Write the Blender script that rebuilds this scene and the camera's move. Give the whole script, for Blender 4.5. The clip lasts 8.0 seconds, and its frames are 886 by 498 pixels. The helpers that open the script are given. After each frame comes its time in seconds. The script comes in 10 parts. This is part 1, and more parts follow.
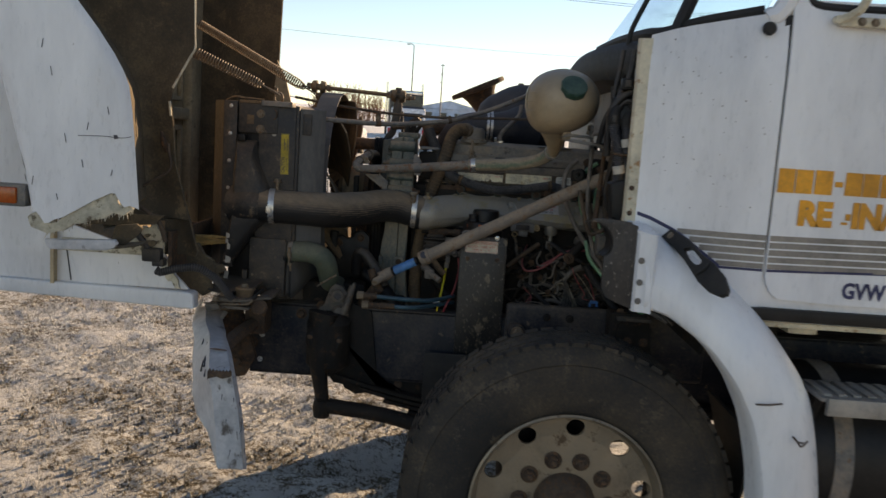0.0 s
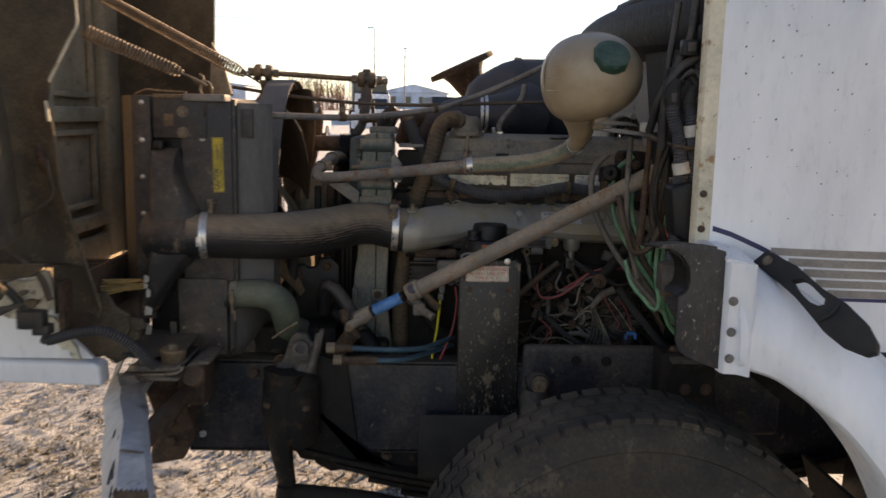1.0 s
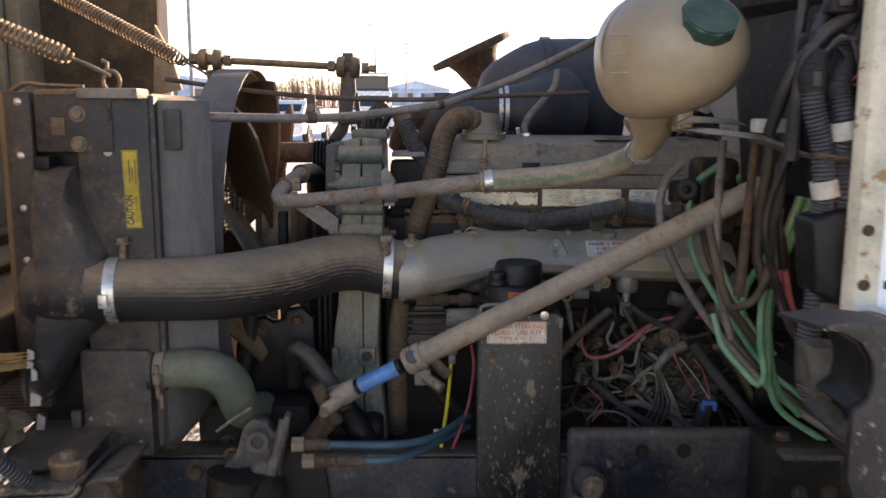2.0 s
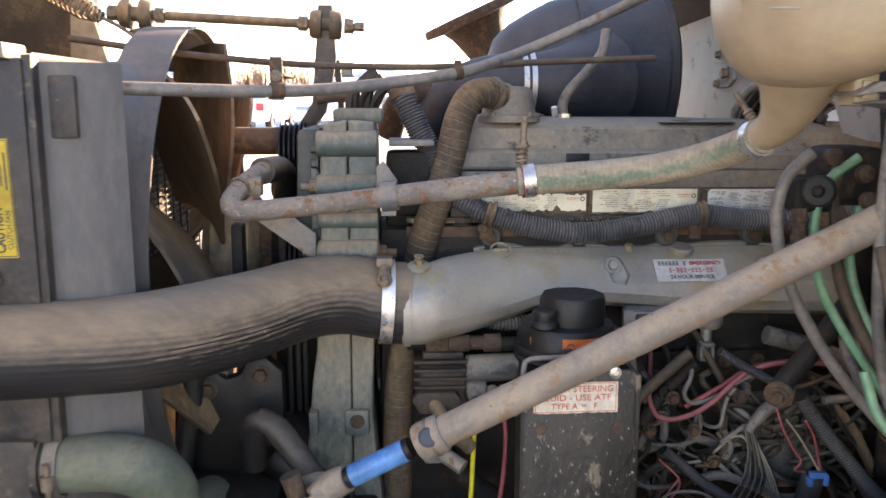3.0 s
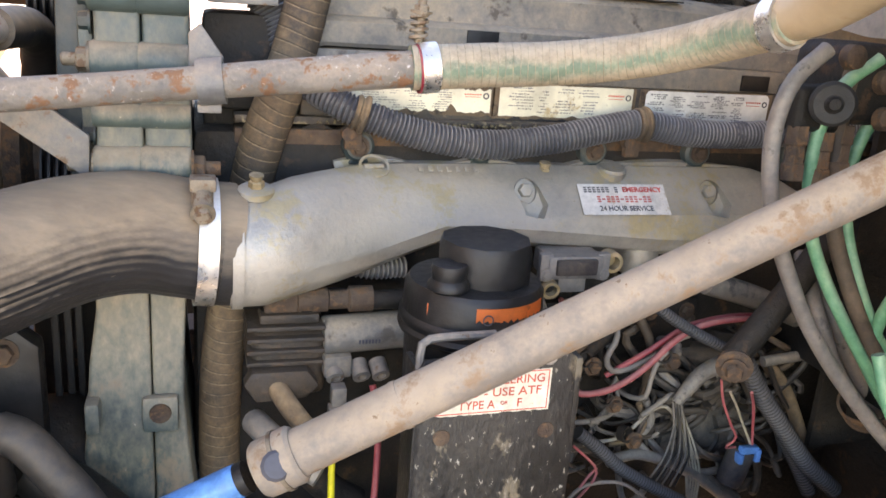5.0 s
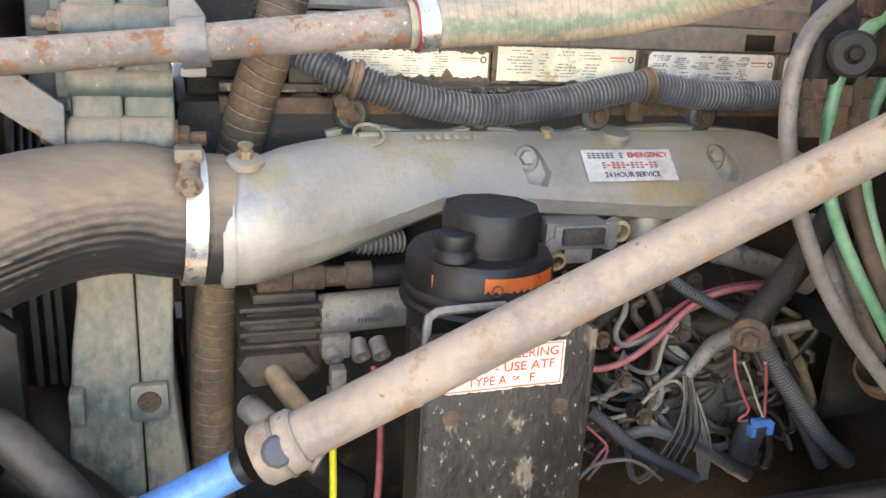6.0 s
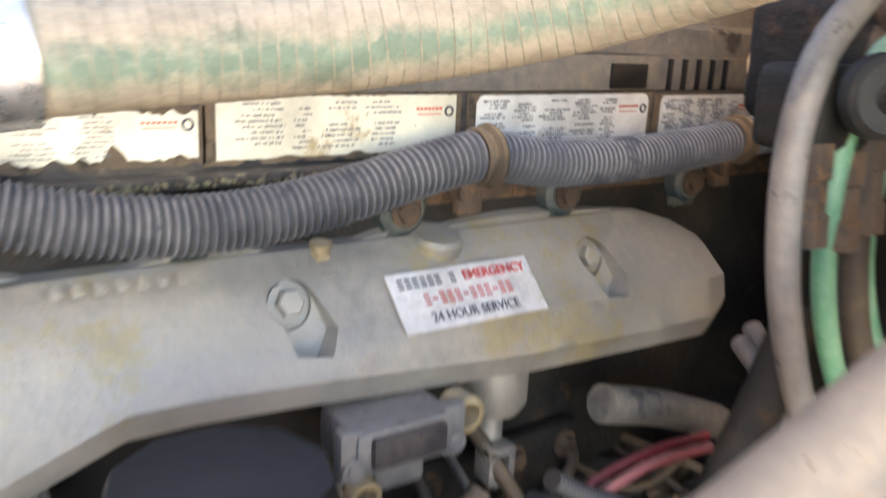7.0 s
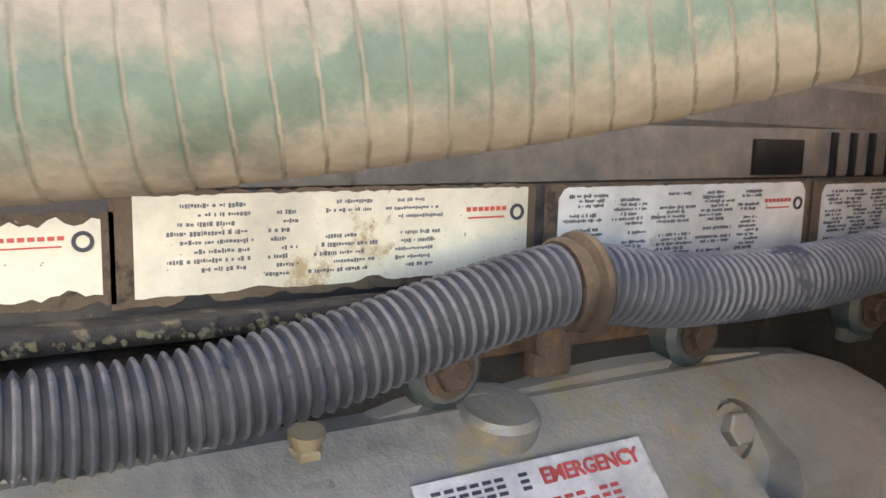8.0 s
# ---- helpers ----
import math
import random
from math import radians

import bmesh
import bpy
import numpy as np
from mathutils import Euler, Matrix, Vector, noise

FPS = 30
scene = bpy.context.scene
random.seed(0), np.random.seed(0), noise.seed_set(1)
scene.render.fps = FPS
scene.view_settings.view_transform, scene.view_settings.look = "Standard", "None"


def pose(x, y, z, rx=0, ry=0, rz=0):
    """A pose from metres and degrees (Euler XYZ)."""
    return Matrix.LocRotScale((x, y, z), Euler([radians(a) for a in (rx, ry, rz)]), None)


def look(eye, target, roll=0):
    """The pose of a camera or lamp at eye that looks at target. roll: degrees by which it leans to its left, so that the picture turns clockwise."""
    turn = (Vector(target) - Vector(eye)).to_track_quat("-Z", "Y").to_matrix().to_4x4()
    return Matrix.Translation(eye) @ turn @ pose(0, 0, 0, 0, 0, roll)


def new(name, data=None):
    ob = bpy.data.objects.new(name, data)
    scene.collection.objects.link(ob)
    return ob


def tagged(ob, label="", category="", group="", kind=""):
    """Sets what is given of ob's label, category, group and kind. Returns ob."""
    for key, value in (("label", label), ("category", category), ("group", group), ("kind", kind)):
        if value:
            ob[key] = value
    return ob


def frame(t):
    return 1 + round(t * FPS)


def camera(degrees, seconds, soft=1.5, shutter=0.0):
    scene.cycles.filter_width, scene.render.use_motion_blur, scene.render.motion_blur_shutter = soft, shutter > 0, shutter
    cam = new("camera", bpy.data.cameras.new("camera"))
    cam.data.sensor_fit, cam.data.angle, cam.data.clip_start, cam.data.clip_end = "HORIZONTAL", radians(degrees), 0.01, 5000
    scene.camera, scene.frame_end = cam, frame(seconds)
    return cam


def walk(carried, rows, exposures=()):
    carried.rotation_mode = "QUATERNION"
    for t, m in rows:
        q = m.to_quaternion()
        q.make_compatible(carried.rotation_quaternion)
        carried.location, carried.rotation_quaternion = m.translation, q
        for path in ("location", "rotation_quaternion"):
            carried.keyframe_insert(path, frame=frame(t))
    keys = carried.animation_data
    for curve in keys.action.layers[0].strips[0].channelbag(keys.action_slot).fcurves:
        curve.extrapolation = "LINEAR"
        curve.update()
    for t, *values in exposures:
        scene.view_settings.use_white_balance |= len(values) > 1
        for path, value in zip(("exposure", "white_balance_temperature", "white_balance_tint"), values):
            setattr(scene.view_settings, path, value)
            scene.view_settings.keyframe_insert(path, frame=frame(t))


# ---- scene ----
cam = camera(55.4, 8.0, shutter=0.4)
EXPOSURES = [(0.0, 0.78, 9200, 20), (0.5, 0.45, 9000, 23), (1.0, 1.18, 9600, 26), (1.5, 1.62, 9500, 27), (2.0, 2.03, 9100, 28), (3.5, 3.52, 9300, 29), (4.0, 3.78, 9500, 28), (4.5, 3.68, 9800, 28), (5.0, 3.85, 10000, 28), (6.5, 4.12, 10000, 27), (7.0, 4.18, 9900, 27), (7.5, 3.72, 9700, 28), (8.0, 3.72, 9600, 29)]
PATH = [
    (0, (0.081, 0.126, 1.62), (0.06, 2.107, 1.347), 3.8),
    (0.5, (0.06, 0.504, 1.615), (-0.013, 2.482, 1.329), 3.1),
    (1, (0.002, 0.934, 1.645), (0.051, 2.909, 1.336), 1.2),
    (1.5, (-0.01, 1.306, 1.634), (0.085, 3.277, 1.307), 0.1),
    (2, (0.005, 1.653, 1.649), (0.043, 3.628, 1.331), 0.2),
    (2.2, (-0.007, 1.777, 1.636), (0.034, 3.751, 1.316), 0.4),
    (3.3, (-0.083, 2.357, 1.618), (0.069, 4.314, 1.236), 0.5),
    (3.5, (-0.076, 2.449, 1.611), (0.095, 4.398, 1.197), 1.2),
    (4, (-0.069, 2.594, 1.608), (0.215, 4.519, 1.143), 2.4),
    (4.5, (-0.083, 2.652, 1.593), (0.4, 4.519, 1.063), 3.8),
    (5, (-0.093, 2.664, 1.583), (0.464, 4.49, 0.987), 4.4),
    (5.2, (-0.093, 2.665, 1.582), (0.461, 4.485, 0.967), 4.3),
    (6.3, (-0.102, 2.783, 1.539), (0.562, 4.565, 0.921), 1.6),
    (6.5, (-0.053, 2.898, 1.539), (0.804, 4.596, 0.92), 2.3),
    (6.6, (-0.023, 2.967, 1.531), (0.941, 4.614, 0.931), 2.7),
    (6.8, (0.032, 3.083, 1.535), (1.123, 4.648, 0.934), 4.0),
    (7, (0.094, 3.171, 1.522), (1.205, 4.749, 0.998), 2.8),
    (7.5, (0.192, 3.328, 1.512), (1.262, 4.98, 1.156), 3.3),
    (8, (0.227, 3.362, 1.501), (1.223, 5.068, 1.189), 1.5),
]
walk(cam, [(t, look(eye, target, roll)) for t, eye, target, roll in PATH], EXPOSURES)

# ---- light ----
AZ, EL = 37.7, 17.0
world = bpy.data.worlds.new("world")
scene.world = world
world.use_nodes = True
wn = world.node_tree
sky = wn.nodes.new("ShaderNodeTexSky")
sky.sky_type, sky.sun_disc = "NISHITA", False
sky.sun_elevation, sky.sun_rotation = radians(EL), radians(AZ)
sky.air_density, sky.dust_density, sky.ozone_density = 0.9, 0.0, 3.5
wn.links.new(sky.outputs[0], wn.nodes["Background"].inputs[0])
wn.nodes["Background"].inputs[1].default_value = 0.12
SUN = Vector((math.sin(radians(AZ)) * math.cos(radians(EL)), math.cos(radians(AZ)) * math.cos(radians(EL)), math.sin(radians(EL))))
sun = new("sun", bpy.data.lights.new("sun", "SUN"))
sun.data.energy, sun.data.angle, sun.data.color = 4.2, radians(0.5), (1.0, 0.86, 0.66)
sun.matrix_world = look(SUN * 50, (0, 0, 0))

# ---- materials ----
DUST = (0.36, 0.27, 0.185)


def material(name, base, rough=0.6, metal=0.0, dust=0.0, dust_color=DUST, second=None, amount=0.4, third=None, flecks=0.3, scale=9.0, fine=90.0, spot=38.0, bump=0.25, up=0.6, under=0.0, stretch=(1, 1, 1), specular=0.5, grain=0.2, patch=1.0):
    """A worn surface: a colour that drifts, dust that settles on faces that look up, spots of a second colour, flecks of a third, fine relief."""
    m = bpy.data.materials.new(name)
    m.use_nodes = True
    nt = m.node_tree
    bsdf = nt.nodes["Principled BSDF"]

    def node(kind, **values):
        n = nt.nodes.new(kind)
        for key, value in values.items():
            n.inputs[key].default_value = value
        return n

    geo = nt.nodes.new("ShaderNodeNewGeometry")
    mapping = node("ShaderNodeMapping", Scale=stretch)
    nt.links.new(geo.outputs["Position"], mapping.inputs["Vector"])
    big = node("ShaderNodeTexNoise", Scale=scale, Detail=6.0, Roughness=0.65)
    small = node("ShaderNodeTexNoise", Scale=fine, Detail=5.0, Roughness=0.7)
    blot = node("ShaderNodeTexNoise", Scale=spot, Detail=5.0, Roughness=0.6)
    for n in (big, small, blot):
        nt.links.new(mapping.outputs[0], n.inputs["Vector"])

    def mix(factor, a, b, kind="MIX"):
        n = nt.nodes.new("ShaderNodeMix")
        n.data_type, n.blend_type = "RGBA", kind
        for socket, value in ((n.inputs[0], factor), (n.inputs[6], a), (n.inputs[7], b)):
            if isinstance(value, tuple):
                socket.default_value = (*value[:3], 1)
            elif isinstance(value, (int, float)):
                socket.default_value = value
            else:
                nt.links.new(value, socket)
        return n.outputs[2]

    def ramp(value, lo, hi, top=1.0, foot=0.0):
        n = nt.nodes.new("ShaderNodeMapRange")
        n.inputs[1].default_value, n.inputs[2].default_value, n.inputs[3].default_value, n.inputs[4].default_value = lo, hi, foot, top
        nt.links.new(value, n.inputs[0])
        return n.outputs[0]

    def maths(kind, a, b):
        n = nt.nodes.new("ShaderNodeMath")
        n.operation = kind
        for socket, value in zip(n.inputs, (a, b)):
            if isinstance(value, (int, float)):
                socket.default_value = value
            else:
                nt.links.new(value, socket)
        return n.outputs[0]

    dark, light = tuple(c * 0.7 for c in base), tuple(min(0.9, c * 1.22) for c in base)
    color = mix(ramp(big.outputs[0], 0.35, 0.65), dark, light)
    roughness = ramp(small.outputs[0], 0.25, 0.75, 0.26)
    roughness = maths("ADD", roughness, max(0.02, rough - 0.13))
    if dust > 0:
        split = nt.nodes.new("ShaderNodeSeparateXYZ")
        nt.links.new(geo.outputs["Normal"], split.inputs[0])
        lie = maths("MULTIPLY", split.outputs[2], up)
        if under:
            lie = maths("MAXIMUM", lie, maths("MULTIPLY", maths("ADD", split.outputs[2], 0.42), -under))
        rough_edge = maths("ADD", maths("MULTIPLY", maths("SUBTRACT", big.outputs[0], 0.5), 2.4 * patch), maths("MULTIPLY", maths("SUBTRACT", small.outputs[0], 0.5), 1.1 * patch))
        much = maths("MULTIPLY", ramp(maths("ADD", lie, rough_edge), -0.22, 0.48), dust)
        clean = nt.nodes.new("ShaderNodeClamp")
        nt.links.new(much, clean.inputs[0])
        tint = mix(ramp(blot.outputs[0], 0.35, 0.65), tuple(c * 0.82 for c in dust_color), tuple(c * 1.1 for c in dust_color))
        color = mix(clean.outputs[0], color, tint)
        roughness = maths("ADD", roughness, maths("MULTIPLY", clean.outputs[0], 0.35))
        if metal > 0:
            nt.links.new(maths("MULTIPLY", maths("SUBTRACT", 1.0, clean.outputs[0]), metal), bsdf.inputs["Metallic"])
    elif metal > 0:
        bsdf.inputs["Metallic"].default_value = metal
    if second:
        edge = 0.66 - 0.2 * amount
        spots = ramp(maths("ADD", maths("MULTIPLY", blot.outputs[0], 0.75), maths("MULTIPLY", small.outputs[0], 0.25)), edge - 0.025, edge + 0.035, 0.9)
        color = mix(spots, color, second)
    if third:
        edge = 0.72 - 0.14 * flecks
        color = mix(ramp(small.outputs[0], edge - 0.015, edge + 0.025, 0.85), color, third)
    if grain:
        color = mix(1.0, color, ramp(small.outputs[0], 0.3, 0.7, 1 + grain * 0.7, 1 - grain), "MULTIPLY")
    nt.links.new(color, bsdf.inputs["Base Color"])
    nt.links.new(roughness, bsdf.inputs["Roughness"])
    bsdf.inputs["Specular IOR Level"].default_value = specular
    if bump > 0:
        b = node("ShaderNodeBump", Strength=min(1.0, bump * 1.6), Distance=0.003)
        nt.links.new(maths("ADD", small.outputs[0], maths("MULTIPLY", blot.outputs[0], 0.8)), b.inputs["Height"])
        nt.links.new(b.outputs[0], bsdf.inputs["Normal"])
    return m


WHITE = material("white truck paint", (0.86, 0.86, 0.87), 0.32, dust=0.14, dust_color=(0.5, 0.45, 0.38), third=(0.2, 0.15, 0.1), flecks=0.0, scale=2.5, fine=60, spot=12, bump=0.02, up=0.1, stretch=(1, 1, 0.3), grain=0.04)
CREAM = material("yellowed edge paint", (0.7, 0.62, 0.46), 0.5, second=(0.3, 0.14, 0.05), amount=0.35, dust=0.3, spot=30, bump=0.1)
STRAW = material("frayed tan insulation", (0.46, 0.31, 0.12), 0.85, second=(0.2, 0.12, 0.05), amount=0.35, scale=30, spot=60, bump=0.4)
TORN = material("torn white fibreglass", (0.56, 0.5, 0.38), 0.8, second=(0.1, 0.075, 0.045), amount=0.42, scale=14, spot=26, bump=0.6)
BLACK = material("black plastic", (0.00836, 0.00836, 0.00912), 0.45, dust=0.06, dust_color=(0.152, 0.118, 0.0836), bump=0.15, specular=0.3)
RUBBER = material("black rubber", (0.00988, 0.00988, 0.00988), 0.7, dust=0.14, dust_color=(0.152, 0.118, 0.0836), bump=0.3)
LINER = material("chipped black sheet", (0.0167, 0.0167, 0.0182), 0.45, second=(0.152, 0.118, 0.0836), amount=0.2, third=(0.38, 0.35, 0.304), flecks=0.5, scale=9, fine=140, spot=60, dust=0.22, dust_color=(0.198, 0.144, 0.0988), bump=0.3, stretch=(1, 1, 0.5))
BOXBLACK = material("spattered black sheet", (0.00836, 0.00836, 0.00912), 0.4, second=(0.152, 0.118, 0.0798), amount=0.32, third=(0.274, 0.243, 0.205), flecks=0.6, scale=9, fine=140, spot=26, dust=0.16, dust_color=(0.182, 0.137, 0.0912), bump=0.3, stretch=(1, 1, 0.5))
HOODIN = material("brown dusted hood underside", (0.4, 0.31, 0.2), 0.85, second=(0.2, 0.15, 0.095), amount=0.24, dust=0.6, dust_color=(0.5, 0.39, 0.25), scale=4, fine=60, spot=14, bump=0.35)
HOODDARK = material("black sound liner", (0.085, 0.066, 0.044), 0.9, second=(0.16, 0.118, 0.07), amount=0.5, dust=0.6, dust_color=(0.2, 0.147, 0.09), scale=3.5, fine=110, spot=14, bump=0.7)
DUSTYBLACK = material("dusty black sheet", (0.0167, 0.0175, 0.0198), 0.5, dust=0.62, dust_color=(0.144, 0.106, 0.0722), second=(0.167, 0.125, 0.0836), amount=0.24, third=(0.342, 0.304, 0.251), flecks=0.12, scale=5, fine=75, spot=20, bump=0.2)
BLUEBLACK = material("blue black painted metal", (0.009, 0.013, 0.023), 0.5, dust=0.5, dust_color=(0.15, 0.115, 0.08), second=(0.15, 0.11, 0.075), amount=0.2, scale=5, spot=24, bump=0.25, specular=0.35)
SHROUD = material("dusty grey shroud", (0.114, 0.11, 0.106), 0.6, dust=0.6, dust_color=(0.19, 0.156, 0.122), third=(0.304, 0.266, 0.22), flecks=0.05, scale=4, fine=80, spot=12, bump=0.1, stretch=(1, 1, 0.35))
FANMAT = material("brown dusted fan", (0.1, 0.067, 0.04), 0.6, dust=0.85, dust_color=(0.38, 0.25, 0.14), scale=4, fine=60, spot=14, bump=0.08, stretch=(1, 1, 0.5))
HOSEBLACK = material("black silicone hose", (0.0152, 0.0152, 0.016), 0.5, dust=0.86, dust_color=(0.274, 0.194, 0.125), third=(0.319, 0.243, 0.167), flecks=0.1, scale=5, fine=70, spot=22, bump=0.12, up=1.05, stretch=(0.3, 1, 1), patch=0.42)
STEEL = material("bare steel clamp", (0.72, 0.69, 0.64), 0.3, metal=0.85, dust=0.28, dust_color=(0.45, 0.37, 0.28), scale=20, spot=60, bump=0.05)
GREY = material("dull grey bracket", (0.167, 0.163, 0.156), 0.5, metal=0.3, dust=0.75, dust_color=(0.289, 0.22, 0.16), second=(0.152, 0.0836, 0.0456), amount=0.3, scale=14, spot=50, bump=0.2)
ALU = material("dusty cast aluminium", (0.38, 0.357, 0.315), 0.42, metal=0.5, dust=0.62, dust_color=(0.342, 0.277, 0.201), second=(0.327, 0.262, 0.152), amount=0.48, third=(0.182, 0.144, 0.0988), flecks=0.12, scale=5, fine=120, spot=8, bump=0.28, up=0.45, grain=0.16)
GREENPAINT = material("pale green engine paint", (0.0684, 0.1, 0.0927), 0.5, dust=0.9, dust_color=(0.304, 0.239, 0.167), second=(0.198, 0.152, 0.106), amount=0.36, third=(0.395, 0.334, 0.258), flecks=0.12, scale=5, fine=85, spot=13, bump=0.16, up=0.7, patch=0.8, stretch=(1, 1, 0.6))
TEAL = material("dark teal engine paint", (0.0228, 0.0418, 0.0441), 0.5, dust=0.4, dust_color=(0.182, 0.137, 0.0912), scale=12, bump=0.2)
RUSTPIPE = material("rusty dusted steel pipe", (0.198, 0.171, 0.144), 0.65, second=(0.205, 0.0874, 0.038), amount=0.5, third=(0.418, 0.365, 0.319), flecks=0.55, dust=0.75, dust_color=(0.319, 0.243, 0.179), scale=14, fine=130, spot=55, bump=0.5, up=0.9)
ROD = material("tan dusted shaft", (0.22, 0.178, 0.145), 0.6, second=(0.228, 0.137, 0.0798), amount=0.46, third=(0.152, 0.0912, 0.0532), flecks=0.42, dust=0.82, dust_color=(0.36, 0.268, 0.185), scale=5, fine=80, spot=16, bump=0.2, up=0.7, grain=0.1)
RUST = material("rusty iron", (0.0646, 0.0365, 0.0228), 0.8, second=(0.129, 0.0646, 0.0304), amount=0.5, dust=0.35, dust_color=(0.182, 0.125, 0.0798), scale=20, spot=45, bump=0.5)
BOLT = material("weathered bolt", (0.205, 0.16, 0.114), 0.55, metal=0.4, second=(0.137, 0.0722, 0.038), amount=0.5, dust=0.5, dust_color=(0.289, 0.213, 0.144), scale=30, spot=90, bump=0.25)
BRASS = material("brass fitting", (0.304, 0.228, 0.129), 0.5, metal=0.5, dust=0.7, dust_color=(0.334, 0.258, 0.167), scale=30, bump=0.2)
GREENHOSE = material("pale green coolant hose", (0.156, 0.209, 0.141), 0.7, dust=0.93, dust_color=(0.372, 0.289, 0.205), second=(0.304, 0.258, 0.182), amount=0.26, third=(0.228, 0.182, 0.122), flecks=0.1, scale=22, fine=120, spot=40, bump=0.22, up=1.7, under=1.6)
PADDING = material("crumpled black film", (0.0228, 0.0198, 0.0167), 0.28, dust=0.35, dust_color=(0.152, 0.114, 0.076), second=(0.129, 0.095, 0.0608), amount=0.3, scale=7, fine=60, spot=14, bump=0.3)
LOWHOSE = material("dull green radiator hose", (0.0988, 0.125, 0.0874), 0.6, dust=0.5, dust_color=(0.205, 0.167, 0.114), second=(0.122, 0.0988, 0.0684), amount=0.25, scale=9, fine=110, spot=20, bump=0.2, up=0.5)
CASTGREY = material("dusty cast bracket", (0.076, 0.0722, 0.0669), 0.5, metal=0.3, dust=0.65, dust_color=(0.205, 0.152, 0.106), second=(0.0456, 0.0342, 0.0243), amount=0.4, scale=16, fine=110, spot=30, bump=0.6)
SEAM = material("dirt in a groove", (0.275, 0.224, 0.152), 0.9, scale=60, bump=0)
DARKSEAM = material("dark dirt in a groove", (0.2, 0.14, 0.085), 0.9, scale=60, bump=0)
SENSOR = material("blue grey cast sensor", (0.152, 0.163, 0.175), 0.45, metal=0.4, dust=0.5, dust_color=(0.274, 0.22, 0.16), second=(0.076, 0.076, 0.076), amount=0.3, spot=60, bump=0.25)
PALEHOSE = material("pale scuffed grey hose", (0.175, 0.156, 0.141), 0.5, dust=0.5, dust_color=(0.274, 0.217, 0.16), second=(0.0532, 0.0494, 0.0456), amount=0.28, scale=10, spot=35, bump=0.15)
CRUST = material("crumbling pale gasket", (0.228, 0.175, 0.0874), 0.8, second=(0.0608, 0.038, 0.019), amount=0.6, spot=140, bump=0.4)
# the dark between conduit ribs is put into the colour, besides their relief
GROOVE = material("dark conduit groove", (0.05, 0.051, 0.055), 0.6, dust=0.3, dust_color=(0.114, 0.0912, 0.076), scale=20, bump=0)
BROWNHOSE = material("tan dusted hose", (0.076, 0.0517, 0.0327), 0.75, dust=0.95, dust_color=(0.274, 0.176, 0.0988), second=(0.0608, 0.0418, 0.0266), amount=0.22, scale=8, fine=90, spot=24, bump=0.3, up=0.7, patch=0.6)
LOOMDARK = material("dark worn conduit", (0.0167, 0.019, 0.0266), 0.45, dust=0.5, dust_color=(0.152, 0.137, 0.125), second=(0.0228, 0.0266, 0.038), amount=0.3, scale=10, fine=80, spot=20, bump=0.12, up=0.5)
LOOM = material("grey ribbed conduit", (0.1, 0.105, 0.118), 0.45, dust=0.72, dust_color=(0.31, 0.28, 0.245), third=(0.38, 0.334, 0.289), flecks=0.2, scale=8, fine=80, spot=16, bump=0.2, up=0.62, second=(0.024, 0.03, 0.046), amount=0.44)
PLASTICTANK = material("yellowed tank plastic", (0.395, 0.3, 0.194), 0.42, second=(0.319, 0.213, 0.114), amount=0.24, third=(0.228, 0.152, 0.0912), flecks=0.05, dust=0.35, dust_color=(0.334, 0.251, 0.167), scale=4, spot=12, bump=0.04, grain=0.06)
CAPGREEN = material("dark green cap", (0.0114, 0.0646, 0.0456), 0.5, dust=0.4, dust_color=(0.122, 0.137, 0.0988), scale=16, bump=0.15)
OILYCAST = material("oily brown casting", (0.03, 0.022, 0.016), 0.5, dust=0.45, dust_color=(0.12, 0.078, 0.048), second=(0.075, 0.045, 0.027), amount=0.4, third=(0.16, 0.12, 0.085), flecks=0.15, scale=14, fine=120, spot=34, bump=0.5)
OILHOSE = material("oily black hose", (0.008, 0.008, 0.0085), 0.5, dust=0.05, dust_color=(0.1, 0.078, 0.055), bump=0.25, specular=0.3)
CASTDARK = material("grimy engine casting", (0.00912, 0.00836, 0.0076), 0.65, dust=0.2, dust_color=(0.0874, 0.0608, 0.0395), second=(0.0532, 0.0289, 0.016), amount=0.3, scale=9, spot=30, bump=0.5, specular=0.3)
GASKET = material("oily rusted ledge", (0.0266, 0.0167, 0.0106), 0.6, second=(0.228, 0.167, 0.0912), amount=0.42, dust=0.2, scale=30, spot=70, bump=0.5)
COVER = material("dusty rocker cover", (0.152, 0.141, 0.125), 0.55, dust=0.88, dust_color=(0.296, 0.228, 0.156), second=(0.057, 0.0456, 0.0342), amount=0.3, third=(0.35, 0.304, 0.243), flecks=0.1, scale=6, fine=90, spot=18, bump=0.2)
GRIME = material("brown glue residue", (0.129, 0.0874, 0.0532), 0.8, second=(0.038, 0.0266, 0.019), amount=0.5, third=(0.304, 0.228, 0.152), flecks=0.4, scale=16, fine=160, spot=45, bump=0.4)
# label film in a yellower tone than PLATE
TINTPLATE = material("yellow-tinted label film", (0.684, 0.638, 0.486), 0.4, second=(0.395, 0.274, 0.137), amount=0.2, third=(0.228, 0.152, 0.0836), flecks=0.3, scale=10, fine=200, spot=22, bump=0.02, grain=0.06)
PLATE = material("yellowed label film", (0.638, 0.631, 0.585), 0.4, third=(0.243, 0.182, 0.114), flecks=0.4, second=(0.38, 0.289, 0.167), amount=0.2, fine=220, scale=14, spot=24, bump=0.02, grain=0.05)
INK = material("dark print", (0.05, 0.05, 0.06), 0.6, bump=0)
FADED = material("faded grey print", (0.13, 0.13, 0.14), 0.6, bump=0)
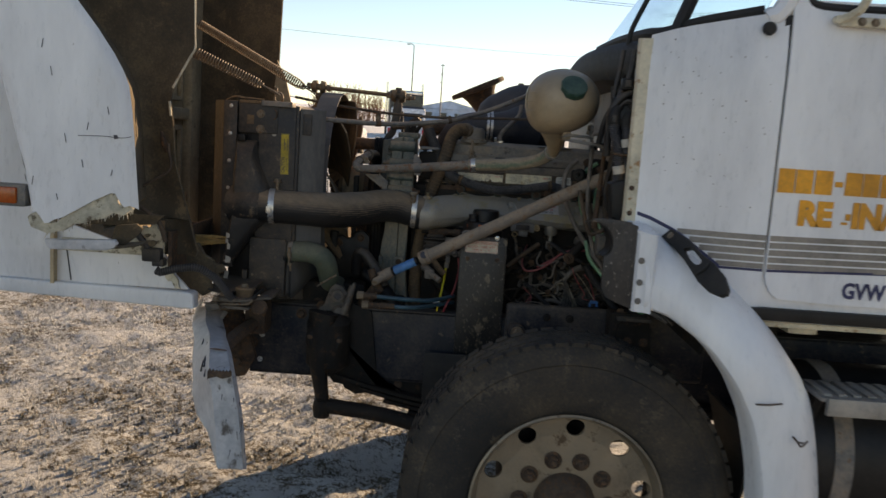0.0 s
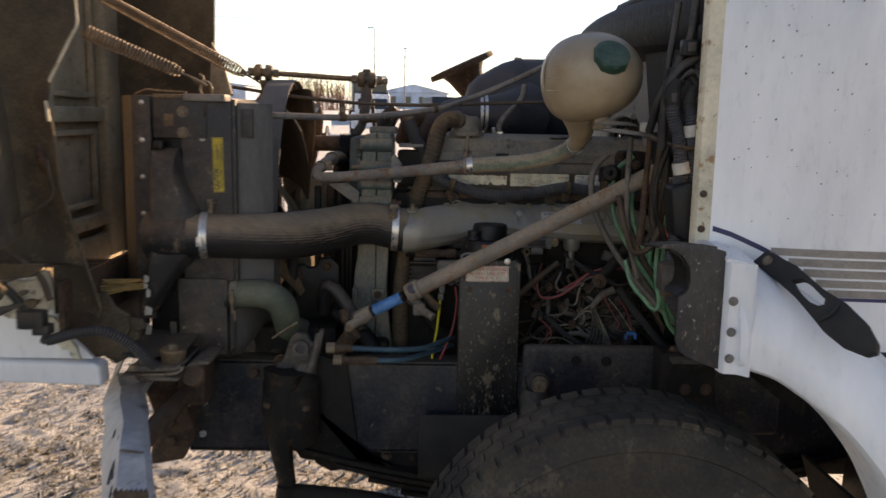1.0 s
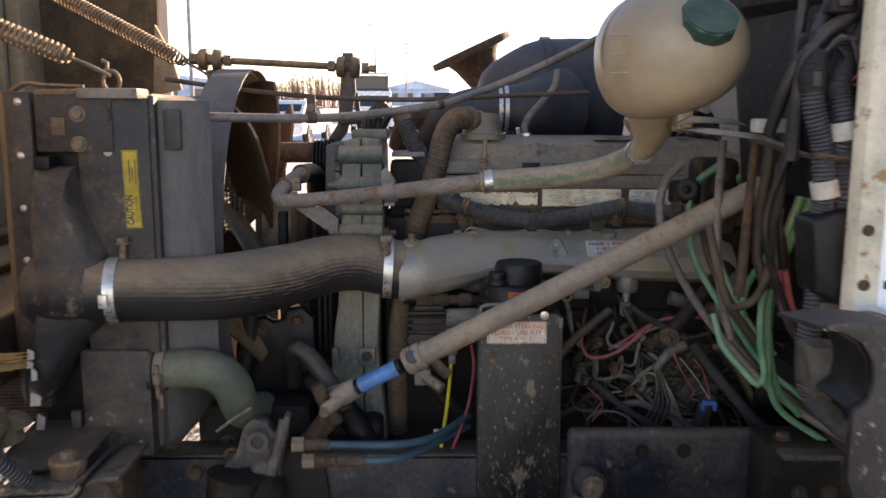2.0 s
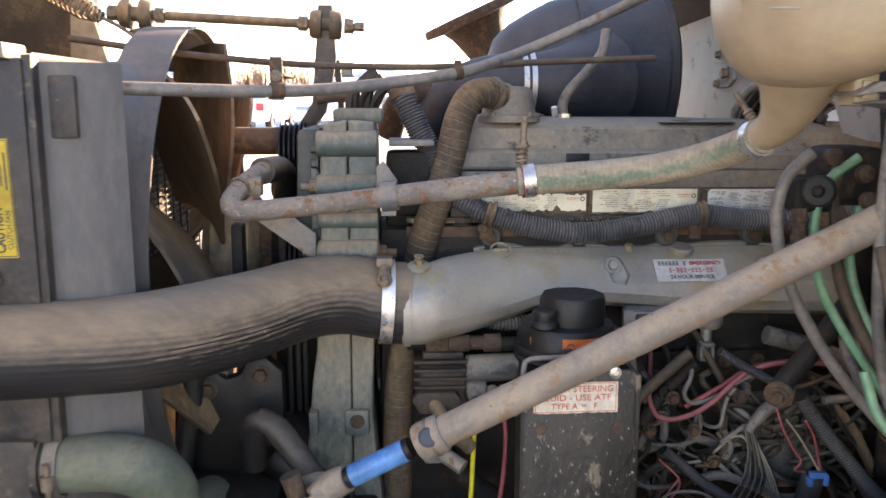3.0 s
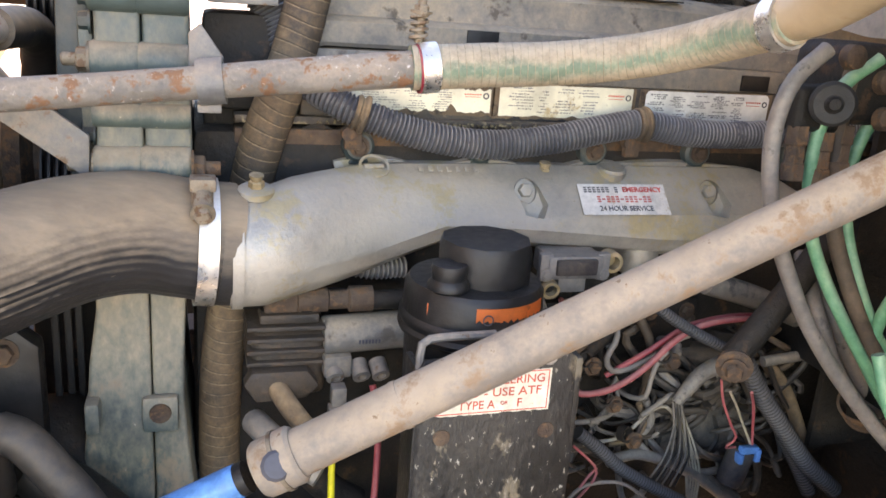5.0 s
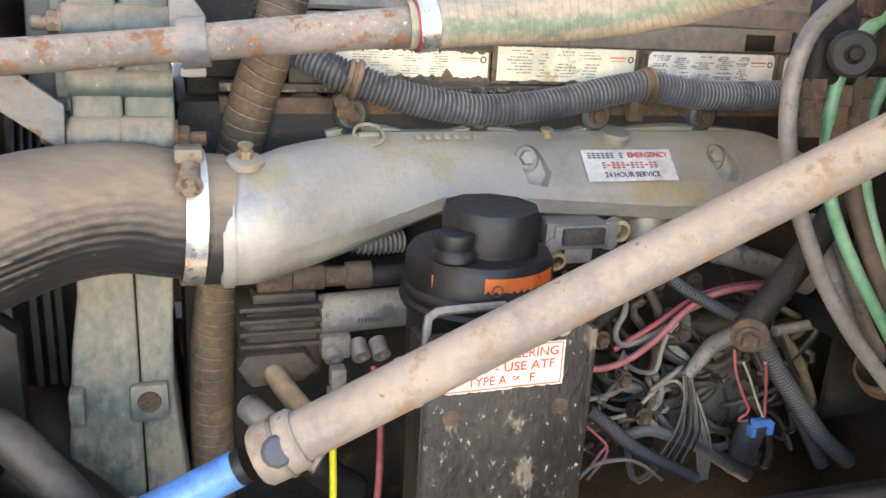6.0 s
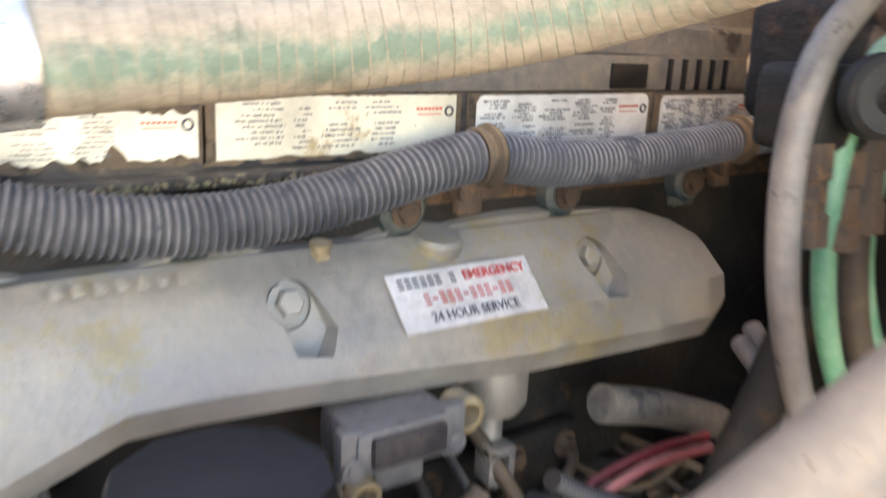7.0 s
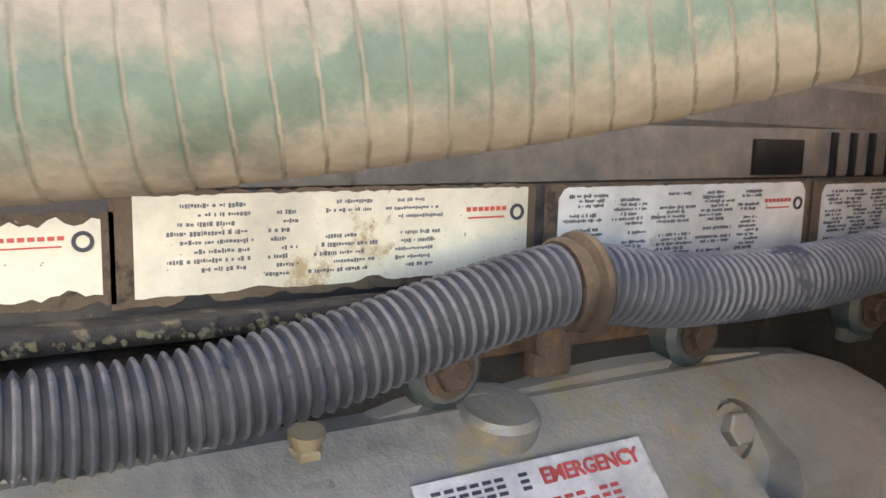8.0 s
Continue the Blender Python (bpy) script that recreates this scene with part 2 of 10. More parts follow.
STICKER = material("dusty white sticker", (0.502, 0.479, 0.441), 0.5, second=(0.35, 0.304, 0.236), amount=0.25, scale=20, spot=40, bump=0.05)
FADEDRED = material("faded red print", (0.5, 0.07, 0.06), 0.55, bump=0)
REDINK = material("red print", (0.6, 0.08, 0.05), 0.5, bump=0)
YELLOWLABEL = material("yellow caution film", (0.547, 0.395, 0.0304), 0.5, second=(0.304, 0.213, 0.0608), amount=0.22, spot=40, bump=0.03)
CREAMLABEL = material("cream label film", (0.661, 0.6, 0.486), 0.5, second=(0.342, 0.228, 0.122), amount=0.2, spot=40, bump=0.03)
ORANGELABEL = material("orange label film", (0.57, 0.114, 0.0228), 0.5, second=(0.19, 0.0532, 0.0228), amount=0.3, spot=60, bump=0.03)
ORANGE = material("orange lettering", (0.75, 0.3, 0.02), 0.45, bump=0, scale=4)
NAVY = material("navy lettering", (0.02, 0.025, 0.09), 0.45, bump=0)
TAUPE = material("taupe stripe film", (0.25, 0.22, 0.19), 0.45, dust=0.2, bump=0.02)
BLUETAPE = material("blue tape", (0.0456, 0.213, 0.471), 0.45, scale=40, bump=0.1)
WHITETAPE = material("white tape", (0.471, 0.441, 0.38), 0.6, dust=0.3, scale=30, bump=0.1)
YELLOW = material("yellow cable", (0.75, 0.6, 0.03), 0.5, bump=0)
RED = material("red cable", (0.3, 0.022, 0.035), 0.5, dust=0.25, dust_color=(0.3, 0.2, 0.15), bump=0)
PINK = material("faded red cable", (0.33, 0.06, 0.07), 0.6, dust=0.35, dust_color=(0.3, 0.2, 0.15), bump=0)
WIREGREEN = material("green cable", (0.085, 0.289, 0.161), 0.4, dust=0.5, dust_color=(0.3, 0.3, 0.22), bump=0.05)
WIREGREY = material("grey dusted hose", (0.13, 0.118, 0.107), 0.55, dust=0.55, dust_color=(0.3, 0.239, 0.18), bump=0.2, second=(0.04, 0.04, 0.04), amount=0.3)
WIREBLACK = material("black cable", (0.013, 0.013, 0.0139), 0.5, dust=0.42, dust_color=(0.15, 0.11, 0.075), bump=0.1)
WIREWHITE = material("off white cable", (0.32, 0.275, 0.211), 0.6, dust=0.3, dust_color=(0.3, 0.23, 0.161), bump=0)
WIREBROWN = material("brown dusted cable", (0.06, 0.04, 0.0261), 0.7, dust=0.4, dust_color=(0.2, 0.139, 0.09), bump=0.2)
BLUEHOSE = material("blue braided hose", (0.012, 0.075, 0.11), 0.45, dust=0.1, bump=0.25, fine=300)
TYRE = material("muddy tyre rubber", (0.0152, 0.0137, 0.0122), 0.75, dust=0.9, dust_color=(0.0988, 0.073, 0.0486), second=(0.0912, 0.0684, 0.0471), amount=0.36, scale=3, fine=110, spot=9, bump=0.3, up=0.1)
RIM = material("dull steel rim", (0.304, 0.239, 0.171), 0.4, metal=0.5, dust=0.6, dust_color=(0.205, 0.144, 0.0874), second=(0.0836, 0.0494, 0.0266), amount=0.26, scale=5, spot=18, bump=0.12, up=0.25)
BUMPER = material("scraped grey bumper paint", (0.5, 0.5, 0.51), 0.45, second=(0.05, 0.035, 0.025), amount=0.28, scale=7, fine=50, spot=9, dust=0.2, bump=0.15)
AMBER = material("amber lens", (0.5, 0.09, 0.01), 0.2, bump=0)
FIREWALL = material("scuffed grey firewall", (0.258, 0.243, 0.22), 0.5, second=(0.076, 0.0646, 0.0532), amount=0.3, dust=0.5, dust_color=(0.274, 0.213, 0.152), third=(0.418, 0.38, 0.319), flecks=0.2, scale=8, fine=120, spot=20, bump=0.15)
AIRBLUE = material("dusty black canister", (0.016, 0.022, 0.034), 0.5, dust=0.5, dust_color=(0.114, 0.0912, 0.0684), scale=4, spot=14, bump=0.15)
TREAD = material("galvanised step", (0.34, 0.33, 0.31), 0.5, metal=0.6, dust=0.4, bump=0.3)
BARK = material("bare twigs", (0.24, 0.13, 0.075), 0.9, bump=0)
POLE = material("grey pole", (0.2, 0.21, 0.23), 0.6, bump=0)
CARWHITE = material("white car paint", (0.75, 0.76, 0.78), 0.3, bump=0)
CARBLUE = material("blue car paint", (0.02, 0.14, 0.5), 0.3, bump=0)
CARBLACK = material("black car paint", (0.02, 0.02, 0.024), 0.35, bump=0)
CARGLASS = material("dark car glass", (0.02, 0.03, 0.04), 0.1, bump=0)
TAILRED = material("red tail lamp", (0.55, 0.02, 0.03), 0.3, bump=0)
SIDING = material("pale blue siding", (0.42, 0.5, 0.6), 0.7, bump=0, scale=0.5)
MACHINE = material("yellow machine paint", (0.7, 0.5, 0.03), 0.5, bump=0)
CHROME = material("worn chrome", (0.7, 0.7, 0.7), 0.15, metal=1.0, bump=0)

GLASS = bpy.data.materials.new("tinted glass")
GLASS.use_nodes = True
_g = GLASS.node_tree.nodes["Principled BSDF"]
_g.inputs["Base Color"].default_value = (0.75, 0.86, 0.84, 1)
_g.inputs["Roughness"].default_value, _g.inputs["Transmission Weight"].default_value, _g.inputs["IOR"].default_value = 0.02, 1.0, 1.45


def ground_material():
    m = bpy.data.materials.new("frozen dirt with thin snow")
    m.use_nodes = True
    nt = m.node_tree
    bsdf = nt.nodes["Principled BSDF"]
    geo = nt.nodes.new("ShaderNodeNewGeometry")

    def noise_node(scale, detail=6.0, rough=0.65):
        n = nt.nodes.new("ShaderNodeTexNoise")
        n.inputs["Scale"].default_value, n.inputs["Detail"].default_value, n.inputs["Roughness"].default_value = scale, detail, rough
        nt.links.new(geo.outputs["Position"], n.inputs["Vector"])
        return n.outputs[0]

    def ramp(value, lo, hi, top=1.0):
        n = nt.nodes.new("ShaderNodeMapRange")
        n.inputs[1].default_value, n.inputs[2].default_value, n.inputs[4].default_value = lo, hi, top
        nt.links.new(value, n.inputs[0])
        return n.outputs[0]

    def mix(factor, a, b):
        n = nt.nodes.new("ShaderNodeMix")
        n.data_type = "RGBA"
        nt.links.new(factor, n.inputs[0])
        for socket, value in ((n.inputs[6], a), (n.inputs[7], b)):
            if isinstance(value, tuple):
                socket.default_value = (*value, 1)
            else:
                nt.links.new(value, socket)
        return n.outputs[2]

    def maths(kind, a, b):
        n = nt.nodes.new("ShaderNodeMath")
        n.operation = kind
        for socket, value in zip(n.inputs, (a, b)):
            if isinstance(value, (int, float)):
                socket.default_value = value
            else:
                nt.links.new(value, socket)
        return n.outputs[0]

    patch, mid, fine, grain = noise_node(1.1), noise_node(14.0, 8.0, 0.7), noise_node(46.0, 6.0, 0.75), noise_node(170.0, 6.0, 0.8)
    dirt = mix(ramp(mid, 0.35, 0.65), (0.07, 0.05, 0.028), (0.27, 0.205, 0.115))
    dirt = mix(ramp(grain, 0.45, 0.7), dirt, (0.38, 0.31, 0.19))
    split = nt.nodes.new("ShaderNodeSeparateXYZ")
    nt.links.new(geo.outputs["Position"], split.inputs[0])
    lot = ramp(split.outputs[1], 11.0, 26.0, 0.5)
    cover = maths("ADD", maths("ADD", maths("MULTIPLY", patch, 0.5), maths("MULTIPLY", mid, 0.5)), lot)
    cover = maths("ADD", cover, maths("ADD", maths("MULTIPLY", fine, 0.65), maths("MULTIPLY", grain, 0.5)))
    color = mix(ramp(cover, 1.025, 1.055), dirt, (0.9, 0.89, 0.85))
    nt.links.new(color, bsdf.inputs["Base Color"])
    bsdf.inputs["Roughness"].default_value = 0.8
    b = nt.nodes.new("ShaderNodeBump")
    b.inputs["Strength"].default_value, b.inputs["Distance"].default_value = 1.0, 0.1
    nt.links.new(maths("ADD", maths("ADD", mid, maths("MULTIPLY", fine, 0.5)), maths("MULTIPLY", grain, 0.45)), b.inputs["Height"])
    nt.links.new(b.outputs[0], bsdf.inputs["Normal"])
    return m


GROUND = ground_material()

# ---- building helpers ----
BASE = {}


def finish(name, bm, mat, sharp=38, groove=None):
    bmesh.ops.recalc_face_normals(bm, faces=bm.faces)
    for f in bm.faces:
        f.smooth = True
    limit = radians(sharp)
    for e in bm.edges:
        if len(e.link_faces) == 2 and e.calc_face_angle(0) > limit:
            e.smooth = False
    mesh = bpy.data.meshes.new(name)
    bm.to_mesh(mesh)
    bm.free()
    mesh.materials.append(mat)
    if groove:
        mesh.materials.append(groove)
    return mesh


def thing(name, base, label, category, group="", kind=""):
    ob = new(name)
    ob.empty_display_size = 0.05
    ob.location = base
    BASE[ob.name] = Vector(base)
    return tagged(ob, label, category, group, kind)


def part(name, bm, mat, parent, label="", sharp=38, groove=None):
    base = BASE[parent.name]
    bmesh.ops.translate(bm, verts=bm.verts, vec=-base)
    ob = new(name, finish(name, bm, mat, sharp, groove))
    ob.parent = parent
    BASE[ob.name] = base
    if label:
        ob["label"] = label
    return ob


def solo(name, bm, mat, label, category, group="", kind="", sharp=38, groove=None):
    """A thing of one mesh, with its origin at the middle of its foot."""
    low = min(v.co.z for v in bm.verts)
    c = sum((v.co for v in bm.verts), Vector()) / len(bm.verts)
    base = Vector((c.x, c.y, low))
    bmesh.ops.translate(bm, verts=bm.verts, vec=-base)
    ob = new(name, finish(name, bm, mat, sharp, groove))
    ob.location = base
    BASE[ob.name] = base
    return tagged(ob, label, category, group, kind)


def join(*bms):
    out = bmesh.new()
    for b in bms:
        mesh = bpy.data.meshes.new("joining")
        b.to_mesh(mesh)
        b.free()
        out.from_mesh(mesh)
        bpy.data.meshes.remove(mesh)
    return out


def turned(bm, m):
    bmesh.ops.transform(bm, matrix=m, verts=bm.verts)
    return bm


def box(x0, x1, y0, y1, z0, z1, bevel=0.004, segments=2):
    bm = bmesh.new()
    bmesh.ops.create_cube(bm, size=1)
    bmesh.ops.transform(bm, matrix=Matrix.LocRotScale(((x0 + x1) / 2, (y0 + y1) / 2, (z0 + z1) / 2), None, (x1 - x0, y1 - y0, z1 - z0)), verts=bm.verts)
    if bevel:
        bmesh.ops.bevel(bm, geom=bm.edges[:], offset=bevel, segments=segments, affect="EDGES", profile=0.6)
    return bm


def prism(outline, lo, hi, axis="y", bevel=0.003, segments=2):
    """A flat outline, in the plane across the axis, given depth. y: (x, z); x: (y, z); z: (x, y)."""
    place = {"y": lambda a, b, d: (a, d, b), "x": lambda a, b, d: (d, a, b), "z": lambda a, b, d: (a, b, d)}[axis]
    bm = bmesh.new()
    rows = [[bm.verts.new(place(a, b, d)) for a, b in outline] for d in (lo, hi)]
    n = len(outline)
    bm.faces.new(rows[0])
    bm.faces.new(rows[1][::-1])
    for i in range(n):
        bm.faces.new((rows[0][i], rows[0][(i + 1) % n], rows[1][(i + 1) % n], rows[1][i]))
    if bevel:
        bmesh.ops.recalc_face_normals(bm, faces=bm.faces)
        bmesh.ops.bevel(bm, geom=bm.edges[:], offset=bevel, segments=segments, affect="EDGES", profile=0.6, clamp_overlap=True)
    return bm


def smooth_path(points, step):
    """Catmull-Rom through the points, cut into about equal steps."""
    pts = [Vector(p) for p in points]
    if len(pts) == 2:
        n = max(2, int((pts[1] - pts[0]).length / step))
        return [pts[0].lerp(pts[1], i / n) for i in range(n + 1)]
    ext = [2 * pts[0] - pts[1], *pts, 2 * pts[-1] - pts[-2]]
    fine = []
    for i in range(1, len(ext) - 2):
        a, b, c, d = ext[i - 1 : i + 3]
        for k in range(24):
            t = k / 24
            fine.append(0.5 * (2 * b + (c - a) * t + (2 * a - 5 * b + 4 * c - d) * t * t + (3 * b - a - 3 * c + d) * t ** 3))
    fine.append(pts[-1])
    along = [0.0]
    for a, b in zip(fine, fine[1:]):
        along.append(along[-1] + (b - a).length)
    n = max(2, int(round(along[-1] / step)))
    out, j = [], 0
    for i in range(n + 1):
        s = along[-1] * i / n
        while j < len(along) - 2 and along[j + 1] < s:
            j += 1
        out.append(fine[j].lerp(fine[j + 1], (s - along[j]) / max(1e-9, along[j + 1] - along[j])))
    return out


def tube(points, radius, seg=14, step=0.012, rib=0.0, pitch=0.006, wrap=0.0, wrap_pitch=0.014, caps=True, flat=1.0):
    """A round body along a smooth line. radius: one, or one for each point. rib: height of corrugations; wrap: depth of wound seams."""
    if rib:
        step = pitch / 6
    if wrap:
        step = min(step, wrap_pitch / 22)
    path = smooth_path(points, step)
    n = len(path)
    radii = [radius] * n
    if not isinstance(radius, (int, float)):
        radii = list(np.interp(np.linspace(0, len(radius) - 1, n), range(len(radius)), radius))
    bm = bmesh.new()
    rings, side, low = [], None, []
    run = 0.0
    for i, p in enumerate(path):
        t = (path[min(i + 1, n - 1)] - path[max(i - 1, 0)]).normalized()
        if side is None:
            side = t.cross(Vector((0, 0, 1)))
            if side.length < 0.1:
                side = t.cross(Vector((0, 1, 0)))
        side = (side - t * side.dot(t)).normalized()
        other = t.cross(side)
        if i:
            run += (p - path[i - 1]).length
        r = radii[i]
        if rib:
            r += rib * (0.5 + 0.5 * math.cos(2 * math.pi * run / pitch)) - rib / 2
        ring = []
        for k in range(seg):
            a = 2 * math.pi * k / seg
            rr = r
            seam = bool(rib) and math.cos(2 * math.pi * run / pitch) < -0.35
            if wrap:
                phase = (run / wrap_pitch + 0.55 * (0.5 + 0.5 * math.cos(a)) + 0.06 * math.sin(a * 2 + run * 60)) % 1
                seam = phase < 0.08
                rr += wrap * (0.8 * phase - (1.0 if seam else 0))
            low.append(seam)
            ring.append(bm.verts.new(p + side * math.cos(a) * rr + other * math.sin(a) * rr * flat))
        rings.append(ring)
    for i, (a, b) in enumerate(zip(rings, rings[1:])):
        for k in range(seg):
            f = bm.faces.new((a[k], a[(k + 1) % seg], b[(k + 1) % seg], b[k]))
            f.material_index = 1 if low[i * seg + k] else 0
    if caps:
        bm.faces.new(rings[0][::-1])
        bm.faces.new(rings[-1])
    return bm


def lathe(profile, centre, axis=(0, 0, 1), seg=28, closed=False):
    """A body turned round an axis through centre; profile: (radius, height)."""
    turn = Vector((0, 0, 1)).rotation_difference(Vector(axis).normalized()).to_matrix().to_4x4()
    m = Matrix.Translation(centre) @ turn
    bm = bmesh.new()
    rings = []
    for r, h in profile:
        if r < 1e-6:
            rings.append([bm.verts.new(m @ Vector((0, 0, h)))])
        else:
            rings.append([bm.verts.new(m @ Vector((r * math.cos(2 * math.pi * k / seg), r * math.sin(2 * math.pi * k / seg), h))) for k in range(seg)])
    pairs = list(zip(rings, rings[1:])) + ([(rings[-1], rings[0])] if closed else [])
    for a, b in pairs:
        for k in range(seg):
            q = [a[k % len(a)], a[(k + 1) % len(a)], b[(k + 1) % len(b)], b[k % len(b)]]
            q = list(dict.fromkeys(q))
            if len(q) > 2:
                bm.faces.new(q)
    if not closed:
        for ring in (rings[0], rings[-1]):
            if len(ring) > 2:
                bm.faces.new(ring)
    return bm


def loft(sections, caps=True, closed=True):
    """Skins a row of sections that have the same number of points."""
    bm = bmesh.new()
    rows = [[bm.verts.new(p) for p in s] for s in sections]
    n = len(rows[0])
    for a, b in zip(rows, rows[1:]):
        for k in range(n if closed else n - 1):
            bm.faces.new((a[k], a[(k + 1) % n], b[(k + 1) % n], b[k]))
    if caps and closed:
        bm.faces.new(rows[0][::-1])
        bm.faces.new(rows[-1])
    return bm


def sheet(rows, thick):
    """A skin through a grid of points; its back lies thick behind it, away from the open side (-y, or +x where it stands across)."""
    pts = [[Vector(p) for p in r] for r in rows]
    n, m = len(pts), len(pts[0])
    normals, total = [], Vector()
    for i in range(n):
        row = []
        for j in range(m):
            u = pts[min(i + 1, n - 1)][j] - pts[max(i - 1, 0)][j]
            v = pts[i][min(j + 1, m - 1)] - pts[i][max(j - 1, 0)]
            k = u.cross(v)
            row.append(k.normalized() if k.length > 1e-12 else Vector((0, -1, 0)))
            total += row[-1]
        normals.append(row)
    sign = -1 if total.dot(Vector((0.45, -1, 0.3))) < 0 else 1
    bm = bmesh.new()
    front = [[bm.verts.new(p) for p in r] for r in pts]
    back = [[bm.verts.new(p - k * sign * thick) for p, k in zip(r, q)] for r, q in zip(pts, normals)]
    for i in range(n - 1):
        for j in range(m - 1):
            bm.faces.new((front[i][j], front[i][j + 1], front[i + 1][j + 1], front[i + 1][j]))
            bm.faces.new((back[i][j], back[i + 1][j], back[i + 1][j + 1], back[i][j + 1]))
    rim = [(i, 0) for i in range(n)] + [(n - 1, j) for j in range(1, m)] + [(i, m - 1) for i in range(n - 2, -1, -1)] + [(0, j) for j in range(m - 2, 0, -1)]
    for (a, b), (c, d) in zip(rim, rim[1:] + rim[:1]):
        bm.faces.new((front[a][b], front[c][d], back[c][d], back[a][b]))
    return bm


def carve(bm, *cutters):
    """Cuts solid shapes out of a solid body."""
    made = []
    for b in (bm, *cutters):
        bmesh.ops.recalc_face_normals(b, faces=b.faces)
        mesh = bpy.data.meshes.new("carving")
        b.to_mesh(mesh)
        b.free()
        ob = bpy.data.objects.new("carving", mesh)
        scene.collection.objects.link(ob)
        made.append(ob)
    for ob in made[1:]:
        mod = made[0].modifiers.new("cut", "BOOLEAN")
        mod.operation, mod.solver, mod.object = "DIFFERENCE", "EXACT", ob
    done = bpy.data.meshes.new_from_object(made[0].evaluated_get(bpy.context.evaluated_depsgraph_get()))
    out = bmesh.new()
    out.from_mesh(done)
    bpy.data.meshes.remove(done)
    for ob in made:
        mesh = ob.data
        bpy.data.objects.remove(ob)
        bpy.data.meshes.remove(mesh)
    return out


def hexbolt(centre, axis=(0, -1, 0), r=0.009, h=0.008, washer=True):
    turn = Vector((0, 0, 1)).rotation_difference(Vector(axis).normalized()).to_matrix().to_4x4()
    head = lathe([(r, 0.0), (r, h * 0.85), (r * 0.86, h)], (0, 0, 0), seg=6)
    bms = [head]
    if washer:
        bms.append(lathe([(r * 1.45, -0.001), (r * 1.45, 0.0018), (r * 0.9, 0.002)], (0, 0, 0), seg=14))
    return turned(join(*bms), Matrix.Translation(centre) @ turn)


def band(centre, axis, r, width, thick=0.0015, seg=30):
    """A flat clamp band round a hose."""
    w = width / 2
    return lathe([(r, -w), (r + thick, -w), (r + thick, w), (r, w)], centre, axis, seg, closed=True)


def letters(text, size, m, mat, parent, name="lettering", spacing=1.0, width=None, depth=0.0005, bold=0.0):
    curve = bpy.data.curves.new(name, "FONT")
    curve.body, curve.size, curve.align_x, curve.align_y, curve.space_character, curve.extrude = text, size, "CENTER", "CENTER", spacing, depth
    curve.resolution_u, curve.offset = 3, bold
    ob = bpy.data.objects.new(name, curve)
    mesh = bpy.data.meshes.new_from_object(ob)
    bpy.data.objects.remove(ob)
    bm = bmesh.new()
    bm.from_mesh(mesh)
    bpy.data.meshes.remove(mesh)
    if width:
        wide = max(v.co.x for v in bm.verts) - min(v.co.x for v in bm.verts)
        bmesh.ops.scale(bm, vec=(width / wide, 1, 1), verts=bm.verts)
    return part(name, turned(bm, m), mat, parent)


def facing(x, y, z, tilt=0.0, turn=0.0, roll=0.0):
    """A plane that looks at -y: its x to the right, its y up; tilt leans its top back, turn swings it to the right."""
    return Matrix.Translation((x, y, z)) @ Matrix.Rotation(radians(turn), 4, "Z") @ Matrix.Rotation(radians(90 - tilt), 4, "X") @ Matrix.Rotation(radians(roll), 4, "Z")


def card(m, w, h, thick=0.0006, ragged=0.0, seed=1, corner=0.0):
    """A thin label, w by h, on the plane m; ragged: how far its lower edge is torn."""
    rng = random.Random(seed)
    top = [(-w / 2 + w * i / 60, h / 2 - rng.random() ** 3 * ragged * 0.3) for i in range(61)]
    low = [(w / 2 - w * i / 60, -h / 2 + (max(0.0, noise.noise(Vector((i * 0.21, seed * 3.7, 0)))) * 1.6 + 0.15 * rng.random()) * ragged) for i in range(61)]
    if corner:
        ease = lambda x: corner - math.sqrt(max(0.0, corner ** 2 - max(0.0, corner - (w / 2 - abs(x))) ** 2))
        top, low = [(x, y - ease(x)) for x, y in top], [(x, y + ease(x)) for x, y in low]
    bm = prism(top + low, 0.0, thick, "z", bevel=0)
    return turned(bm, m)


def bars(m, rows, mat, parent, name="print", thick=0.0009):
    """Unreadable print: rows of (x, y, width, height) on the plane m, as one part."""
    bms = []
    for x, y, w, h in rows:
        bms.append(box(x - w / 2, x + w / 2, y - h / 2, y + h / 2, 0.0003, thick, bevel=0))
    return part(name, turned(join(*bms), m), mat, parent)


def bolted(name, bm, mat, label, category, bolts, axis=(0, -1, 0), r=0.012, group=""):
    """A casting with a row of bolts in it."""
    low = min(v.co.z for v in bm.verts)
    c = sum((v.co for v in bm.verts), Vector()) / len(bm.verts)
    t = thing(name, (c.x, c.y, low), label, category, group)
    part("casting", bm, mat, t)
    for p in bolts:
        part("bolt", hexbolt(p, axis, r, r), RUST, t)
    return t


def cable(name, points, r, mat, label, category="cable", group="", **more):
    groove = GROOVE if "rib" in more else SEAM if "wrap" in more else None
    return solo(name, tube(points, r, seg=more.pop("seg", 10), **more), mat, label, category, group, groove=groove)

# ---- ground and distance ----
FLOOR = -0.072
SLOPE = 0.0235


def ground_at(y):
    """Height of the yard, which climbs gently away from the truck."""
    return FLOOR + SLOPE * (y - 2.8)



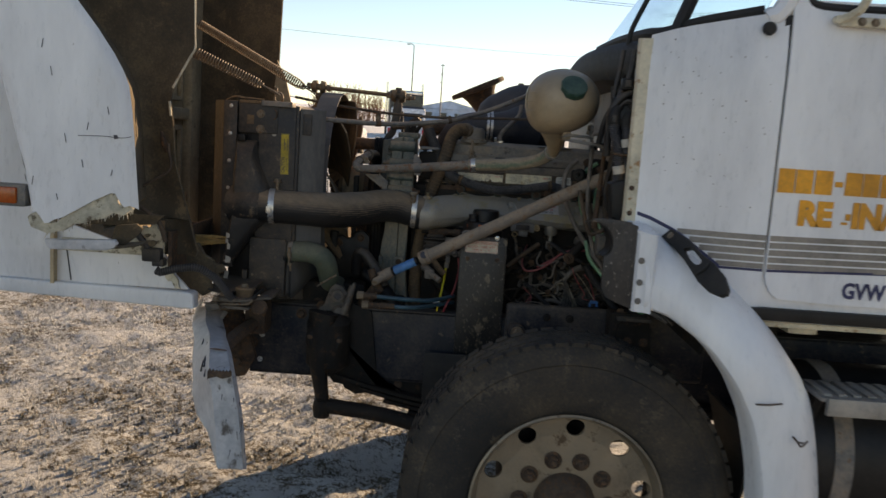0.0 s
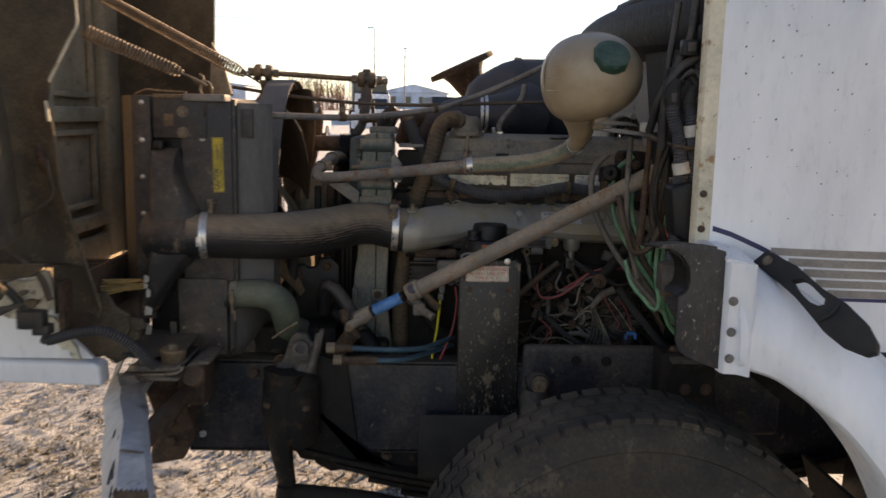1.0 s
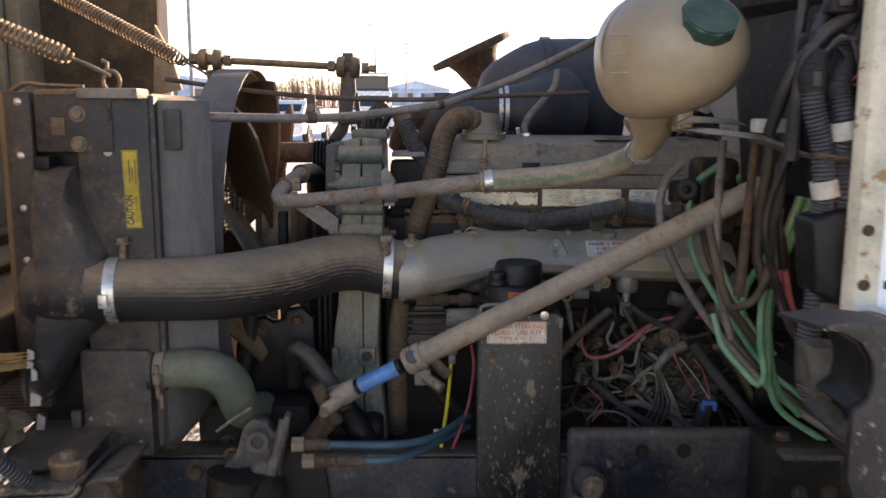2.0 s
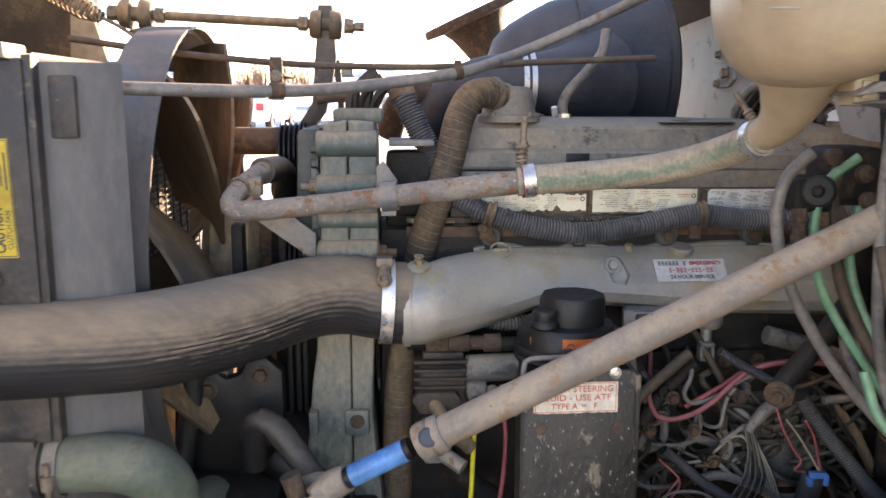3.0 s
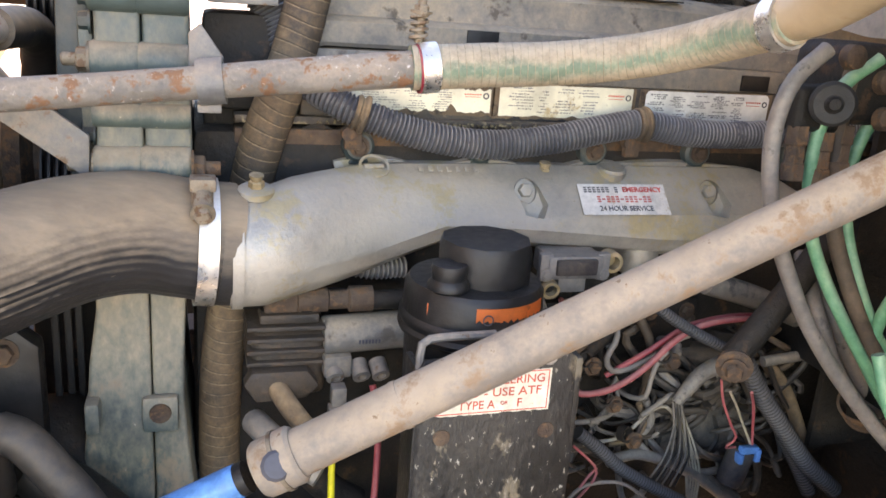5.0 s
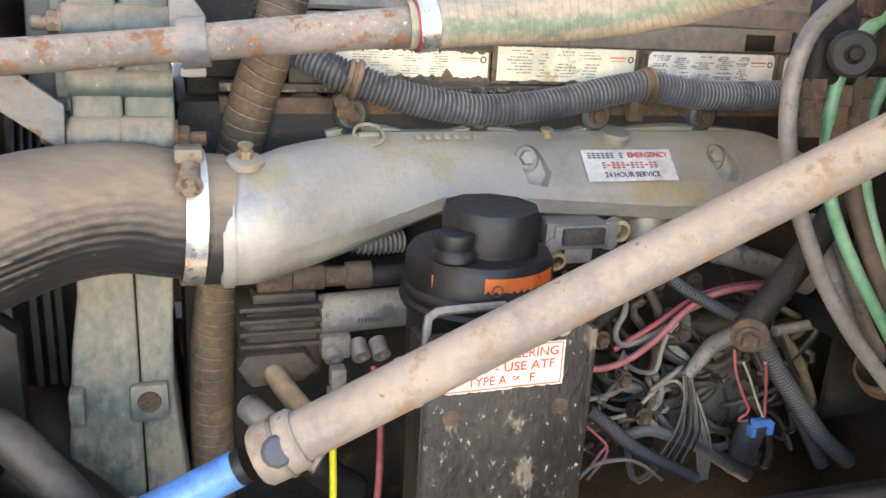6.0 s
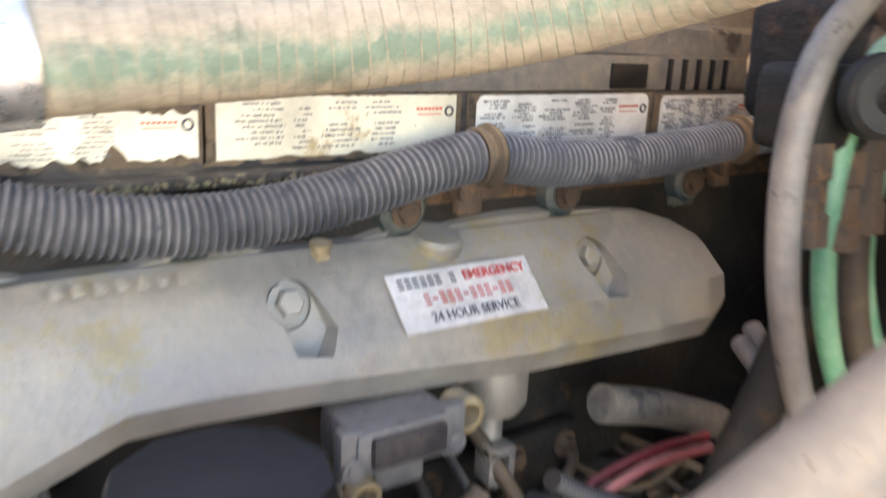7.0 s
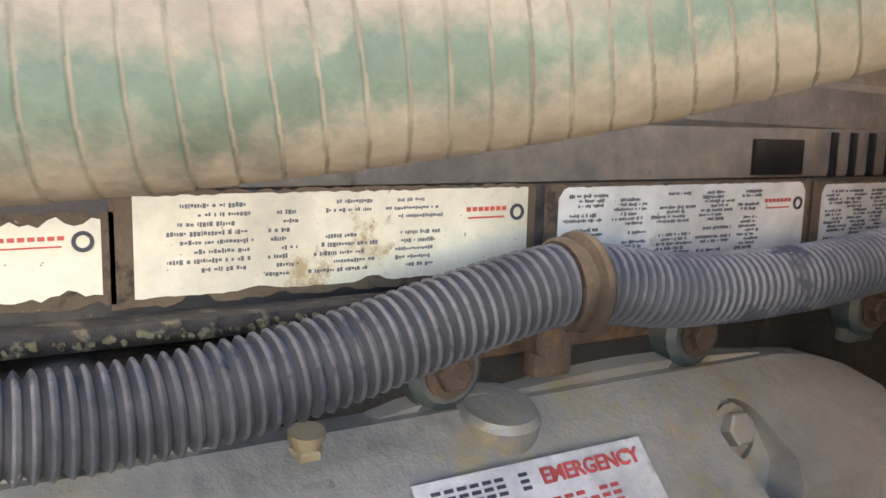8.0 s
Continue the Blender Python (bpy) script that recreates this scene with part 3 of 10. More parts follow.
def rough_ground():
    xs = sorted({*np.round(np.arange(-9, 7, 0.09), 3), *np.round(np.arange(-3.4, 1.2, 0.03), 3), *np.round(np.arange(-40, 41, 2.0), 3), -2500, -900, -300, -100, 100, 300, 900, 2500})
    ys = sorted({*np.round(np.arange(0.5, 14, 0.09), 3), *np.round(np.arange(3.0, 8.6, 0.03), 3), *np.round(np.arange(-20, 80, 2.5), 3), -2500, -600, -100, 130, 250, 600, 2500})
    verts = []
    for y in ys:
        for x in xs:
            p = Vector((x, y, 0))
            near = 1.0 if -9 < x < 7 and 0.5 < y < 14 else 0.0
            lump = noise.fractal(p * 2.2, 1.0, 2.0, 4) * 0.02 + max(0.0, noise.noise(p * 3.2)) * 0.022
            if -3.6 < x < 1.3 and 2.9 < y < 8.8:
                lump += noise.fractal(p * 11, 0.9, 2.0, 3) * 0.011
            if abs(x - 0.5) < 0.7 and 2.4 < y < 3.2:
                lump *= 0.15
            verts.append((x, y, ground_at(y) + lump * near - 0.012))
    w = len(xs)
    faces = [(j * w + i, j * w + i + 1, (j + 1) * w + i + 1, (j + 1) * w + i) for j in range(len(ys) - 1) for i in range(w - 1)]
    mesh = bpy.data.meshes.new("ground")
    mesh.from_pydata(verts, [], faces)
    mesh.materials.append(GROUND)
    mesh.polygons.foreach_set("use_smooth", [True] * len(faces))
    return tagged(new("ground", mesh), "frozen rutted dirt yard dusted with thin snow and straw", "ground", kind="structure")


rough_ground()


def clods():
    rng = random.Random(4)
    verts, faces = [], []
    for k in range(16000):
        x, y = (rng.uniform(-6.5, 4.5), rng.uniform(2.6, 11)) if k < 2000 else (rng.uniform(-3.4, 0.8), rng.uniform(3.2, 8.0))
        r = rng.uniform(0.002, 0.009) * (2.0 if rng.random() < 0.03 else 1)
        b = len(verts)
        for a in range(5):
            verts.append((x + r * rng.uniform(0.6, 1.3) * math.cos(a * 1.256), y + r * rng.uniform(0.6, 1.3) * math.sin(a * 1.256), ground_at(y) - 0.012))
        for a in range(5):
            verts.append((x + r * 0.6 * math.cos(a * 1.256 + 0.5), y + r * 0.6 * math.sin(a * 1.256 + 0.5), ground_at(y) + r * rng.uniform(0.5, 1.0)))
        faces += [(b + a, b + (a + 1) % 5, b + 5 + (a + 1) % 5, b + 5 + a) for a in range(5)]
        faces.append(tuple(b + 5 + a for a in range(5)))
    mesh = bpy.data.meshes.new("dirt_clods")
    mesh.from_pydata(verts, [], faces)
    mesh.materials.append(GROUND)
    return tagged(new("dirt_clods", mesh), "small frozen clods of dirt and snow on the yard", "dirt clods", kind="stuff")


clods()


def bush(x, y, h, w, seed):
    rng = random.Random(seed)
    t = thing("bare_bush", (x, y, ground_at(y)), "leafless reddish brown bush at the far edge of the yard", "bush", "far bushes")
    bms = []
    for _ in range(60):
        a, lean = rng.uniform(0, 6.28), rng.uniform(0.1, 0.75)
        p = Vector((x + rng.uniform(-w, w) * 0.55, y + rng.uniform(-1, 1), ground_at(y) - 0.1))
        q = p + Vector((math.cos(a) * lean * w * 0.4, math.sin(a) * lean, h * rng.uniform(0.5, 1.0)))
        mid = p.lerp(q, 0.5) + Vector((rng.uniform(-0.2, 0.2), 0, 0))
        bms.append(tube([p, mid, q], [0.045, 0.03, 0.01], seg=4, step=1.0))
        for _ in range(6):
            s = p.lerp(q, rng.uniform(0.3, 0.9))
            e = s + Vector((rng.uniform(-0.7, 0.7), rng.uniform(-0.4, 0.4), rng.uniform(0.3, 1.0)))
            bms.append(tube([s, e], [0.025, 0.008], seg=3, step=2.0))
    part("twiggy_crown", join(*bms), BARK, t)
    return t


bush(-13.0, 95, 4.6, 3.0, 1)
bush(-10.4, 97, 4.0, 3.0, 2)
bush(-15.5, 98, 3.4, 2.6, 3)


def car(x, y, turn, paint, label, tall=1.0, group="parked cars"):
    t = thing("parked_car", (0, 0, 0), label, "car", group)
    side = [(-2.2, 0.35), (-2.25, 0.75), (-2.1, 0.95), (-1.2, 1.02), (-0.75, 1.0), (1.0, 1.0), (1.6, 0.98), (2.15, 0.9), (2.25, 0.6), (2.2, 0.35)]
    cabin = [(-2.0 if tall > 1.1 else -1.5, 0.98), (-1.75 if tall > 1.1 else -0.9, 1.45 * tall), (0.5, 1.48 * tall), (1.2, 0.98)]
    part("body", prism(side, -0.88, 0.88, "y", 0.08, 3), paint, t)
    part("roof", prism([(a, b) for a, b in cabin], -0.72, 0.72, "y", 0.07, 3), paint, t)
    for s in (-1, 1):
        part("side_window", prism([(a * 0.86, 0.12 + b * 0.9) for a, b in cabin], s * 0.725, s * 0.735, "y", 0), CARGLASS, t)
        part("tail_lamp", box(-2.27, -2.2, s * 0.72 - 0.12, s * 0.72 + 0.12, 0.7, 0.92, 0.02), TAILRED, t)
    a, b = cabin[0], cabin[1]
    part("rear_window", turned(box(-0.012, 0.012, -0.6, 0.6, -0.19 * tall, 0.17 * tall, 0), Matrix.Translation(((a[0] + b[0]) / 2 - 0.02, 0, (a[1] + b[1]) / 2)) @ Matrix.Rotation(math.atan2(b[0] - a[0], b[1] - a[1]), 4, "Y")), CARGLASS, t)
    for wx in (-1.35, 1.4):
        for s in (-1, 1):
            wheel = part("wheel", lathe([(0.02, -0.1), (0.3, -0.1), (0.33, -0.05), (0.33, 0.05), (0.3, 0.1), (0.02, 0.1)], (wx, s * 0.82, 0.33), (0, 1, 0), 18), RUBBER, t)
            part("hubcap", lathe([(0.19, 0.0), (0.17, 0.03), (0.0, 0.035)], (wx, s * 0.92, 0.33), (0, s, 0), 12), CHROME, wheel)
    t.matrix_world = pose(x, y, ground_at(y), 0, 0, turn)
    return t


car(-6.0, 30.5, 78, CARBLUE, "blue sedan parked on the snowy lot")
car(-4.65, 31.5, 84, CARWHITE, "white sedan parked on the snowy lot")
car(-2.3, 38, 95, CARWHITE, "white sport utility vehicle parked on the snowy lot", 1.22)
car(0.7, 40, 100, CARBLACK, "black pickup with a red tail lamp on the snowy lot", 1.18)
car(4.0, 58, 20, CARWHITE, "white car far off on the snowy lot", 1.1)


def semi(x, y, turn):
    t = thing("parked_truck", (0, 0, 0), "dark highway tractor with chrome stacks parked far off", "truck")
    part("hood", box(-1.0, 1.0, -2.2, 0.2, 0.9, 1.9, 0.15, 3), CARBLACK, t)
    part("cab", box(-1.1, 1.1, 0.2, 2.2, 0.8, 3.0, 0.12, 3), CARBLACK, t)
    part("sun_visor", box(-1.0, 1.0, 0.05, 0.25, 2.75, 2.95, 0.02), CHROME, t)
    part("windshield", box(-0.95, 0.95, 0.17, 0.215, 2.0, 2.7, 0.0), CARGLASS, t)
    part("grille", box(-0.5, 0.5, -2.24, -2.18, 1.0, 1.8, 0.03), CHROME, t)
    for s in (-1, 1):
        part("exhaust_stack", tube([(s * 1.2, 2.3, 0.8), (s * 1.2, 2.3, 3.6)], 0.08, 10, 2), CHROME, t)
        part("wheel", lathe([(0.02, -0.15), (0.5, -0.15), (0.52, 0.15), (0.02, 0.15)], (s * 0.95, -1.2, 0.5), (1, 0, 0), 18), RUBBER, t)
        part("rear_wheel", lathe([(0.02, -0.3), (0.5, -0.3), (0.52, 0.3), (0.02, 0.3)], (s * 0.85, 4.0, 0.5), (1, 0, 0), 18), RUBBER, t)
    part("frame_rail", box(-0.5, 0.5, 0.2, 5.5, 0.65, 0.9, 0.02), CARBLACK, t)
    t.matrix_world = pose(x, y, ground_at(y), 0, 0, turn)
    return t


semi(-3.5, 56, 8)


def shed(x, y, w, d, h, roof, mat, label):
    low = ground_at(y)
    t = thing("far_building", (x, y, low), label, "building", "far buildings")
    part("wall", box(x - w / 2, x + w / 2, y, y + d, low - 0.2, low + h, 0.02), mat, t)
    part("roof", prism([(x - w / 2 - 0.4, low + h), (x, low + h + roof), (x + w / 2 + 0.4, low + h)], y - 0.4, y + d + 0.4, "y", 0.02), SIDING, t)
    for i in range(4):
        part("window", box(x - w * 0.36 + i * w * 0.22, x - w * 0.36 + i * w * 0.22 + w * 0.1, y - 0.06, y + 0.05, low + h * 0.35, low + h * 0.75, 0), CARGLASS, t)
    return t


shed(-1.6, 122, 9.5, 8, 2.2, 1.2, SIDING, "low pale blue building with a shallow gable roof")
shed(-42, 150, 22, 10, 3.0, 1.5, SIDING, "low pale house far behind the yard")
shed(30, 140, 26, 10, 3.4, 1.8, CARWHITE, "long white shed far behind the yard")


def street_pole(x, y, h, arm, label):
    low = ground_at(y)
    h += low - FLOOR
    t = thing("street_lamp", (x, y, low), label, "street lamp", "far poles")
    part("pole", tube([(x, y, low - 0.2), (x, y, h)], [0.07, 0.035], 8, 3), POLE, t)
    if arm:
        part("arm", tube([(x, y, h), (x - arm * 0.4, y, h + 0.1), (x - arm, y, h + 0.1)], 0.035, 6, 0.4), POLE, t)
        part("lamp_head", box(x - arm - 0.15, x - arm + 0.05, y - 0.08, y + 0.08, h + 0.04, h + 0.12, 0.02), POLE, t)
    else:
        for k in range(3):
            part("crossarm", box(x - 0.14, x + 0.14 - 0.05 * k, y - 0.03, y + 0.03, h - 0.15 - k * 0.6, h - 0.09 - k * 0.6, 0), POLE, t)
    return t


street_pole(-3.6, 62, 6.25, 0.35, "tall grey street lamp pole beyond the yard")
street_pole(-1.45, 62, 5.1, 0, "slim radio mast beyond the yard")
street_pole(-6.35, 25.0, 9.0, 1.2, "grey light pole standing on the lot")


def wires():
    low = ground_at(80)
    t = thing("power_line", (-60, 80, low), "thin power lines strung between poles across the sky", "power line")
    for x in (-60, 62):
        part("pole", tube([(x, 80, low - 0.2), (x, 80, low + 21.0 if x < 0 else low + 16.0)], [0.16, 0.1], 8, 4), POLE, t)
    for k, (z0, z1) in enumerate(((15.0, 11.6), (14.6, 11.4), (8.75, 7.5))):
        z0, z1 = z0 + low, z1 + low
        pts = [(-60, 80, z0 + 4.2 - (2.4 if k == 2 else 0)), (-15, 79, z0 + (0 if k < 2 else -0.55)), (14, 81, z1 + (0.2 if k == 2 else 1.2)), (62, 80, z1 + 1)]
        part("wire", tube(pts, 0.013 if k == 2 else 0.02, 4, 4.0), CARBLACK, t)


wires()

# ---- front wheel ----
HUB = Vector((0.497, 2.70, 0.462))


def front_wheel():
    t = thing("truck_wheel", (HUB.x, 2.81, FLOOR), "muddy black truck tyre on a dull ten-hole steel rim", "wheel")
    c = (HUB.x, 2.81, HUB.z)
    prof = [(0.300, -0.115), (0.327, -0.135), (0.389, -0.147), (0.445, -0.145), (0.470, -0.139), (0.474, -0.143), (0.490, -0.138), (0.515, -0.122), (0.528, -0.105), (0.533, -0.06), (0.534, 0.0), (0.533, 0.06), (0.528, 0.105), (0.513, 0.128), (0.445, 0.145), (0.366, 0.14), (0.300, 0.115)]
    part("tyre", lathe(prof, c, (0, 1, 0), 96, closed=True), TYRE, t, "mud-streaked black rubber tyre")
    bms = []
    for i in range(64):
        for row, off in ((-0.088, 0.0), (-0.03, 0.5), (0.03, 0.0), (0.088, 0.5)):
            a = 2 * math.pi * (i + off) / 64
            b = box(-0.02, 0.02, row - 0.022, row + 0.022, 0.519, 0.5365, 0)
            bms.append(turned(b, Matrix.Translation(c) @ Matrix.Rotation(a, 4, "Y")))
    part("tread", join(*bms), TYRE, t)
    rim_prof = [(0.275, -0.06), (0.292, -0.085), (0.306, -0.118), (0.312, -0.134), (0.305, -0.139), (0.297, -0.125), (0.29, -0.1), (0.282, -0.075)]
    part("rim_flange", lathe(rim_prof, c, (0, 1, 0), 72, closed=True), RIM, t)
    # disc with ten round hand holes
    bm = bmesh.new()
    edges = []

    def ring(cx, cz, r, n):
        vs = [bm.verts.new((cx + r * math.cos(2 * math.pi * k / n), 0, cz + r * math.sin(2 * math.pi * k / n))) for k in range(n)]
        edges.extend(bm.edges.new((vs[k], vs[(k + 1) % n])) for k in range(n))
        return vs

    ring(0, 0, 0.291, 64)
    ring(0, 0, 0.095, 32)
    for k in range(10):
        a = 2 * math.pi * k / 10 + radians(86)
        ring(0.253 * math.cos(a), 0.253 * math.sin(a), 0.03, 18)
    bmesh.ops.triangle_fill(bm, use_beauty=True, edges=edges)
    for v in bm.verts:
        r = math.hypot(v.co.x, v.co.z)
        v.co.y = -0.085 + 0.045 * max(0, (0.28 - r) / 0.19) if r > 0.2 else -0.066 - (0.2 - r) * 0.12
    bmesh.ops.recalc_face_normals(bm, faces=bm.faces)
    bmesh.ops.solidify(bm, geom=bm.faces[:] + bm.edges[:] + bm.verts[:], thickness=0.012)
    part("disc", turned(bm, Matrix.Translation(c)), RIM, t, "dull steel wheel disc with round hand holes")
    part("hub", lathe([(0.1, -0.05), (0.1, -0.1), (0.085, -0.125), (0.08, -0.15), (0.07, -0.16), (0.0, -0.162)], c, (0, 1, 0), 36), RUST, t)
    for k in range(10):
        a = 2 * math.pi * (k + 0.5) / 10 + radians(90)
        p = (c[0] + 0.145 * math.cos(a), c[1] - 0.078, c[2] + 0.145 * math.sin(a))
        nut = part("wheel_nut", hexbolt(p, (0, -1, 0), 0.02, 0.024), RUST, t)
        part("stud", lathe([(0.01, 0.0), (0.01, 0.034), (0.008, 0.036)], p, (0, -1, 0), 10), RUST, nut)
    return t


front_wheel()

# ---- cab ----


def cab():
    t = thing("truck_cab", (1.6, 3.85, 0.9), "dirty white conventional truck cab with taupe stripes", "truck cab")

    def side(x):
        return float(np.interp(x, [0.62, 0.665, 0.80, 0.93, 1.045, 1.3, 3.0], [2.872, 2.845, 2.80, 2.772, 2.76, 2.757, 2.77]))

    rows = []
    for x in np.linspace(0.662, 1.058, 12):
        low = float(np.interp(x, [0.66, 0.74, 0.85, 0.91, 1.058], [1.35, 1.31, 1.22, 1.16, 1.07]))
        top = float(np.interp(x, [0.66, 0.75, 1.058], [1.965, 1.992, 2.055]))
        rows.append([(x, side(x) + 0.022 * max(0, (z - 1.85) / 0.2) ** 2, z) for z in np.linspace(low, top, 10)])
    part("cowl_panel", sheet(rows, 0.012), WHITE, t, "white painted cowl panel with small scratches")
    # door, with its rounded lower corner
    rows = []
    for x in [1.066, 1.074, 1.088, 1.112, 1.3, 1.6, 1.9, 2.15]:
        low = 1.163 + (0.0 if x > 1.14 else 0.1 * (1 - math.sqrt(max(0, 1 - ((1.14 - x) / 0.076) ** 2))))
        rows.append([(x, side(x) - 0.003 + 0.022 * max(0, (z - 1.9) / 0.2) ** 2, z) for z in np.linspace(low, 2.09, 12)])
    # dark strip added behind the door gap so no light comes through
    part("door_gap_strip", sheet([[(x, side(x) + 0.016, z) for z in (1.07, 1.5, 2.04)] for x in (1.045, 1.063, 1.08)], 0.006), RUBBER, t)
    door = part("door", sheet(rows, 0.03), WHITE, t, "white truck door with orange lettering")
    part("window_frame", tube([(1.115, 2.785, 2.09), (1.135, 2.78, 2.076), (1.215, 2.778, 2.07), (1.5, 2.778, 2.073), (2.1, 2.78, 2.09)], 0.014, 8), RUBBER, door)
    part("side_window", prism([(1.13, 2.085), (2.1, 2.1), (2.1, 2.62), (1.45, 2.62)], 2.79, 2.796, "y", 0), GLASS, t).visible_shadow = False
    part("mirror_bracket", join(box(1.19, 1.62, 2.722, 2.757, 2.012, 2.04, 0.006), tube([(1.19, 2.735, 2.028), (1.215, 2.70, 2.045), (1.235, 2.67, 2.085), (1.3, 2.58, 2.35)], 0.013, 8), lathe([(0.0, -0.014), (0.012, -0.012), (0.013, 0.012), (0.0, 0.014)], (1.185, 2.735, 2.03), (0, 1, 0), 14)), CREAM, t)
    for bx in (1.25, 1.29, 1.4):
        part("bolt", hexbolt((bx, 2.722, 2.026), (0, -1, 0), 0.009, 0.008), BOLT, t)
    # sill under door and cowl
    rows = [[(x, side(x) + 0.012 + (0.03 if z < 1.1 else 0), z) for z in (1.088, 1.1, 1.13, 1.165, 1.32 if x < 1.2 else 1.17)] for x in np.linspace(0.93, 2.2, 20)]
    part("sill", sheet(rows, 0.03), WHITE, t, "white rocker sill stained along its lower edge")
    part("sill_flange", box(1.08, 2.2, 2.79, 2.85, 1.073, 1.09, 0.004), CREAM, t)
    # yellowed flange at the front of the cowl
    rows = [[(x, y, z) for x, y in ((0.628, 2.885), (0.628, 2.868), (0.634, 2.858), (0.655, 2.853), (0.663, 2.846), (0.668, 2.85))] for z in np.linspace(1.345, 1.955, 8)]
    flange = part("cowl_flange", sheet(rows, 0.006), CREAM, t, "yellowed flange with rusty fixing holes")
    for z in (1.483, 1.402):
        part("screw_hole", lathe([(0.0, 0.0), (0.0085, 0.0), (0.0085, 0.003), (0.0, 0.0035)], (0.645, 2.8545, z), (0, -1, 0), 12), RUST, flange)
    # stripes, laid on the panels
    for k, (z0, z1) in enumerate(((1.369, 1.352), (1.347, 1.329), (1.324, 1.306), (1.301, 1.284), (1.279, 1.263))):
        left = (0.79, 0.828, 0.86, 0.888, 0.914)[k]
        for a, b, lift in ((left, 1.057, 0.0015), (1.069, 2.14, 0.0045)):
            rows = [[(x, side(x) - lift, z + 0.019 * max(0.0, x - 1.07)) for z in (z1, z0)] for x in np.linspace(a, b, 7)]
            part("stripe", sheet(rows, 0.001), TAUPE, t, "taupe stripe film")
    for a, b, lift in ((0.925, 1.057, 0.0015), (1.069, 2.14, 0.0045)):
        rows = [[(x, side(x) - lift, 1.258 + d + 0.035 * max(0.0, x - 1.07)) for d in (-0.004, 0.004)] for x in np.linspace(a, b, 6)]
        part("stripe", sheet(rows, 0.001), NAVY, t, "navy pinstripe")
    rows = [[(x, side(x) - 0.0015, float(np.interp(x, [0.665, 0.709, 0.779, 0.819, 0.857, 0.925], [1.406, 1.393, 1.362, 1.338, 1.309, 1.26])) + d) for d in (-0.006, 0.006)] for x in np.linspace(0.668, 0.925, 14)]
    part("stripe", sheet(rows, 0.001), NAVY, t, "navy pinstripe curving along the fender")
    # number of the owner as bars, place name, weight mark
    bars(facing(1.067, 2.7525, 1.543), [(0.029, 0, 0.05, 0.074), (0.084, 0, 0.052, 0.073), (0.144, 0.001, 0.054, 0.074), (0.191, -0.002, 0.024, 0.016), (0.236, 0.001, 0.052, 0.071), (0.29, 0.001, 0.05, 0.071), (0.345, 0.001, 0.05, 0.071)], ORANGE, t, "print", 0.0015)
    letters("RE", 0.1, facing(1.195, 2.752, 1.442), ORANGE, t, width=0.106, depth=0.001, bold=0.006)
    letters("INA", 0.102, facing(1.385, 2.7515, 1.444), ORANGE, t, width=0.16, depth=0.001, bold=0.006)
    bars(facing(1.292, 2.7525, 1.43), [(0.006, 0.012, 0.016, 0.02), (-0.004, -0.008, 0.02, 0.008)], ORANGE, t, "print", 0.0015)
    letters("GVW", 0.069, facing(1.376, 2.7515, 1.209), NAVY, t, width=0.136, depth=0.001, bold=0.0022)
    part("rubber_plug", lathe([(0.0, 0.02), (0.016, 0.018), (0.02, 0.008), (0.021, 0.0)], (0.996, 2.768, 1.996), (0, -1, 0), 18), RUBBER, t)
    rng = random.Random(12)
    chips = []
    for _ in range(60):
        x, z, r = rng.uniform(0.70, 1.03), rng.uniform(1.42, 1.96), rng.uniform(0.0006, 0.0022)
        chips.append(lathe([(0.0, 0.0008), (r, 0.0006), (r * 1.1, -0.001)], (x, side(x) - 0.0004, z), (0.1, -1, 0), 6))
    tagged(part("paint_chip", join(*chips), RUST, t, "small rusty paint chips"), kind="stuff")
    # windscreen, its seal and the shell behind
    base = [(0.66, 3.85, 2.012), (0.672, 3.45, 2.008), (0.70, 3.12, 1.998), (0.735, 2.98, 1.99), (0.82, 2.88, 2.015), (0.995, 2.82, 2.052)]
    top = [(1.05, 3.85, 2.62), (1.055, 3.5, 2.62), (1.06, 3.3, 2.62), (1.1, 3.05, 2.62), (1.17, 2.93, 2.62), (1.25, 2.86, 2.62)]
    rows = [[Vector(a).lerp(Vector(b), s) for s in (0, 0.5, 1)] for a, b in zip(base, top)]
    part("windshield", sheet(rows, 0.006), GLASS, t).visible_shadow = False
    part("windshield_seal", tube(base, 0.022, 8), RUBBER, t)
    part("pillar", tube([(0.745, 2.915, 1.97), (0.98, 2.9, 2.62)], 0.022, 8), RUBBER, t)
    part("corner_pillar", tube([(1.0, 2.80, 2.03), (1.06, 2.79, 2.1), (1.3, 2.8, 2.62)], 0.03, 8), WHITE, t)
    part("wiper", tube([(0.64, 3.12, 1.96), (0.655, 3.12, 2.03), (0.75, 3.1, 2.25)], 0.009, 6), RUBBER, t)
    rows = []
    for y in np.linspace(2.87, 4.86, 18):
        bow = ((y - 3.865) / 0.995) ** 2
        x, z = 0.585 + 0.085 * bow, 2.0 - 0.045 * bow
        rows.append([(0.715, y, z - 0.16), (x + 0.012, y, z - 0.125), (x, y, z - 0.1), (x, y, z - 0.035), (x + 0.012, y, z - 0.018), (x + 0.07, y, z)])
    part("cowl_top", sheet(rows, 0.01), CASTDARK, t, "grimy cowl below the windshield")
    part("roof", box(1.05, 3.1, 2.78, 4.92, 2.6, 2.68, 0.03), WHITE, t)
    part("rear_wall", box(3.0, 3.06, 2.7, 5.0, 1.1, 2.62, 0.01), WHITE, t)
    part("far_side", box(0.95, 3.0, 4.94, 5.0, 1.1, 2.05, 0.01), WHITE, t)
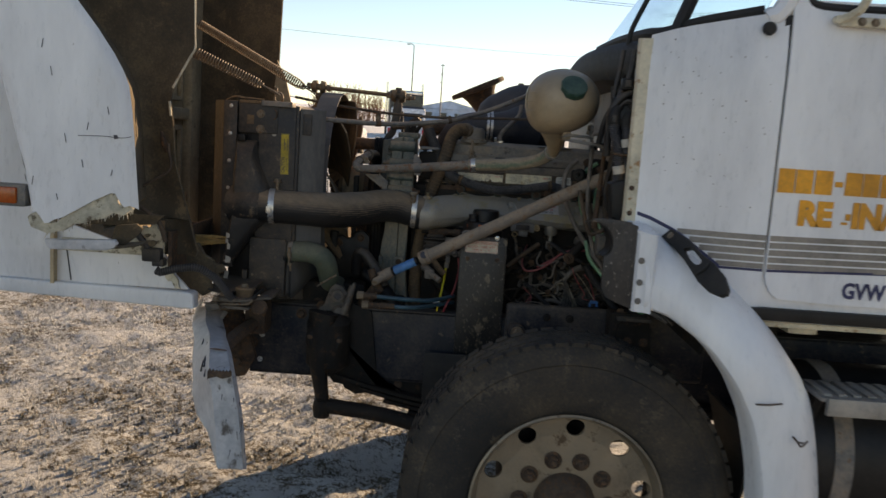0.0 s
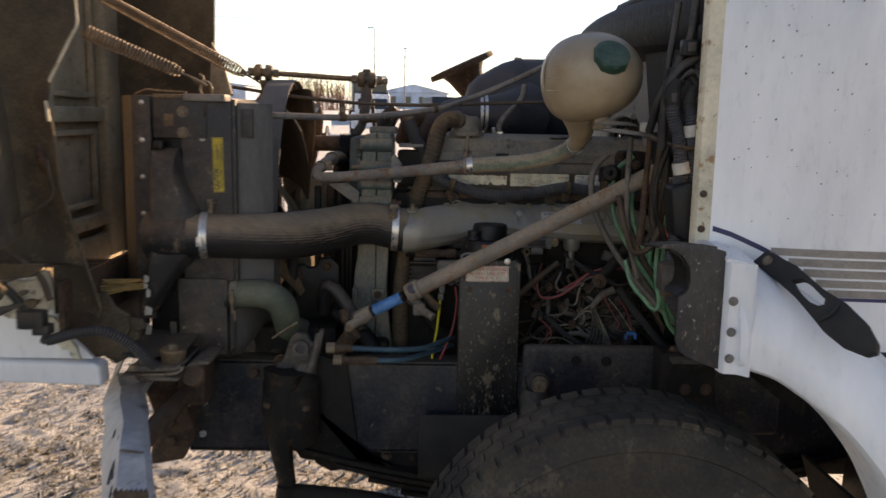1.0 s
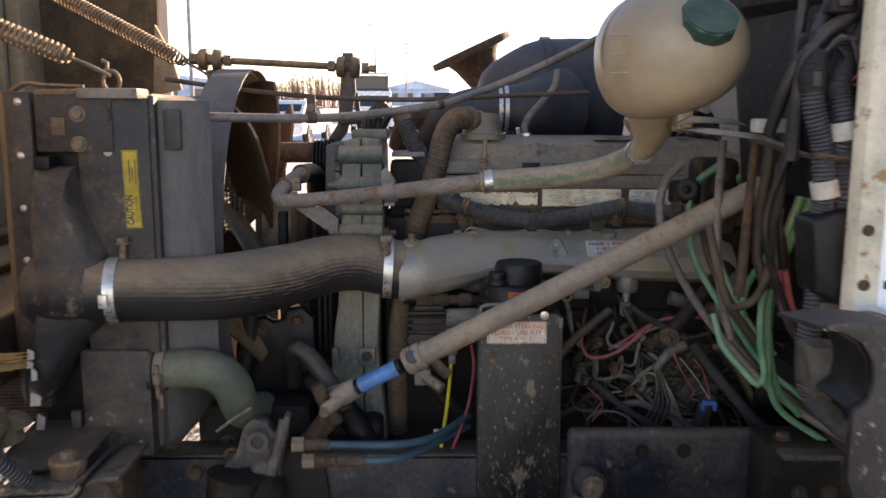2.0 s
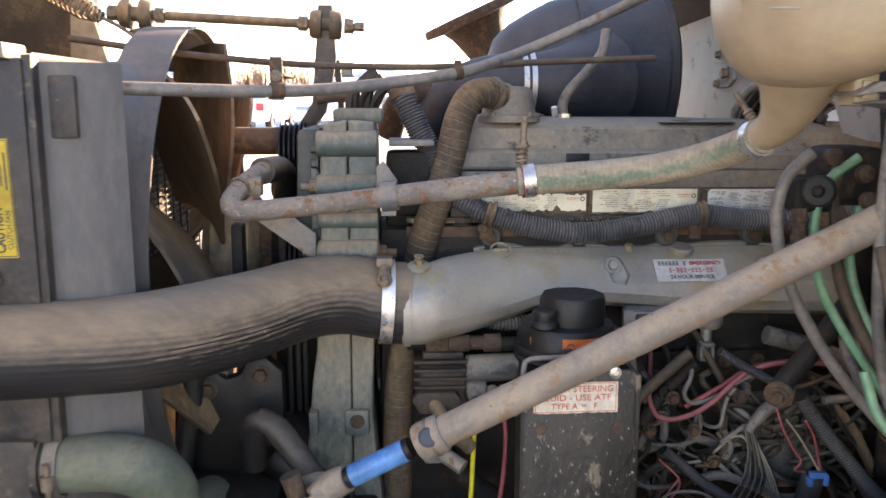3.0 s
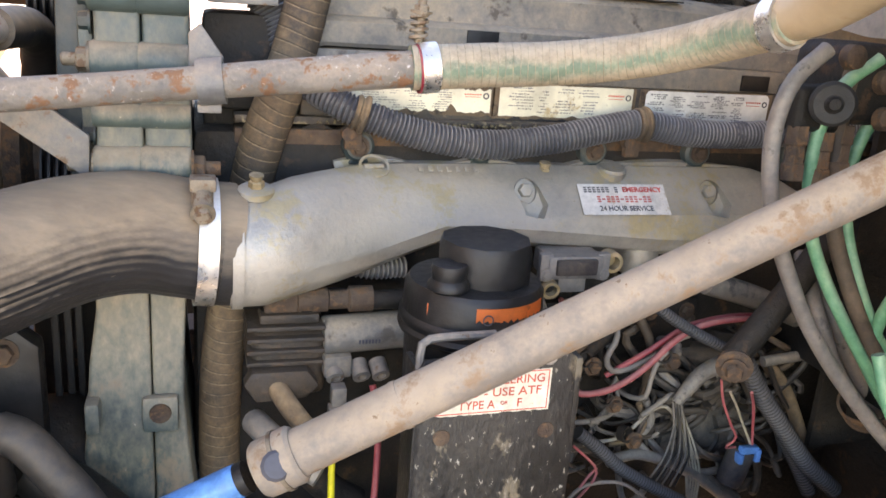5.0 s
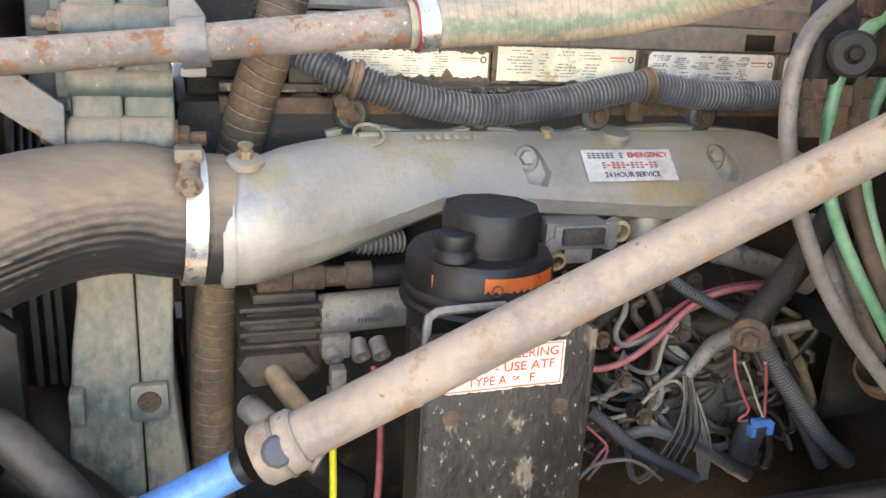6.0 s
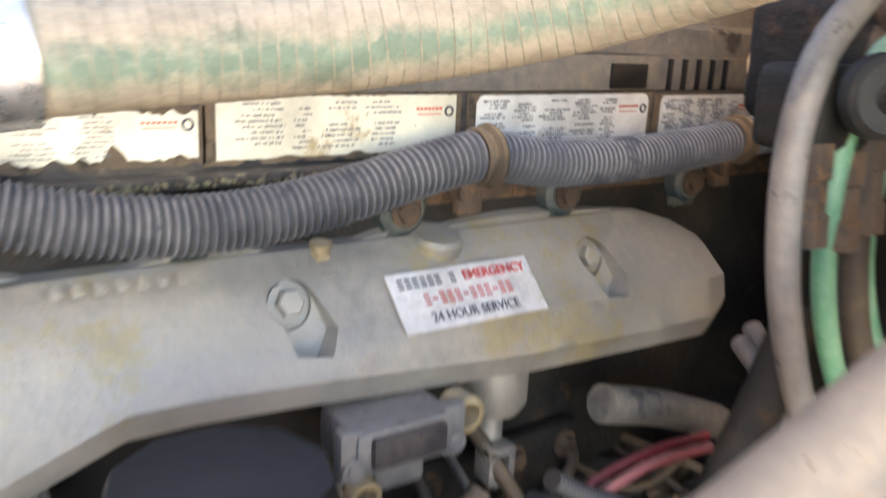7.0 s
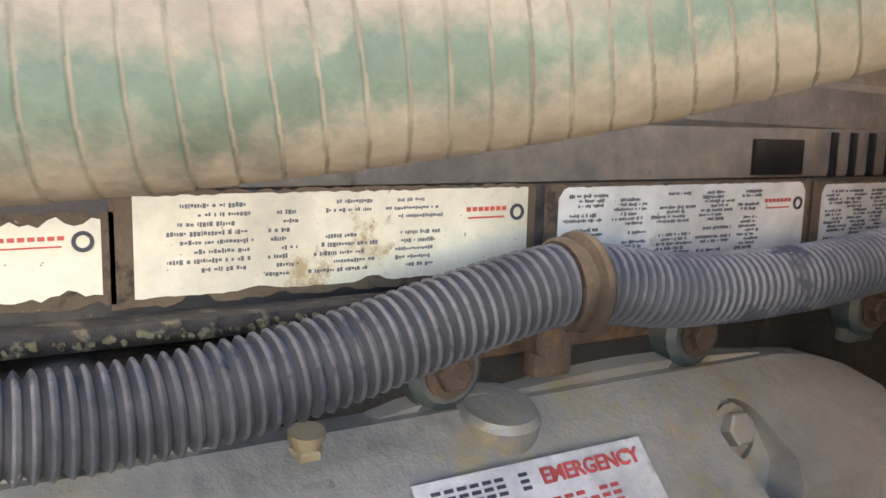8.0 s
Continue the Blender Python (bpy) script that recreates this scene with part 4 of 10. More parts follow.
    part("floor", box(0.75, 3.0, 2.75, 4.94, 1.1, 1.14, 0.005), BLACK, t)
    part("dashboard", box(0.8, 1.1, 2.8, 4.9, 1.75, 1.93, 0.03), BLACK, t)
    return t


cab()


def firewall():
    t = thing("firewall", (0.72, 3.9, 0.95), "scuffed grey firewall with a dark engine tunnel", "firewall")
    arch = [(4.083, 1.553), (4.076, 1.577), (4.065, 1.60), (4.033, 1.624), (4.0, 1.642), (3.951, 1.656), (3.893, 1.661), (3.805, 1.662), (3.73, 1.655), (3.67, 1.625)]
    outline = [(3.55, 1.56), (2.87, 1.56), (2.87, 1.95), (4.95, 1.95), (4.95, 0.95), (4.15, 0.95), (4.12, 1.3)] + arch + [(3.63, 1.57)]
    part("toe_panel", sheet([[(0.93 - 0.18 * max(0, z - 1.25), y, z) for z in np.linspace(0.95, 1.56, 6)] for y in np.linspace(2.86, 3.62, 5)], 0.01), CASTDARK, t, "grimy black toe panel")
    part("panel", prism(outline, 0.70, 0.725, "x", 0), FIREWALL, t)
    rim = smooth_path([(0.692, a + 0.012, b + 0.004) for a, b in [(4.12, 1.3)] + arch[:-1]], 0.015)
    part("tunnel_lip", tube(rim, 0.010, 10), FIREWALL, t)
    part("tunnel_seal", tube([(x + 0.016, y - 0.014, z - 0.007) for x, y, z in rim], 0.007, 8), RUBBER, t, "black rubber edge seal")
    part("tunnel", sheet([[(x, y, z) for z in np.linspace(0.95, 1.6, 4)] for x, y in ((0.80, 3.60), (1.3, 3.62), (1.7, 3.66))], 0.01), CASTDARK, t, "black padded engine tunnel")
    plates = ([(4.23, 1.741), (4.114, 1.738), (4.108, 1.710), (4.226, 1.714)], [(4.225, 1.689), (4.15, 1.70), (4.11, 1.698), (4.098, 1.672), (4.13, 1.655), (4.211, 1.654)])
    for outline, bolts in zip(plates, (((4.19, 1.73, 0.008), (4.125, 1.728, 0.008)), ((4.135, 1.686, 0.012), (4.19, 1.664, 0.008)))):
        b = part("mount_plate", prism(outline, 0.692, 0.70, "x", 0.002), FIREWALL, t)
        for y, z, r in bolts:
            part("bolt", hexbolt((0.692, y, z), (-1, 0, 0), r, r * 1.3), BOLT, b)
    part("padding", sheet([[(0.745 - 0.022 * noise.noise(Vector((u * 4, v * 9, 0))) - 0.012 * noise.noise(Vector((u * 10, v * 24, 3))), 3.62 + u * 0.52, 1.45 + v * 0.23) for v in np.linspace(0, 1, 44)] for u in np.linspace(0.28, 1, 40)], 0.006), PADDING, t, "crumpled black insulation film")
    part("upper_panel", sheet([[(0.655 + 0.06 * (1.95 - z) / 0.5, y, z) for z in np.linspace(1.5, 1.95, 6)] for y in np.linspace(2.9, 3.5, 5)], 0.01), CASTDARK, t, "black panel beneath the windshield cowl")
    return t


firewall()

# ---- fender behind the wheel ----


def fender():
    t = thing("wheel_fender", (0.95, 2.7, 0.35), "white fender flare behind the front wheel, cracked near its foot", "fender")
    out = [(0.66, 1.385), (0.743, 1.345), (0.835, 1.294), (0.912, 1.24), (0.964, 1.202), (1.034, 1.141), (1.094, 1.079), (1.153, 1.006), (1.208, 0.926), (1.242, 0.825), (1.272, 0.676), (1.292, 0.53), (1.30, 0.38)]
    inn = [(0.668, 1.135), (0.741, 1.116), (0.785, 1.09), (0.828, 1.06), (0.868, 1.024), (0.902, 0.982), (0.932, 0.94), (0.957, 0.893), (0.98, 0.845), (0.997, 0.793), (1.022, 0.692), (1.036, 0.6), (1.045, 0.38)]
    o = smooth_path([(a, 0, b) for a, b in out], 0.02)
    i = smooth_path([(a, 0, b) for a, b in inn], 0.02)
    n = 44

    def along(line, s):
        f = s * (len(line) - 1)
        k = min(int(f), len(line) - 2)
        return line[k].lerp(line[k + 1], f - k)

    rows = []
    for k in range(n + 1):
        a, b = along(o, k / n), along(i, k / n)
        # the crown stands furthest out above the wheel and falls back to the bolted flange
        crown = float(np.interp(k / n, [0, 0.08, 0.2, 0.35, 1.0], [2.622, 2.60, 2.545, 2.50, 2.49]))
        root = float(np.interp(k / n, [0, 0.25, 1.0], [2.80, 2.775, 2.765]))
        row = []
        for s, f in ((0.0, 0.0), (0.04, 0.3), (0.1, 0.52), (0.2, 0.72), (0.33, 0.86), (0.5, 0.95), (0.7, 1.0), (0.88, 1.0), (0.96, 0.975), (0.99, 0.92), (1.0, 0.8), (0.995, 0.45)):
            p = a.lerp(b, s)
            row.append((p.x, root + (crown - root) * f, p.z))
        rows.append(row)
    part("flare", sheet(rows, 0.008), WHITE, t, "white fibreglass flare")
    rows = [[(x, y, z) for x, y in ((0.634, 2.672), (0.636, 2.646), (0.642, 2.638), (0.664, 2.636), (0.674, 2.628), (0.684, 2.615))] for z in np.linspace(1.122, 1.36, 6)]
    flange = part("flange", sheet(rows, 0.006), WHITE, t, "white flange with three bolts")
    for z in (1.279, 1.213, 1.156):
        part("bolt", hexbolt((0.650, 2.636, z), (0, -1, 0), 0.0068, 0.005), GREY, flange)
    rows = [[(0.634 + u * 0.06, 2.86 - s * 0.22 + 0.02 * math.sin(s * 3), 1.368 - u * 0.012 + 0.018 * math.sin(s * 3.1)) for u in (0, 0.5, 1)] for s in np.linspace(0, 1, 8)]
    part("shoulder", sheet(rows, 0.008), WHITE, t)
    for line in ([(1.100, 2.487, 0.818), (1.118, 2.486, 0.80), (1.128, 2.487, 0.788), (1.145, 2.487, 0.808)], [(0.985, 2.49, 0.905), (1.02, 2.487, 0.907), (1.06, 2.49, 0.912)], [(1.118, 2.487, 0.80), (1.132, 2.486, 0.802)]):
        part("crack", tube(line, 0.003, 5, 0.008), RUST, t)
    return t


fender()


def hood_latch():
    """A rubber strap bolted to the cowl that sticks out over the fender, its slot open."""
    t = thing("hood_latch", (0.80, 2.58, 1.23), "black rubber hood latch strap with an open slot, hanging loose", "latch")
    u, v = Vector((0.293, -0.889, -0.351)).normalized(), Vector((-0.645, 0.087, -0.759)).normalized()
    n = u.cross(v)
    v = n.cross(u)
    m = Matrix.Translation((0.746, 2.748, 1.356)) @ Matrix((u, v, n)).transposed().to_4x4()
    strap = [(0.0, 0.02), (0.005, -0.019), (0.027, -0.022), (0.091, -0.032), (0.175, -0.028), (0.238, -0.034), (0.301, -0.028), (0.345, -0.012), (0.358, 0.003), (0.347, 0.02), (0.299, 0.035), (0.248, 0.036), (0.205, 0.029), (0.141, 0.02), (0.077, 0.018)]
    slot = [(0.11, -0.002), (0.122, -0.016), (0.135, -0.02), (0.2, -0.014), (0.206, -0.005), (0.2, 0.004), (0.18, 0.009), (0.14, 0.006)]
    body = part("strap", turned(carve(prism(strap, -0.009, 0.009, "z", 0.004, 2), prism(slot, -0.03, 0.03, "z", 0)), m), RUBBER, t)
    part("lip", turned(tube([(0.226, 0.026, -0.008), (0.236, 0.0, -0.013), (0.228, -0.026, -0.008)], 0.005, 8), m), RUBBER, body)
    part("bolt", hexbolt(m @ Vector((0.028, -0.002, -0.009)), -n, 0.008, 0.006), BOLT, t)
    return t


hood_latch()


def splash_liner():
    t = thing("splash_liner", (0.58, 2.7, 1.13), "black plastic splash liner with paint specks and a recessed pocket", "splash liner")
    face = [(0.497, 1.392), (0.523, 1.397), (0.60, 1.39), (0.636, 1.38), (0.636, 1.126), (0.60, 1.138), (0.565, 1.153), (0.548, 1.166), (0.54, 1.19), (0.539, 1.24), (0.541, 1.282), (0.553, 1.288), (0.561, 1.297), (0.564, 1.32), (0.561, 1.343), (0.545, 1.368), (0.523, 1.381), (0.499, 1.386)]
    part("front_lip", prism(face, 2.655, 2.668, "y", 0.004), LINER, t)
    part("shelf", sheet([[(0.497 + u * 0.12, 2.66 + v * 0.14, 1.389 + 0.006 * math.sin(u * 3) - 0.015 * v) for u in np.linspace(0, 1, 5)] for v in (0, 0.5, 1)], 0.005), DUSTYBLACK, t)
    part("pocket_rim", sheet([[(a, 2.668 + s * 0.09, b) for s in (0, 0.5, 1)] for a, b in ((0.541, 1.278), (0.553, 1.288), (0.561, 1.297), (0.564, 1.32), (0.561, 1.343), (0.545, 1.368), (0.523, 1.381))], 0.004), BLACK, t)
    case = part("pocket_box", box(0.536, 0.59, 2.762, 2.82, 1.268, 1.332, 0.007), CASTGREY, t)
    part("box_foot", box(0.545, 0.60, 2.77, 2.81, 1.255, 1.27, 0.004), BROWNHOSE, case)
    part("foot_bolt", hexbolt((0.596, 2.758, 1.262), (0, -1, 0), 0.008, 0.008), BOLT, case)
    return t


splash_liner()


def side_step():
    t = thing("side_step", (1.5, 2.7, 0.84), "galvanised grip-strut step below the cab door", "step")
    part("tread", box(1.235, 2.1, 2.63, 2.83, 0.885, 0.898, 0.003), TREAD, t)
    part("edge", box(1.25, 2.1, 2.615, 2.635, 0.845, 0.9, 0.004), TREAD, t)
    for i in range(18):
        part("tread_rib", box(1.25 + i * 0.045, 1.275 + i * 0.045, 2.65, 2.81, 0.898, 0.906, 0.002), TREAD, t)
    for x in (1.27, 1.85):
        part("hanger", tube([(x, 2.72, 0.88), (x + 0.01, 2.85, 0.75), (x, 3.1, 0.7)], 0.02, 8), BLACK, t)
    return t


side_step()


def fuel_tank():
    t = thing("air_tank", (1.7, 3.0, 0.3), "black cylindrical tank with a strap under the cab", "tank")
    part("shell", lathe([(0.0, 0.0), (0.2, 0.01), (0.27, 0.05), (0.29, 0.1), (0.29, 1.0), (0.27, 1.05), (0.0, 1.1)], (1.22, 3.02, 0.62), (1, 0, 0), 40), BLACK, t)
    for x in (1.38, 1.9):
        part("strap", band((x, 3.02, 0.62), (1, 0, 0), 0.291, 0.06, 0.004, 40), GREY, t)
    part("bracket", box(1.2, 1.3, 2.86, 3.1, 1.04, 1.10, 0.01), CREAM, t)
    return t


fuel_tank()


def mud_flap():
    return solo("mud_flap", sheet([[(1.03 + 0.03 * math.sin(s * 3) + 0.02 * s, y, 0.78 - s * 0.30) for y in (2.72, 2.85, 3.05)] for s in np.linspace(0, 1, 6)], 0.01), RUBBER, "black rubber flap hanging behind the front wheel", "mud flap")


mud_flap()

# ---- hood, tipped forward ----


def hood():
    t = thing("tipped_hood", (-1.3, 3.85, 1.03), "white truck hood tipped forward, fender corner broken, brown dusted underside", "hood")
    # outer fender: arch edge on the truck's side, torn lower edge
    arch = [(-1.353, 2.611), (-1.217, 2.286), (-1.118, 2.044), (-1.044, 1.927), (-0.985, 1.853), (-0.936, 1.783), (-0.91, 1.738), (-0.893, 1.697), (-0.882, 1.622), (-0.874, 1.535), (-0.866, 1.432), (-0.858, 1.333)]
    inner_line = [(-1.645, 2.609), (-1.599, 2.284), (-1.515, 2.042), (-1.453, 1.921), (-1.411, 1.851), (-1.38, 1.781), (-1.359, 1.735), (-1.339, 1.695), (-1.318, 1.62), (-1.296, 1.533), (-1.265, 1.43), (-1.243, 1.331)]
    rows = []
    for (a, z), (b, z2) in zip(arch, inner_line):
        row = []
        for s in np.linspace(0, 1, 30):
            x = b + (a - b) * s
            y = 2.605 + 0.16 * max(0, (0.22 - s) / 0.22) ** 1.6 + 0.012 * max(0, (s - 0.93) / 0.07) ** 2
            zz = z
            if z < 1.34:
                zz = float(np.interp(x, [-1.244, -1.215, -1.193, -1.16, -1.132, -1.115, -1.082, -0.988, -0.928, -0.918, -0.903, -0.88, -0.858], [1.40, 1.33, 1.302, 1.31, 1.268, 1.285, 1.296, 1.353, 1.383, 1.366, 1.336, 1.345, 1.333]))
            elif z < 1.45:
                zz = z if x > -1.22 else 1.48
            row.append((x, y, zz))
        rows.append(row)
    part("fender_skin", sheet(rows, 0.008), WHITE, t, "white fender skin with scratches and a torn lower edge")
    rows = [[(a - 0.034 - 0.10 * s, 2.65 + s * 0.39, z) for s in np.linspace(0, 1, 7)] for a, z in arch]
    part("arch_liner", sheet(rows, 0.008), HOODDARK, t, "dark dusty wheel arch liner")
    # inner fender wall with its curved free edge
    edge = [(-0.95, 2.62), (-0.84, 2.2), (-0.833, 1.95), (-0.829, 1.845), (-0.90, 1.71), (-0.907, 1.662), (-0.896, 1.587), (-0.887, 1.457), (-0.861, 1.365), (-0.832, 1.262), (-0.831, 1.258), (-0.802, 1.152), (-0.809, 1.134)]
    rows = [[(a + ((-1.28 if z > 1.26 else -0.92) - a) * s, 3.03 + 0.03 * math.sin(s * 3.1) - (0.0 if s > 0.06 else 0.015), z) for s in np.linspace(0, 1, 8)] for a, z in edge]
    part("inner_fender", sheet(rows, 0.006), HOODDARK, t, "black inner fender with a bent edge")
    part("edge_wire", tube([(-0.835, 3.02, 2.2), (-0.831, 3.02, 1.905), (-0.828, 3.018, 1.846), (-0.845, 3.016, 1.812), (-0.899, 3.012, 1.709)], 0.0042, 6), CREAM, t)
    part("edge_strip", tube([(-0.908, 3.01, 1.664), (-0.903, 3.01, 1.615)], 0.0042, 6), CREAM, t)
    part("hanging_wire", tube([(-0.905, 3.0, 1.52), (-0.90, 2.99, 1.495), (-0.888, 2.98, 1.445), (-0.905, 2.975, 1.42), (-0.936, 2.965, 1.399), (-1.02, 2.94, 1.346)], 0.005, 6), WIREBROWN, t)
    part("dent", tube([(-0.935, 3.012, 1.56), (-0.925, 3.008, 1.53), (-0.915, 3.012, 1.49)], [0.004, 0.012, 0.005], 8), RUST, t)
    # top skin of the hood, upright now, with pressed frames on its inside
    part("top_skin", sheet([[(-1.315 - 0.02 * math.cos((y - 3.85) * 1.5), y, z) for z in np.linspace(1.0, 2.65, 7)] for y in np.linspace(3.05, 4.92, 12)], 0.012), HOODIN, t, "brown dusted underside of the hood")
    for y0, y1, out in ((3.25, 3.37, 0.05), (3.80, 3.93, 0.045), (4.415, 4.585, 0.05)):
        part("rib", box(-1.325, -1.325 + out, y0, y1, 1.05, 2.62, 0.012), HOODIN, t)
    for z0, z1 in ((1.598, 1.656), (1.182, 1.238), (1.05, 1.15), (2.15, 2.22)):
        part("cross_rib", box(-1.325, -1.285, 3.37, 4.415, z0, z1, 0.012), HOODIN, t)
    for y0, y1, z0, z1 in ((3.97, 4.36, 1.27, 1.57), (3.97, 4.36, 1.69, 2.12), (3.42, 3.77, 1.27, 1.57), (3.42, 3.77, 1.69, 2.12)):
        w = 0.022
        frame_bm = join(box(-1.325, -1.302, y0, y0 + w, z0, z1, 0.005), box(-1.325, -1.302, y1 - w, y1, z0, z1, 0.005), box(-1.325, -1.3022, y0 + w, y1 - w, z0, z0 + w, 0.005), box(-1.325, -1.3022, y0 + w, y1 - w, z1 - w, z1, 0.005))
        part("pressed_border", frame_bm, HOODIN, t)
    # far side of the hood
    rows = [[(x, 4.40 + 0.16 * s, z) for s, x in ((0, float(np.interp(z, [1.05, 1.73, 2.08, 2.6], [-0.90, -0.847, -0.839, -0.83]))), (0.5, -1.05), (1, -1.29))] for z in np.linspace(1.05, 2.6, 8)]
    part("far_inner_fender", sheet(rows, 0.01), HOODDARK, t, "black far inner fender")
    part("far_brace", prism([(-0.846, 1.92), (-0.80, 1.83), (-0.77, 1.72), (-0.86, 1.70)], 4.38, 4.398, "y", 0.002), HOODIN, t)
    part("far_fender", box(-1.6, -1.0, 5.05, 5.08, 1.1, 2.5, 0.01), WHITE, t)
    # nose panel low down, broken at its corner
    nose = [(-2.632, 2.731), (-1.724, 2.736), (-1.553, 1.917), (-1.444, 1.409), (-1.363, 1.24), (-1.137, 1.168), (-1.098, 1.157), (-1.059, 1.199), (-1.008, 1.225), (-0.989, 1.199), (-0.979, 1.141), (-0.939, 1.13), (-0.911, 1.074), (-0.898, 1.055), (-0.871, 1.029), (-0.848, 1.004), (-2.595, 1.001)]
    part("nose_panel", prism(nose, 3.08, 3.094, "y", 0.002), WHITE, t, "white nose panel broken away at the corner")
    shard = [(-1.3, 1.165), (-1.08, 1.165), (-1.043, 1.182), (-1.042, 1.204), (-0.991, 1.219), (-0.966, 1.24), (-0.945, 1.236), (-0.934, 1.191), (-0.924, 1.134), (-0.966, 1.142), (-0.995, 1.15), (-1.013, 1.12), (-1.3, 1.12)]
    part("nose_shard", prism(shard, 3.062, 3.076, "y", 0.003), TORN, t, "cracked pale corner of the nose panel")
    torn = [(-0.978, 1.237), (-0.955, 1.244), (-0.938, 1.239), (-0.909, 1.246), (-0.897, 1.225), (-0.892, 1.208), (-0.886, 1.17), (-0.899, 1.15), (-0.91, 1.16), (-0.922, 1.154), (-0.93, 1.17), (-0.946, 1.173), (-0.96, 1.149), (-0.98, 1.149), (-1.007, 1.163), (-0.989, 1.185), (-0.965, 1.198)]
    part("torn_edge", prism(torn, 2.915, 2.93, "y", 0.003), TORN, t, "ragged bare fibreglass")
    for x, z, r in ((-0.936, 1.215, 0.006), (-0.921, 1.189, 0.011), (-0.954, 1.185, 0.007)):
        part("hole", prism([(x + r * (1 + 0.4 * math.sin(3 * a)) * math.cos(a) * 1.4, z + r * math.sin(a)) for a in np.linspace(0, 5.6, 9)], 2.90, 2.913, "y", 0), HOODDARK, t)
    ragged = [(-0.958, 1.122), (-0.945, 1.126), (-0.931, 1.12), (-0.908, 1.099), (-0.905, 1.08), (-0.893, 1.062), (-0.878, 1.043), (-0.874, 1.022), (-0.868, 1.009), (-0.889, 1.014), (-0.901, 1.038), (-0.912, 1.036), (-0.922, 1.048), (-0.936, 1.08)]
    part("torn_edge", prism(ragged, 3.045, 3.06, "y", 0.003), TORN, t, "ragged bare fibreglass")
    corner = [(-0.948, 1.159), (-0.914, 1.174), (-0.875, 1.154), (-0.845, 1.164), (-0.82, 1.12), (-0.785, 1.101), (-0.78, 1.061), (-0.799, 1.032), (-0.784, 0.988), (-0.823, 0.965), (-0.853, 0.988), (-0.892, 0.977), (-0.927, 1.002), (-0.923, 1.071)]
    part("torn_corner", prism(corner, 3.16, 3.185, "y", 0.006, 2), HOODDARK, t, "dark torn inner corner of the hood")
    flap = [(-1.192, 1.29), (-1.178, 1.302), (-1.163, 1.306), (-1.137, 1.276), (-1.102, 1.279), (-1.083, 1.299), (-0.988, 1.356), (-0.929, 1.387), (-0.92, 1.365), (-0.916, 1.342), (-0.895, 1.348), (-0.873, 1.334), (-0.903, 1.312), (-0.935, 1.318), (-0.962, 1.299), (-1.0, 1.292), (-1.022, 1.281), (-1.05, 1.276), (-1.082, 1.256), (-1.132, 1.243), (-1.182, 1.26)]
    part("torn_edge", prism(flap, 2.612, 2.628, "y", 0.003), TORN, t, "ragged bare fibreglass of the fender corner")
    rng = random.Random(31)
    shreds = []
    for _ in range(46):
        k = rng.randrange(len(flap) - 8) + 7
        (a, b), (c, d) = flap[k - 1], flap[k]
        u = rng.random()
        x, z = a + (c - a) * u, b + (d - b) * u
        shreds.append(tube([(x, 2.618, z + 0.006), (x + rng.uniform(-0.008, 0.008), 2.61, z - rng.uniform(0.004, 0.018))], [0.0018, 0.0006], 4, 0.02))
    tagged(part("fibre", join(*shreds), TORN, t, "loose fibreglass strands along the break"), kind="stuff")
    part("bottom_bar", prism([(-2.598, 1.007), (-1.53, 1.009), (-0.838, 0.999), (-0.825, 0.989), (-0.822, 0.938), (-1.529, 0.959), (-2.597, 0.959)], 3.055, 3.12, "y", 0.008, 3), WHITE, t, "white band along the nose")
    part("seam", tube([(-1.288, 3.078, 1.123), (-1.272, 3.078, 1.011)], 0.0022, 5), RUBBER, t)
    tray = part("lamp_tray", prism([(-1.152, 1.223), (-1.147, 1.201), (-1.134, 1.192), (-0.966, 1.199), (-0.943, 1.206), (-0.93, 1.222), (-0.939, 1.234), (-0.955, 1.233), (-1.052, 1.227)], 2.635, 2.655, "y", 0.005, 3), BUMPER, t, "grey white lip under the broken corner")
    part("tray_end", prism([(-0.967, 1.196), (-0.928, 1.215), (-0.889, 1.244), (-0.878, 1.265), (-0.895, 1.279), (-0.963, 1.269), (-0.972, 1.227)], 2.70, 2.715, "y", 0.004), HOODDARK, tray)
    part("tray_floor", sheet([[(-1.15 + u * 0.27, 2.655 + v * 0.12, 1.205 + 0.05 * max(0, u - 0.7)) for v in (0, 0.5, 1)] for u in np.linspace(0, 1, 6)], 0.006), HOODDARK, tray)
    # solid dark plate in place of the cavity's shade
    part("cavity", prism([(-1.18, 1.285), (-0.875, 1.287), (-0.908, 1.255), (-0.99, 1.246), (-1.18, 1.24)], 2.89, 2.905, "y", 0.004), HOODDARK, tray, "dark plate standing for the shaded cavity behind the lip")
    amber = part("marker_housing", box(-1.33, -1.211, 2.64, 2.70, 1.314, 1.381, 0.01), GREY, t)
    part("marker_lens", box(-1.325, -1.236, 2.63, 2.645, 1.324, 1.373, 0.006), AMBER, amber, "amber marker lens")
    for i, (x, z) in enumerate(((-1.118, 1.722), (-1.006, 1.571), (-1.194, 1.41), (-1.169, 1.40), (-1.025, 1.461), (-0.934, 1.441), (-1.076, 1.531), (-1.19, 1.375), (-1.10, 1.36), (-1.14, 1.80), (-0.95, 1.62))):
        part("scratch", tube([(x, 2.6035, z + 0.014 - 0.004 * (i % 3)), (x + 0.004 * (-1) ** i, 2.6035, z - 0.012)], 0.0011, 4), INK, t)
